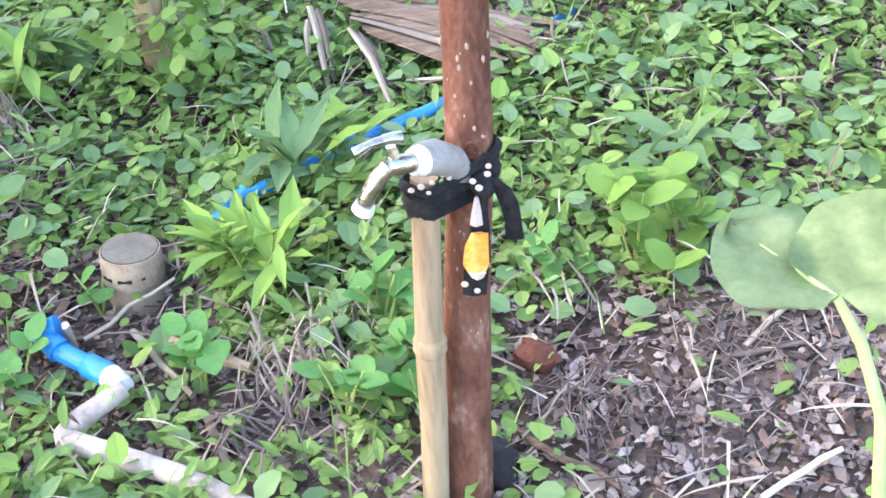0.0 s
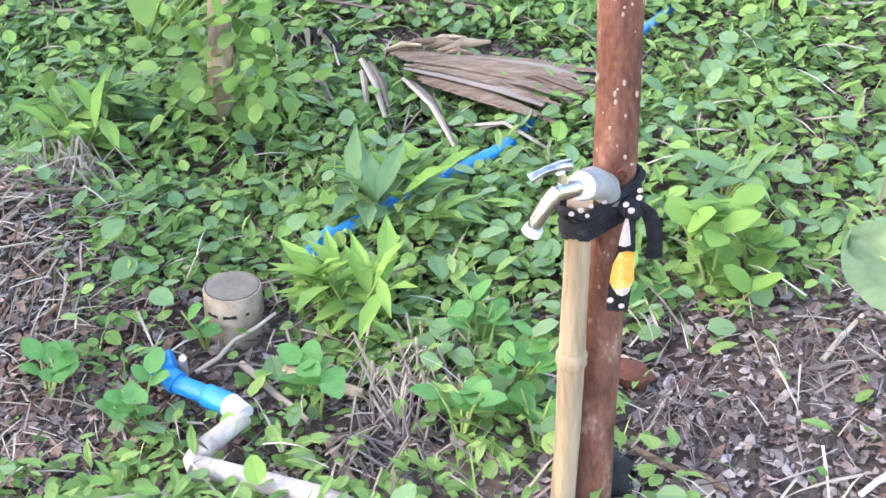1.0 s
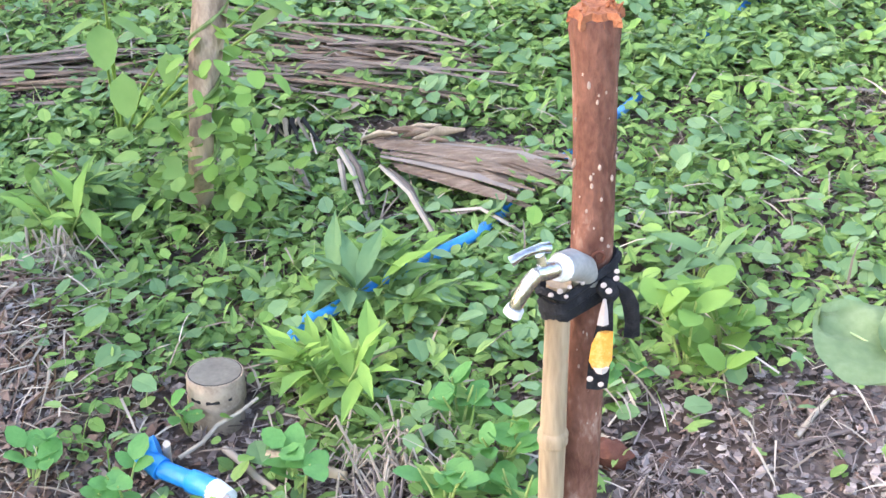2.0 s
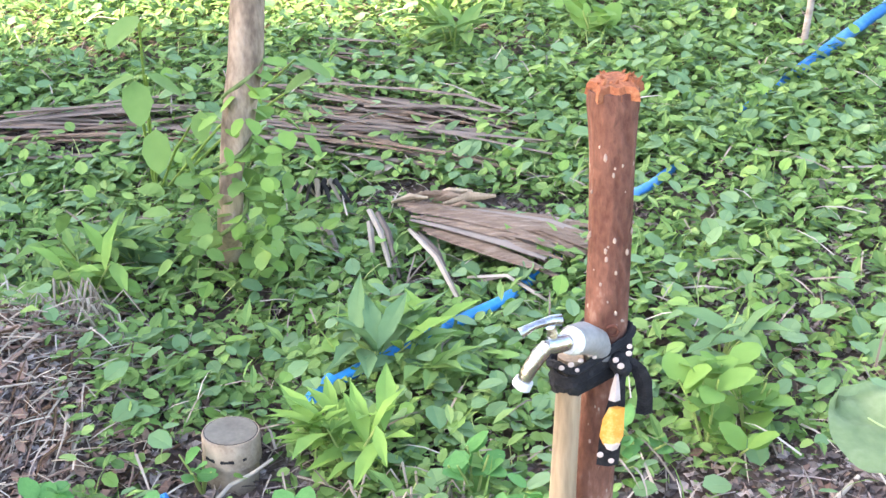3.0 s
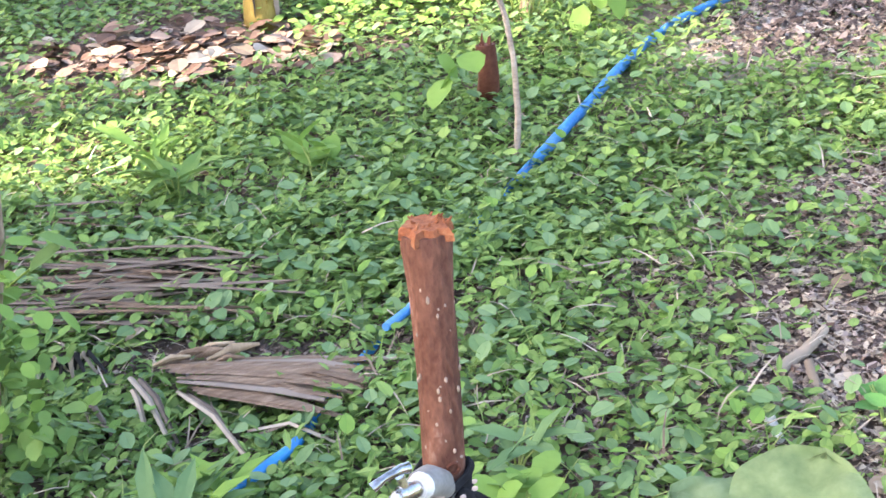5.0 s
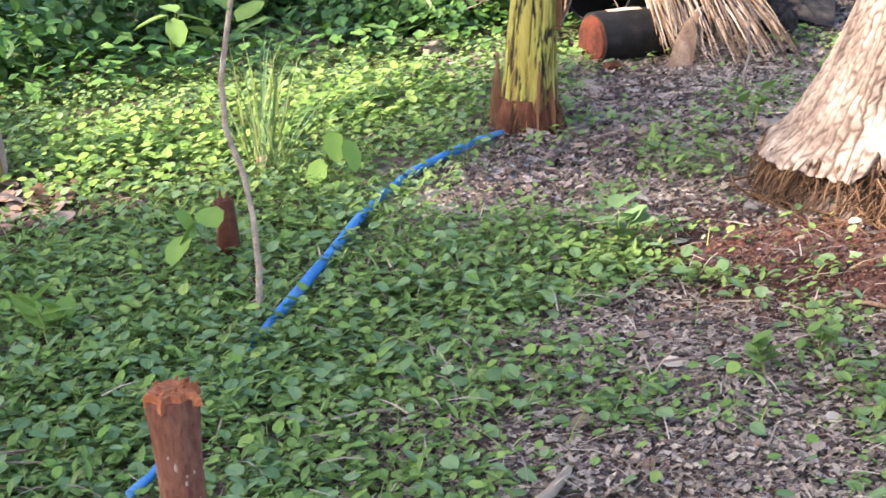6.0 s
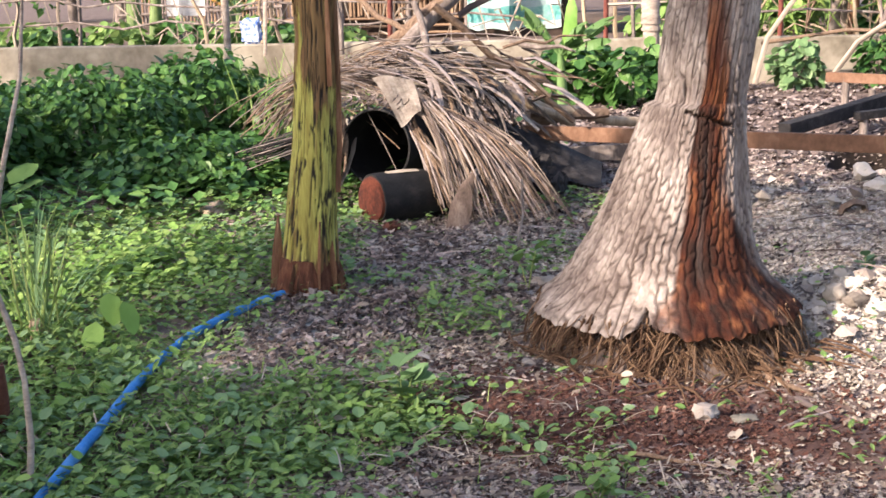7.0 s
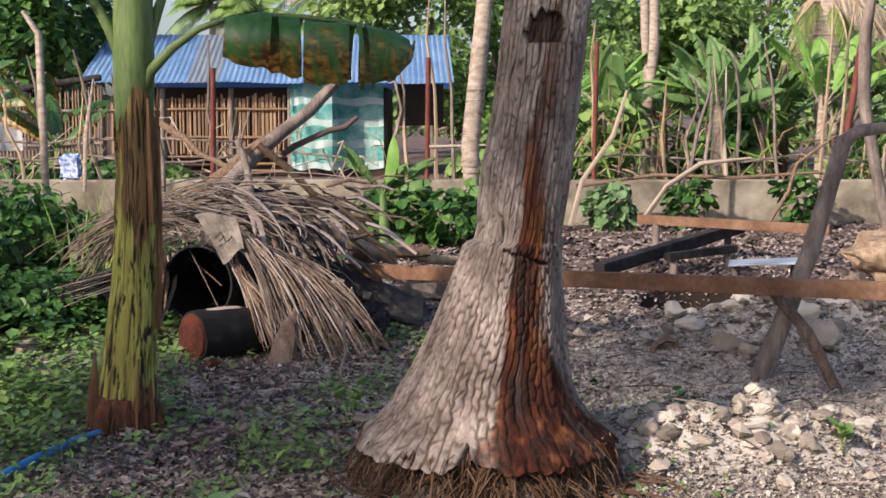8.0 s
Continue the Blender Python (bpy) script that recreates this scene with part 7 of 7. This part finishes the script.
for i, (pts, rad, mat, lab) in enumerate((
        ([(4.147, 9.486, 0.472), (4.142, 9.488, 0.999), (4.136, 9.490, 1.499), (4.163, 9.588, 2.001), (4.103, 9.722, 2.171)], 0.04, TRUNK_PALE, "slender pale trunk before the wall"), ([(5.206, 11.091, 0.726), (5.226, 11.081, 1.225), (5.294, 11.049, 1.720)], 0.025, TRUNK_PALE, "thin pale pole before the wall"),
        ([(5.723, 10.605, 0.728), (5.720, 10.607, 1.027), (5.689, 10.624, 1.225)], 0.03, GREY_WOOD, "grey stub before the wall"), ([(8.877, 7.860, 0.434), (9.035, 7.679, 0.784), (9.297, 7.522, 0.979), (9.644, 7.242, 1.029)], 0.03, PALE_DRY, "curved pale branch leaning on the wall"),
        ([(8.329, 8.152, 0.445), (8.466, 8.155, 0.833), (8.722, 8.031, 1.226), (8.801, 7.944, 1.619)], 0.03, PALE_DRY, "pale branch beside the palm"), ([(9.376, 7.741, 0.720), (9.510, 7.735, 1.273), (9.661, 7.707, 1.676)], 0.025, DRY, "dark thin branch at the wall"),
        ([(9.175, 6.700, 0.513), (9.346, 6.635, 0.767), (9.464, 6.642, 0.998), (9.723, 6.442, 1.233)], 0.022, SPATHE, "brown crooked branch at the wall"), ([(8.848, 5.400, 0.586), (8.799, 5.478, 1.001), (8.749, 5.557, 1.499), (8.746, 5.562, 1.993), (8.777, 5.513, 2.399)], 0.06, GREY_WOOD, "dark crooked tree trunk"),
        ([(8.718, 8.469, 0.764), (9.196, 7.951, 0.869), (9.637, 7.415, 0.850), (10.063, 6.831, 0.907)], 0.022, SPATHE, "long brown branch lying on the wall"), ([(7.549, 9.137, 1.125), (7.928, 8.812, 1.140)], 0.02, PALE_DRY, "pale rail by the palm"))):
    t = thing("dry_branch", on_ground(pts[0]), lab, "branch")
    part("shaft", tube(pts, [rad * 0.75] * (len(pts) - 1) + [rad * 0.4], 9, wobble=0.35), mat, t)

# ---- hut ----
H = 22.0
hut = thing("bamboo_hut", yard(-4, H, 0.4), "bamboo-walled hut with a blue corrugated tin roof", "hut")
eave, ridge = 1.93, 2.82
SHEET_MATS = [TIN, TIN, TIN_GREY, TIN, TIN, TIN, TIN]
edges = [-5.75, -4.95, -4.1, -3.55, -2.7, -1.9, -1.0, 0.15]
for k in range(7):
    bm = bmesh.new()
    rows = []
    for v in np.linspace(0, 1, 5):
        row = []
        for j in range(41):
            s = edges[k] + (edges[k + 1] + 0.04 - edges[k]) * j / 40
            row.append(bm.verts.new(yard(s - 0.1 * v, H - 0.4 + 2.4 * v, eave + (ridge - eave) * v + 0.008 * math.sin(s * 2 * math.pi / 0.09) + 0.004 * k % 0.008 + 0.03 * noise.noise(Vector((s, v * 2, 0))))))
        rows.append(row)
    for a, b in zip(rows, rows[1:]):
        for j in range(40):
            bm.faces.new((a[j], a[j + 1], b[j + 1], b[j]))
    bmesh.ops.solidify(bm, geom=bm.faces[:], thickness=0.012)
    part("roof_sheet", bm, SHEET_MATS[k], hut, "blue corrugated sheet" if SHEET_MATS[k] is TIN else "greyer corrugated sheet", smooth=False)
back_roof = bmesh.new()
bv = [back_roof.verts.new(p) for p in (yard(-5.8, H + 2.0, ridge), yard(0.15, H + 2.0, ridge), yard(0.15, H + 4.2, eave), yard(-5.8, H + 4.2, eave))]
back_roof.faces.new(bv)
bmesh.ops.solidify(back_roof, geom=back_roof.faces[:], thickness=0.03)
part("back_roof", back_roof, TIN, hut, smooth=False)
# added dark block, coloured as the shade inside the hut; the gable shares it
part("dark_interior", beam_between(yard(-5.3, H + 1.6, 1.1), yard(-0.9, H + 1.6, 1.1), 2.4, 1.55), DARK_IN, hut, "dark block standing for shade behind the slats", smooth=False)
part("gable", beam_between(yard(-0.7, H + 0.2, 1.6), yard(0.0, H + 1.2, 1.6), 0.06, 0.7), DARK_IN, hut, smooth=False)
s = -5.45
i = 0
while s < -2.5:
    w = rf.uniform(0.03, 0.05)
    part("wall_slat", beam_between(yard(s, H + rf.uniform(0, 0.02), 0.78 + rf.uniform(-0.03, 0.03)), yard(s + rf.uniform(-0.01, 0.01), H, 1.74 + rf.uniform(-0.06, 0.04)), w, 0.02, 0.0), SLAT, hut, smooth=False)
    s += w + rf.uniform(0.012, 0.03)
for z in (0.5, 0.62, 0.74, 1.05, 1.5):
    part("wall_rail", tube(bent(yard(-5.5, H - 0.03, z), yard(-2.45, H - 0.03, z + 0.02), 6, wave=0.01, seed=int(z * 50)), 0.024, 7), SLAT, hut)
for s in (-5.5, -4.5, -3.4, -2.45):
    part("corner_post", tube([yard(s, H - 0.05, 0.3), yard(s, H - 0.05, 1.85)], 0.045, 8), GREY_WOOD, hut)
# striped tarpaulin over the hut's rounded end
for k in range(12):
    bm = bmesh.new()
    z0 = 0.55 + k * 0.115
    rows = []
    for j in range(25):
        a = -0.1 + 2.0 * j / 24
        o = 0.012 * math.sin(j * 1.7 + k) + 0.012 * math.sin(j * 0.9 + 2 * k)
        s, d = -2.44 + 0.95 * (1 - math.cos(a)) * 0.78 + 0.5 * j / 24, H - 0.12 + 0.5 * math.sin(a) ** 2 * (j > 14) + o
        rows.append((bm.verts.new(yard(s, d, z0 + 0.02 * math.sin(j * 0.8 + k))), bm.verts.new(yard(s, d - 0.01, z0 + 0.118 + 0.02 * math.sin(j * 0.8 + k + 1)))))
    for a, b in zip(rows, rows[1:]):
        bm.faces.new((a[0], b[0], b[1], a[1]))
    bmesh.ops.solidify(bm, geom=bm.faces[:], thickness=0.01)
    part("tarpaulin_band", bm, TEAL if k % 3 else PALE_TEAL, hut, "teal tarpaulin band" if k % 3 else "pale tarpaulin band", smooth=False)
annex = thing("bamboo_screen", yard(-6.8, 20.5), "old woven bamboo screen beside the hut", "screen")
for i in range(46):
    s = -7.6 + i * 0.055
    z = 1.55 + 0.35 * i / 46
    part("slat", beam_between(yard(s, 20.5, 0.75), yard(s + rf.uniform(-0.02, 0.02), 20.5, z + rf.uniform(-0.04, 0.04)), 0.042, 0.02, 0.0), SLAT if i % 3 else GREY_WOOD, annex, smooth=False)
for z in (0.9, 1.4):
    part("rail", tube([yard(-7.7, 20.45, z), yard(-5.1, 20.45, z + 0.1)], 0.025, 7), GREY_WOOD, annex)
part("ridge_pole", tube([yard(-7.7, 20.4, 1.62), yard(-5.1, 20.4, 1.98)], 0.05, 8), CHAR_AND_SHADE, annex)
sack = thing("woven_sack", yard(-3.5, 12.95, 0.8), "blue and white woven sack on the wall", "sack")
b = box((0.2, 0.1, 0.24), None, 0.03)
bmesh.ops.subdivide_edges(b, edges=b.edges[:], cuts=3, use_grid_fill=True)
for v in b.verts:
    v.co *= 1 + 0.25 * noise.noise(v.co * 12)
b.transform(Matrix.Translation(yard(-3.47, 12.7, 0.92)) @ Matrix.Rotation(-0.7, 4, "Z"))
part("bag", b, SACK, sack)
sheet = thing("white_sheet", yard(-5.6, 17, 1.2), "pale sheet hanging by the fence", "sheet")
b = bmesh.new()
rows = [[b.verts.new(yard(-5.75 + 0.5 * u, 17 + 0.03 * math.sin(9 * u), 1.33 - 0.36 * v)) for u in np.linspace(0, 1, 12)] for v in np.linspace(0, 1, 4)]
for p, q in zip(rows, rows[1:]):
    for j in range(11):
        b.faces.new((p[j], p[j + 1], q[j + 1], q[j]))
bmesh.ops.solidify(b, geom=b.faces[:], thickness=0.006)
part("cloth", b, WHITE_PLASTIC, sheet)
part("hanger", tube([yard(-5.8, 17, 0.4), yard(-5.8, 17, 1.36), yard(-5.2, 17, 1.34), yard(-5.2, 17, 0.4)], 0.012, 6), GREY_WOOD, sheet)

# ---- plants before the wall ----
FRESH = material("fresh_leaf", [(0.13, 0.3, 0.05), (0.22, 0.42, 0.09), (0.32, 0.5, 0.14)], 6, 0.45, 0.1, through_light=0.35)
CLUMP_LEAF = material("clump_leaf", [(0.07, 0.15, 0.045), (0.15, 0.27, 0.085), (0.27, 0.4, 0.15)], 3, 0.5, 0.15, island=0.5, through_light=0.3)
young = banana_clump_plant(yard(-0.4, 9.6), 0.95, "young banana plant with fresh green leaves", 3, 6, leaf=0.5, half=0.09, stem=CLUMP_LEAF, mat=CLUMP_LEAF)
part("leaf", strip([yard(-0.4, 9.6, 0.78), yard(-0.38, 9.58, 0.9), yard(-0.35, 9.56, 1.03), yard(-0.34, 9.55, 1.16), yard(-0.34, 9.56, 1.26)], [0.02, 0.075, 0.1, 0.08, 0.01], 0.012, AHEAD + SIDE * 0.3), FRESH, young, "upright fresh light green leaf")


def shrub(at, clumps, n, size, mat, label, seed, shape=(OVAL, OVAL_F), stems=5):
    at = on_ground(at)
    t = thing("shrub", at, label, "shrub")
    r = random.Random(seed)
    world_clumps = [((at.x + c[0], at.y + c[1], at.z + c[2]), rad) for c, rad in clumps]
    for i in range(stems):
        c = Vector(world_clumps[i % len(world_clumps)][0]) + Vector((r.uniform(-0.08, 0.08), r.uniform(-0.08, 0.08), 0))
        part("stem", tube([at, at.lerp(c, 0.5) + Vector((0.03, 0, 0.02)), c], [0.014, 0.01, 0.005], 6), GREY_WOOD, t)
    foliage("foliage", world_clumps, n, size, mat, t, seed, shape)
    return t


for i, (p, c, n, sz, mat, lab) in enumerate((
        (yard(0.15, 10.6), [((0, 0, 0.25), (0.35, 0.3, 0.25)), ((0.25, -0.2, 0.2), (0.25, 0.25, 0.2))], 420, (0.08, 0.15), LEAF_DARK, "dark green bush before the wall"), (yard(-0.35, 10.9), [((0, 0, 0.25), (0.35, 0.3, 0.28))], 300, (0.08, 0.15), LEAF_DARK, "dark green bush beside the young banana"),
        (yard(1.5, 12.0), [((0, 0, 0.22), (0.22, 0.2, 0.22))], 220, (0.07, 0.13), LEAF_BLUE, "small leafy plant against the wall"), (yard(2.2, 12.1), [((0, 0, 0.25), (0.2, 0.2, 0.25))], 180, (0.07, 0.12), LEAF_DARK, "small dark plant against the wall"),
        (yard(3.2, 12.1), [((0, 0, 0.3), (0.2, 0.2, 0.3))], 180, (0.07, 0.12), LEAF_DARK, "vine hanging at the wall"),
        ((2.35, 7.4, 0), [((0, 0, 0.32), (0.45, 0.4, 0.32)), ((0.4, 0.25, 0.28), (0.35, 0.35, 0.26)), ((-0.35, 0.1, 0.3), (0.35, 0.3, 0.28))], 3400, (0.03, 0.07), LEAF_DARK, "dense dark green vine-covered bush"),
        ((3.35, 8.1, 0), [((0, 0, 0.32), (0.4, 0.35, 0.32)), ((0.35, -0.25, 0.22), (0.3, 0.3, 0.22))], 2000, (0.035, 0.08), LEAF_DARK, "dense dark green bush"),
        ((1.35, 7.0, 0), [((0, 0, 0.28), (0.45, 0.4, 0.28)), ((0.4, 0.2, 0.25), (0.3, 0.3, 0.25))], 2800, (0.03, 0.07), LEAF_DARK, "dense bush overgrown with creepers"),
        ((2.6, 6.6, 0), [((0, 0, 0.15), (0.5, 0.35, 0.15))], 1500, (0.03, 0.07), LEAF_DARK, "low dark green leafy undergrowth"), ((0.5, 6.6, 0), [((0, 0, 0.2), (0.6, 0.4, 0.2))], 800, (0.05, 0.1), LEAF_DARK, "low creeping undergrowth of small leaves"),
        ((3.0, 6.9, 0), [((0, 0, 0.12), (0.35, 0.3, 0.12)), ((-0.2, -0.5, 0.1), (0.35, 0.3, 0.1))], 1000, (0.03, 0.07), LEAF_DARK, "leafy weeds beside the thatch"),
        ((4.0, 9.8, 0), [((0, 0, 0.2), (0.5, 0.4, 0.22))], 500, (0.07, 0.13), LEAF_DARK, "weedy bush near the wall"))):
    shrub(p, c, n, sz, mat, lab, 300 + i)
tg = thing("grass_clump", on_ground(yard(-1.95, 8.6)), "tall green grass beside the thatch", "grass")
for i in range(110):
    a, h = rg.uniform(0, 6.28), rg.uniform(0.3, 0.6)
    p = on_ground(yard(-1.95 + rg.gauss(0, 0.22), 8.4 + rg.gauss(0, 0.2)))
    q = p + Vector((math.cos(a) * h * 0.4, math.sin(a) * h * 0.4, h))
    part("blade", strip([p, p.lerp(q, 0.5) + Vector((0, 0, 0.06)), q], [0.012, 0.012, 0.002], 0.0015, Vector((math.cos(a), math.sin(a), 0.2))), LEAF if i % 3 else GRASS, tg)

# ---- beyond the wall ----
for i in range(20):
    s, a = 1.2 + i * 0.32 + rf.uniform(-0.2, 0.2), 14.6 + rf.uniform(-0.4, 2.6)
    banana_clump_plant(yard(s, a), rf.uniform(1.7, 2.5), "green banana plant in a clump behind the wall", 40 + i, 9, mat=(FRESH, CLUMP_LEAF, CLUMP_LEAF)[i % 3], stem=(TRUNK_PALE, DRY_SHEATH, TRUNK_PALE)[i % 3], leaf=1.2, half=0.13, low=0.45, group="bananas behind the wall")
for i, (s, a, h) in enumerate(((-5.3, 15.2, 2.0), (-6.0, 16.5, 2.4), (-4.6, 16.0, 1.7), (-4.0, 14.2, 1.3))):
    banana_clump_plant(yard(s, a), h, "banana plant beside the hut", 70 + i, 6, leaf=1.0, half=0.14)
for i, (pts, rad, lab) in enumerate((
        ([(7.318, 8.283, 0.394), (7.362, 8.377, 1.140), (7.463, 8.422, 1.656), (7.651, 8.522, 2.371), (7.994, 8.752, 3.849)], [0.05, 0.075, 0.07, 0.07, 0.065], "pale ringed coconut trunk behind the old palm"),
        ([(11.902, 10.477, 0.583), (11.915, 10.462, 1.436), (11.963, 10.408, 2.216), (12.105, 10.550, 4.039)], [0.06, 0.06, 0.06, 0.055], "slender pale palm trunk behind the wall"), ([(12.365, 10.708, 0.559), (12.312, 10.768, 1.438), (12.268, 10.818, 2.376), (12.243, 10.846, 4.091)], [0.05, 0.05, 0.055, 0.05], "slender pale palm trunk behind the wall"),
        ([(14.016, 9.377, 0.557), (13.982, 9.427, 1.573), (13.959, 9.460, 2.379), (13.943, 9.485, 4.231)], [0.16, 0.16, 0.15, 0.14], "thick palm trunk hung with dead fronds"))):
    t = thing("palm_tree", on_ground(pts[0]), lab, "palm tree")
    part("trunk", tube([on_ground(pts[0], -0.1)] + list(pts), [rad[0] * 1.2] + rad, 14, wobble=0.06), TRUNK_PALE, t)
    for j in range(26):
        k = 1 + j % (len(pts) - 1)
        c = Vector(pts[k - 1]).lerp(Vector(pts[k]), rf.random())
        part("ring_scar", tube([c + Vector((0, 0, -0.012)), c + Vector((0, 0, 0.012))], rad[k] * 1.06, 14, wobble=0.08), GREY_WOOD if j % 2 else TRUNK_PALE, t)
    if i == 3:
        top_c = Vector((13.958, 9.462, 2.75))
        for j in range(15):
            a, el = rf.uniform(0, 6.28), rf.uniform(-0.3, 0.8)
            d = Vector((math.cos(a) * math.cos(el), math.sin(a) * math.cos(el), math.sin(el)))
            L = rf.uniform(0.8, 1.2)
            fp = [top_c + Vector((0, 0, rf.uniform(-0.05, 0.05))) + d * L * q - Vector((0, 0, 1.0 * L * q * q)) for q in np.linspace(0, 1, 7)]
            fr = part("frond", tube(fp, [0.025, 0.022, 0.018, 0.015, 0.012, 0.008, 0.004], 5), BAMBOO, t)
            lv = bmesh.new()
            for m in range(34):
                q = 0.12 + 0.87 * m / 34
                k = min(5, int(q * 6))
                p = fp[k].lerp(fp[k + 1], q * 6 - k)
                dd = (fp[k + 1] - fp[k]).normalized()
                for sg in (-1, 1):
                    w = dd.cross(Vector((0, 0, 1))).normalized() * sg
                    e = p + (w * 0.4 + dd * 0.5 + Vector((0, 0, -0.8))).normalized() * 0.42 * math.sin(math.pi * min(0.97, q * 0.8 + 0.15))
                    c = dd * 0.006
                    lv.faces.new([lv.verts.new(x) for x in (p - c, p + c, p.lerp(e, 0.6) + c, e, p.lerp(e, 0.6) - c)])
            part("frond_blade", lv, (PALE_DRY, BAMBOO, GRASS)[j % 3], fr, "yellowing drooping leaflets", smooth=False)
for i, (s, a, h, w, n, mat, lf) in enumerate((
        (-8.0, 24, 4.6, 2.2, 2600, LEAF_DARK, (0.25, 0.45)), (-10.5, 28, 5.5, 2.8, 2600, LEAF_DARK, (0.28, 0.5)), (-8.6, 31, 3.6, 1.6, 1600, LEAF_DARK, (0.25, 0.45)), (-0.2, 29, 4.6, 2.0, 3600, LEAF, (0.22, 0.4)), (1.2, 32, 5.6, 2.6, 3200, LEAF, (0.25, 0.4)), (-1.4, 36, 3.2, 1.4, 1500, LEAF, (0.25, 0.4)),
        (3.8, 27, 3.9, 1.9, 3600, LEAF, (0.22, 0.4)), (6.2, 26, 4.6, 2.0, 3600, LEAF, (0.22, 0.4)), (5.2, 33, 3.6, 2.0, 2000, LEAF, (0.25, 0.45)), (9.8, 27, 4.6, 2.2, 3400, LEAF, (0.22, 0.4)), (12.5, 30, 6, 3, 2400, LEAF_DARK, (0.28, 0.5)), (-14, 34, 6, 3.4, 2000, LEAF_DARK, (0.3, 0.5)),
        (-5.4, 40, 2.2, 1.5, 1400, LEAF, (0.25, 0.45)), (2.4, 23, 2.6, 1.3, 1600, LEAF, (0.16, 0.28)), (8.2, 21, 2.6, 1.4, 1600, LEAF, (0.16, 0.28)))):
    broadleaf_tree(yard(s, a), h, w, ("dense dark green tree beyond the yard", "sunlit leafy green tree beyond the yard")[mat is LEAF], 500 + i, int(n * 1.7), (lf[0] * 0.62, lf[1] * 0.62), TREE_LEAF if mat is LEAF else LEAF_DARK, 0.22)


def far_palm(at, height, label, seed, frond=1.7):
    r = random.Random(seed)
    at = Vector(at)
    t = thing("palm_tree", at, label, "palm tree")
    top = at + Vector((0.2, 0, height))
    part("trunk", tube(bent(at, top, 5, wave=0.04, seed=seed), [0.12, 0.1, 0.09, 0.08, 0.08, 0.07], 10), TRUNK_PALE, t)
    for i in range(15):
        a, el = r.uniform(0, 6.28), r.uniform(-0.5, 1.2)
        d = Vector((math.cos(a) * math.cos(el), math.sin(a) * math.cos(el), math.sin(el)))
        pts = [top + d * frond * s - Vector((0, 0, 0.7 * frond * s * s)) for s in np.linspace(0, 1, 7)]
        fr = part("frond", tube(pts, [0.03, 0.026, 0.022, 0.018, 0.014, 0.01, 0.004], 5), BANANA_GREEN, t)
        lv = bmesh.new()
        for j in range(30):
            s = 0.1 + 0.9 * j / 30
            k = min(5, int(s * 6))
            p = pts[k].lerp(pts[k + 1], s * 6 - k)
            dd = (pts[k + 1] - pts[k]).normalized()
            for sg in (-1, 1):
                w = dd.cross(Vector((0, 0, 1))).normalized() * sg
                e = p + (w * 0.7 + dd * 0.5 + Vector((0, 0, -0.5))).normalized() * (0.55 * math.sin(math.pi * min(0.97, s * 0.85 + 0.12)))
                u = dd * 0.022
                lv.faces.new([lv.verts.new(x) for x in (p - u, p + u, p.lerp(e, 0.6) + u, e, p.lerp(e, 0.6) - u)])
        part("frond_blade", lv, LEAF if i % 4 else PALE_DRY, fr, smooth=False)


for i, (s, a, h) in enumerate(((-6.2, 36, 3.9), (-4.6, 33, 3.5), (-2.6, 30, 3.8), (-3.4, 45, 4.3), (0.6, 24, 4.6), (9.0, 23, 4.4), (5.0, 40, 6))):
    far_palm(yard(s, a), h, "coconut palm in the distance", 800 + i)
for i in range(13):
    s, a = 0.6 + i * 0.55 + rf.uniform(-0.2, 0.2), 14.2 + rf.uniform(0, 3.5)
    shrub(yard(s, a), [((0, 0, 0.45), (0.5, 0.4, 0.45)), ((0.2, -0.2, 0.9), (0.4, 0.35, 0.4))], 520, (0.1, 0.2), (LEAF, LEAF_DARK, LEAF)[i % 3], "leafy green bush behind the fence", 900 + i, (LANCE, LANCE_F) if i % 2 else (OVAL, OVAL_F))
for i in range(7):
    s, a = -6.6 + i * 0.6 + rf.uniform(-0.2, 0.2), 13.6 + rf.uniform(0, 2.0)
    shrub(yard(s, a), [((0, 0, 0.3), (0.4, 0.35, 0.3))], 260, (0.08, 0.16), LEAF_DARK if i % 2 else LEAF, "low leafy bush by the hut fence", 940 + i)
tangle = thing("dry_vine_tangle", yard(3, 13.7), "tangle of straw-coloured dry vines along the fence", "vines")
for i in range(230):
    s = rf.uniform(0.7, 6.6) if i % 4 else rf.uniform(-6.5, -0.5)
    p = yard(s, 13.5 + rf.uniform(-0.2, 0.5), rf.uniform(0.55, 1.5))
    q = yard(s + rf.gauss(0, 0.35), 13.5 + rf.uniform(-0.2, 0.4), rf.uniform(0.45, 1.0))
    part("vine", tube([p, p.lerp(q, 0.5) + Vector((rf.gauss(0, 0.06), rf.gauss(0, 0.06), rf.uniform(0.02, 0.2))), q], [0.006, rf.uniform(0.006, 0.014), 0.004], 5), (PALE_DRY, BAMBOO, SPATHE, GRASS)[i % 4], tangle)
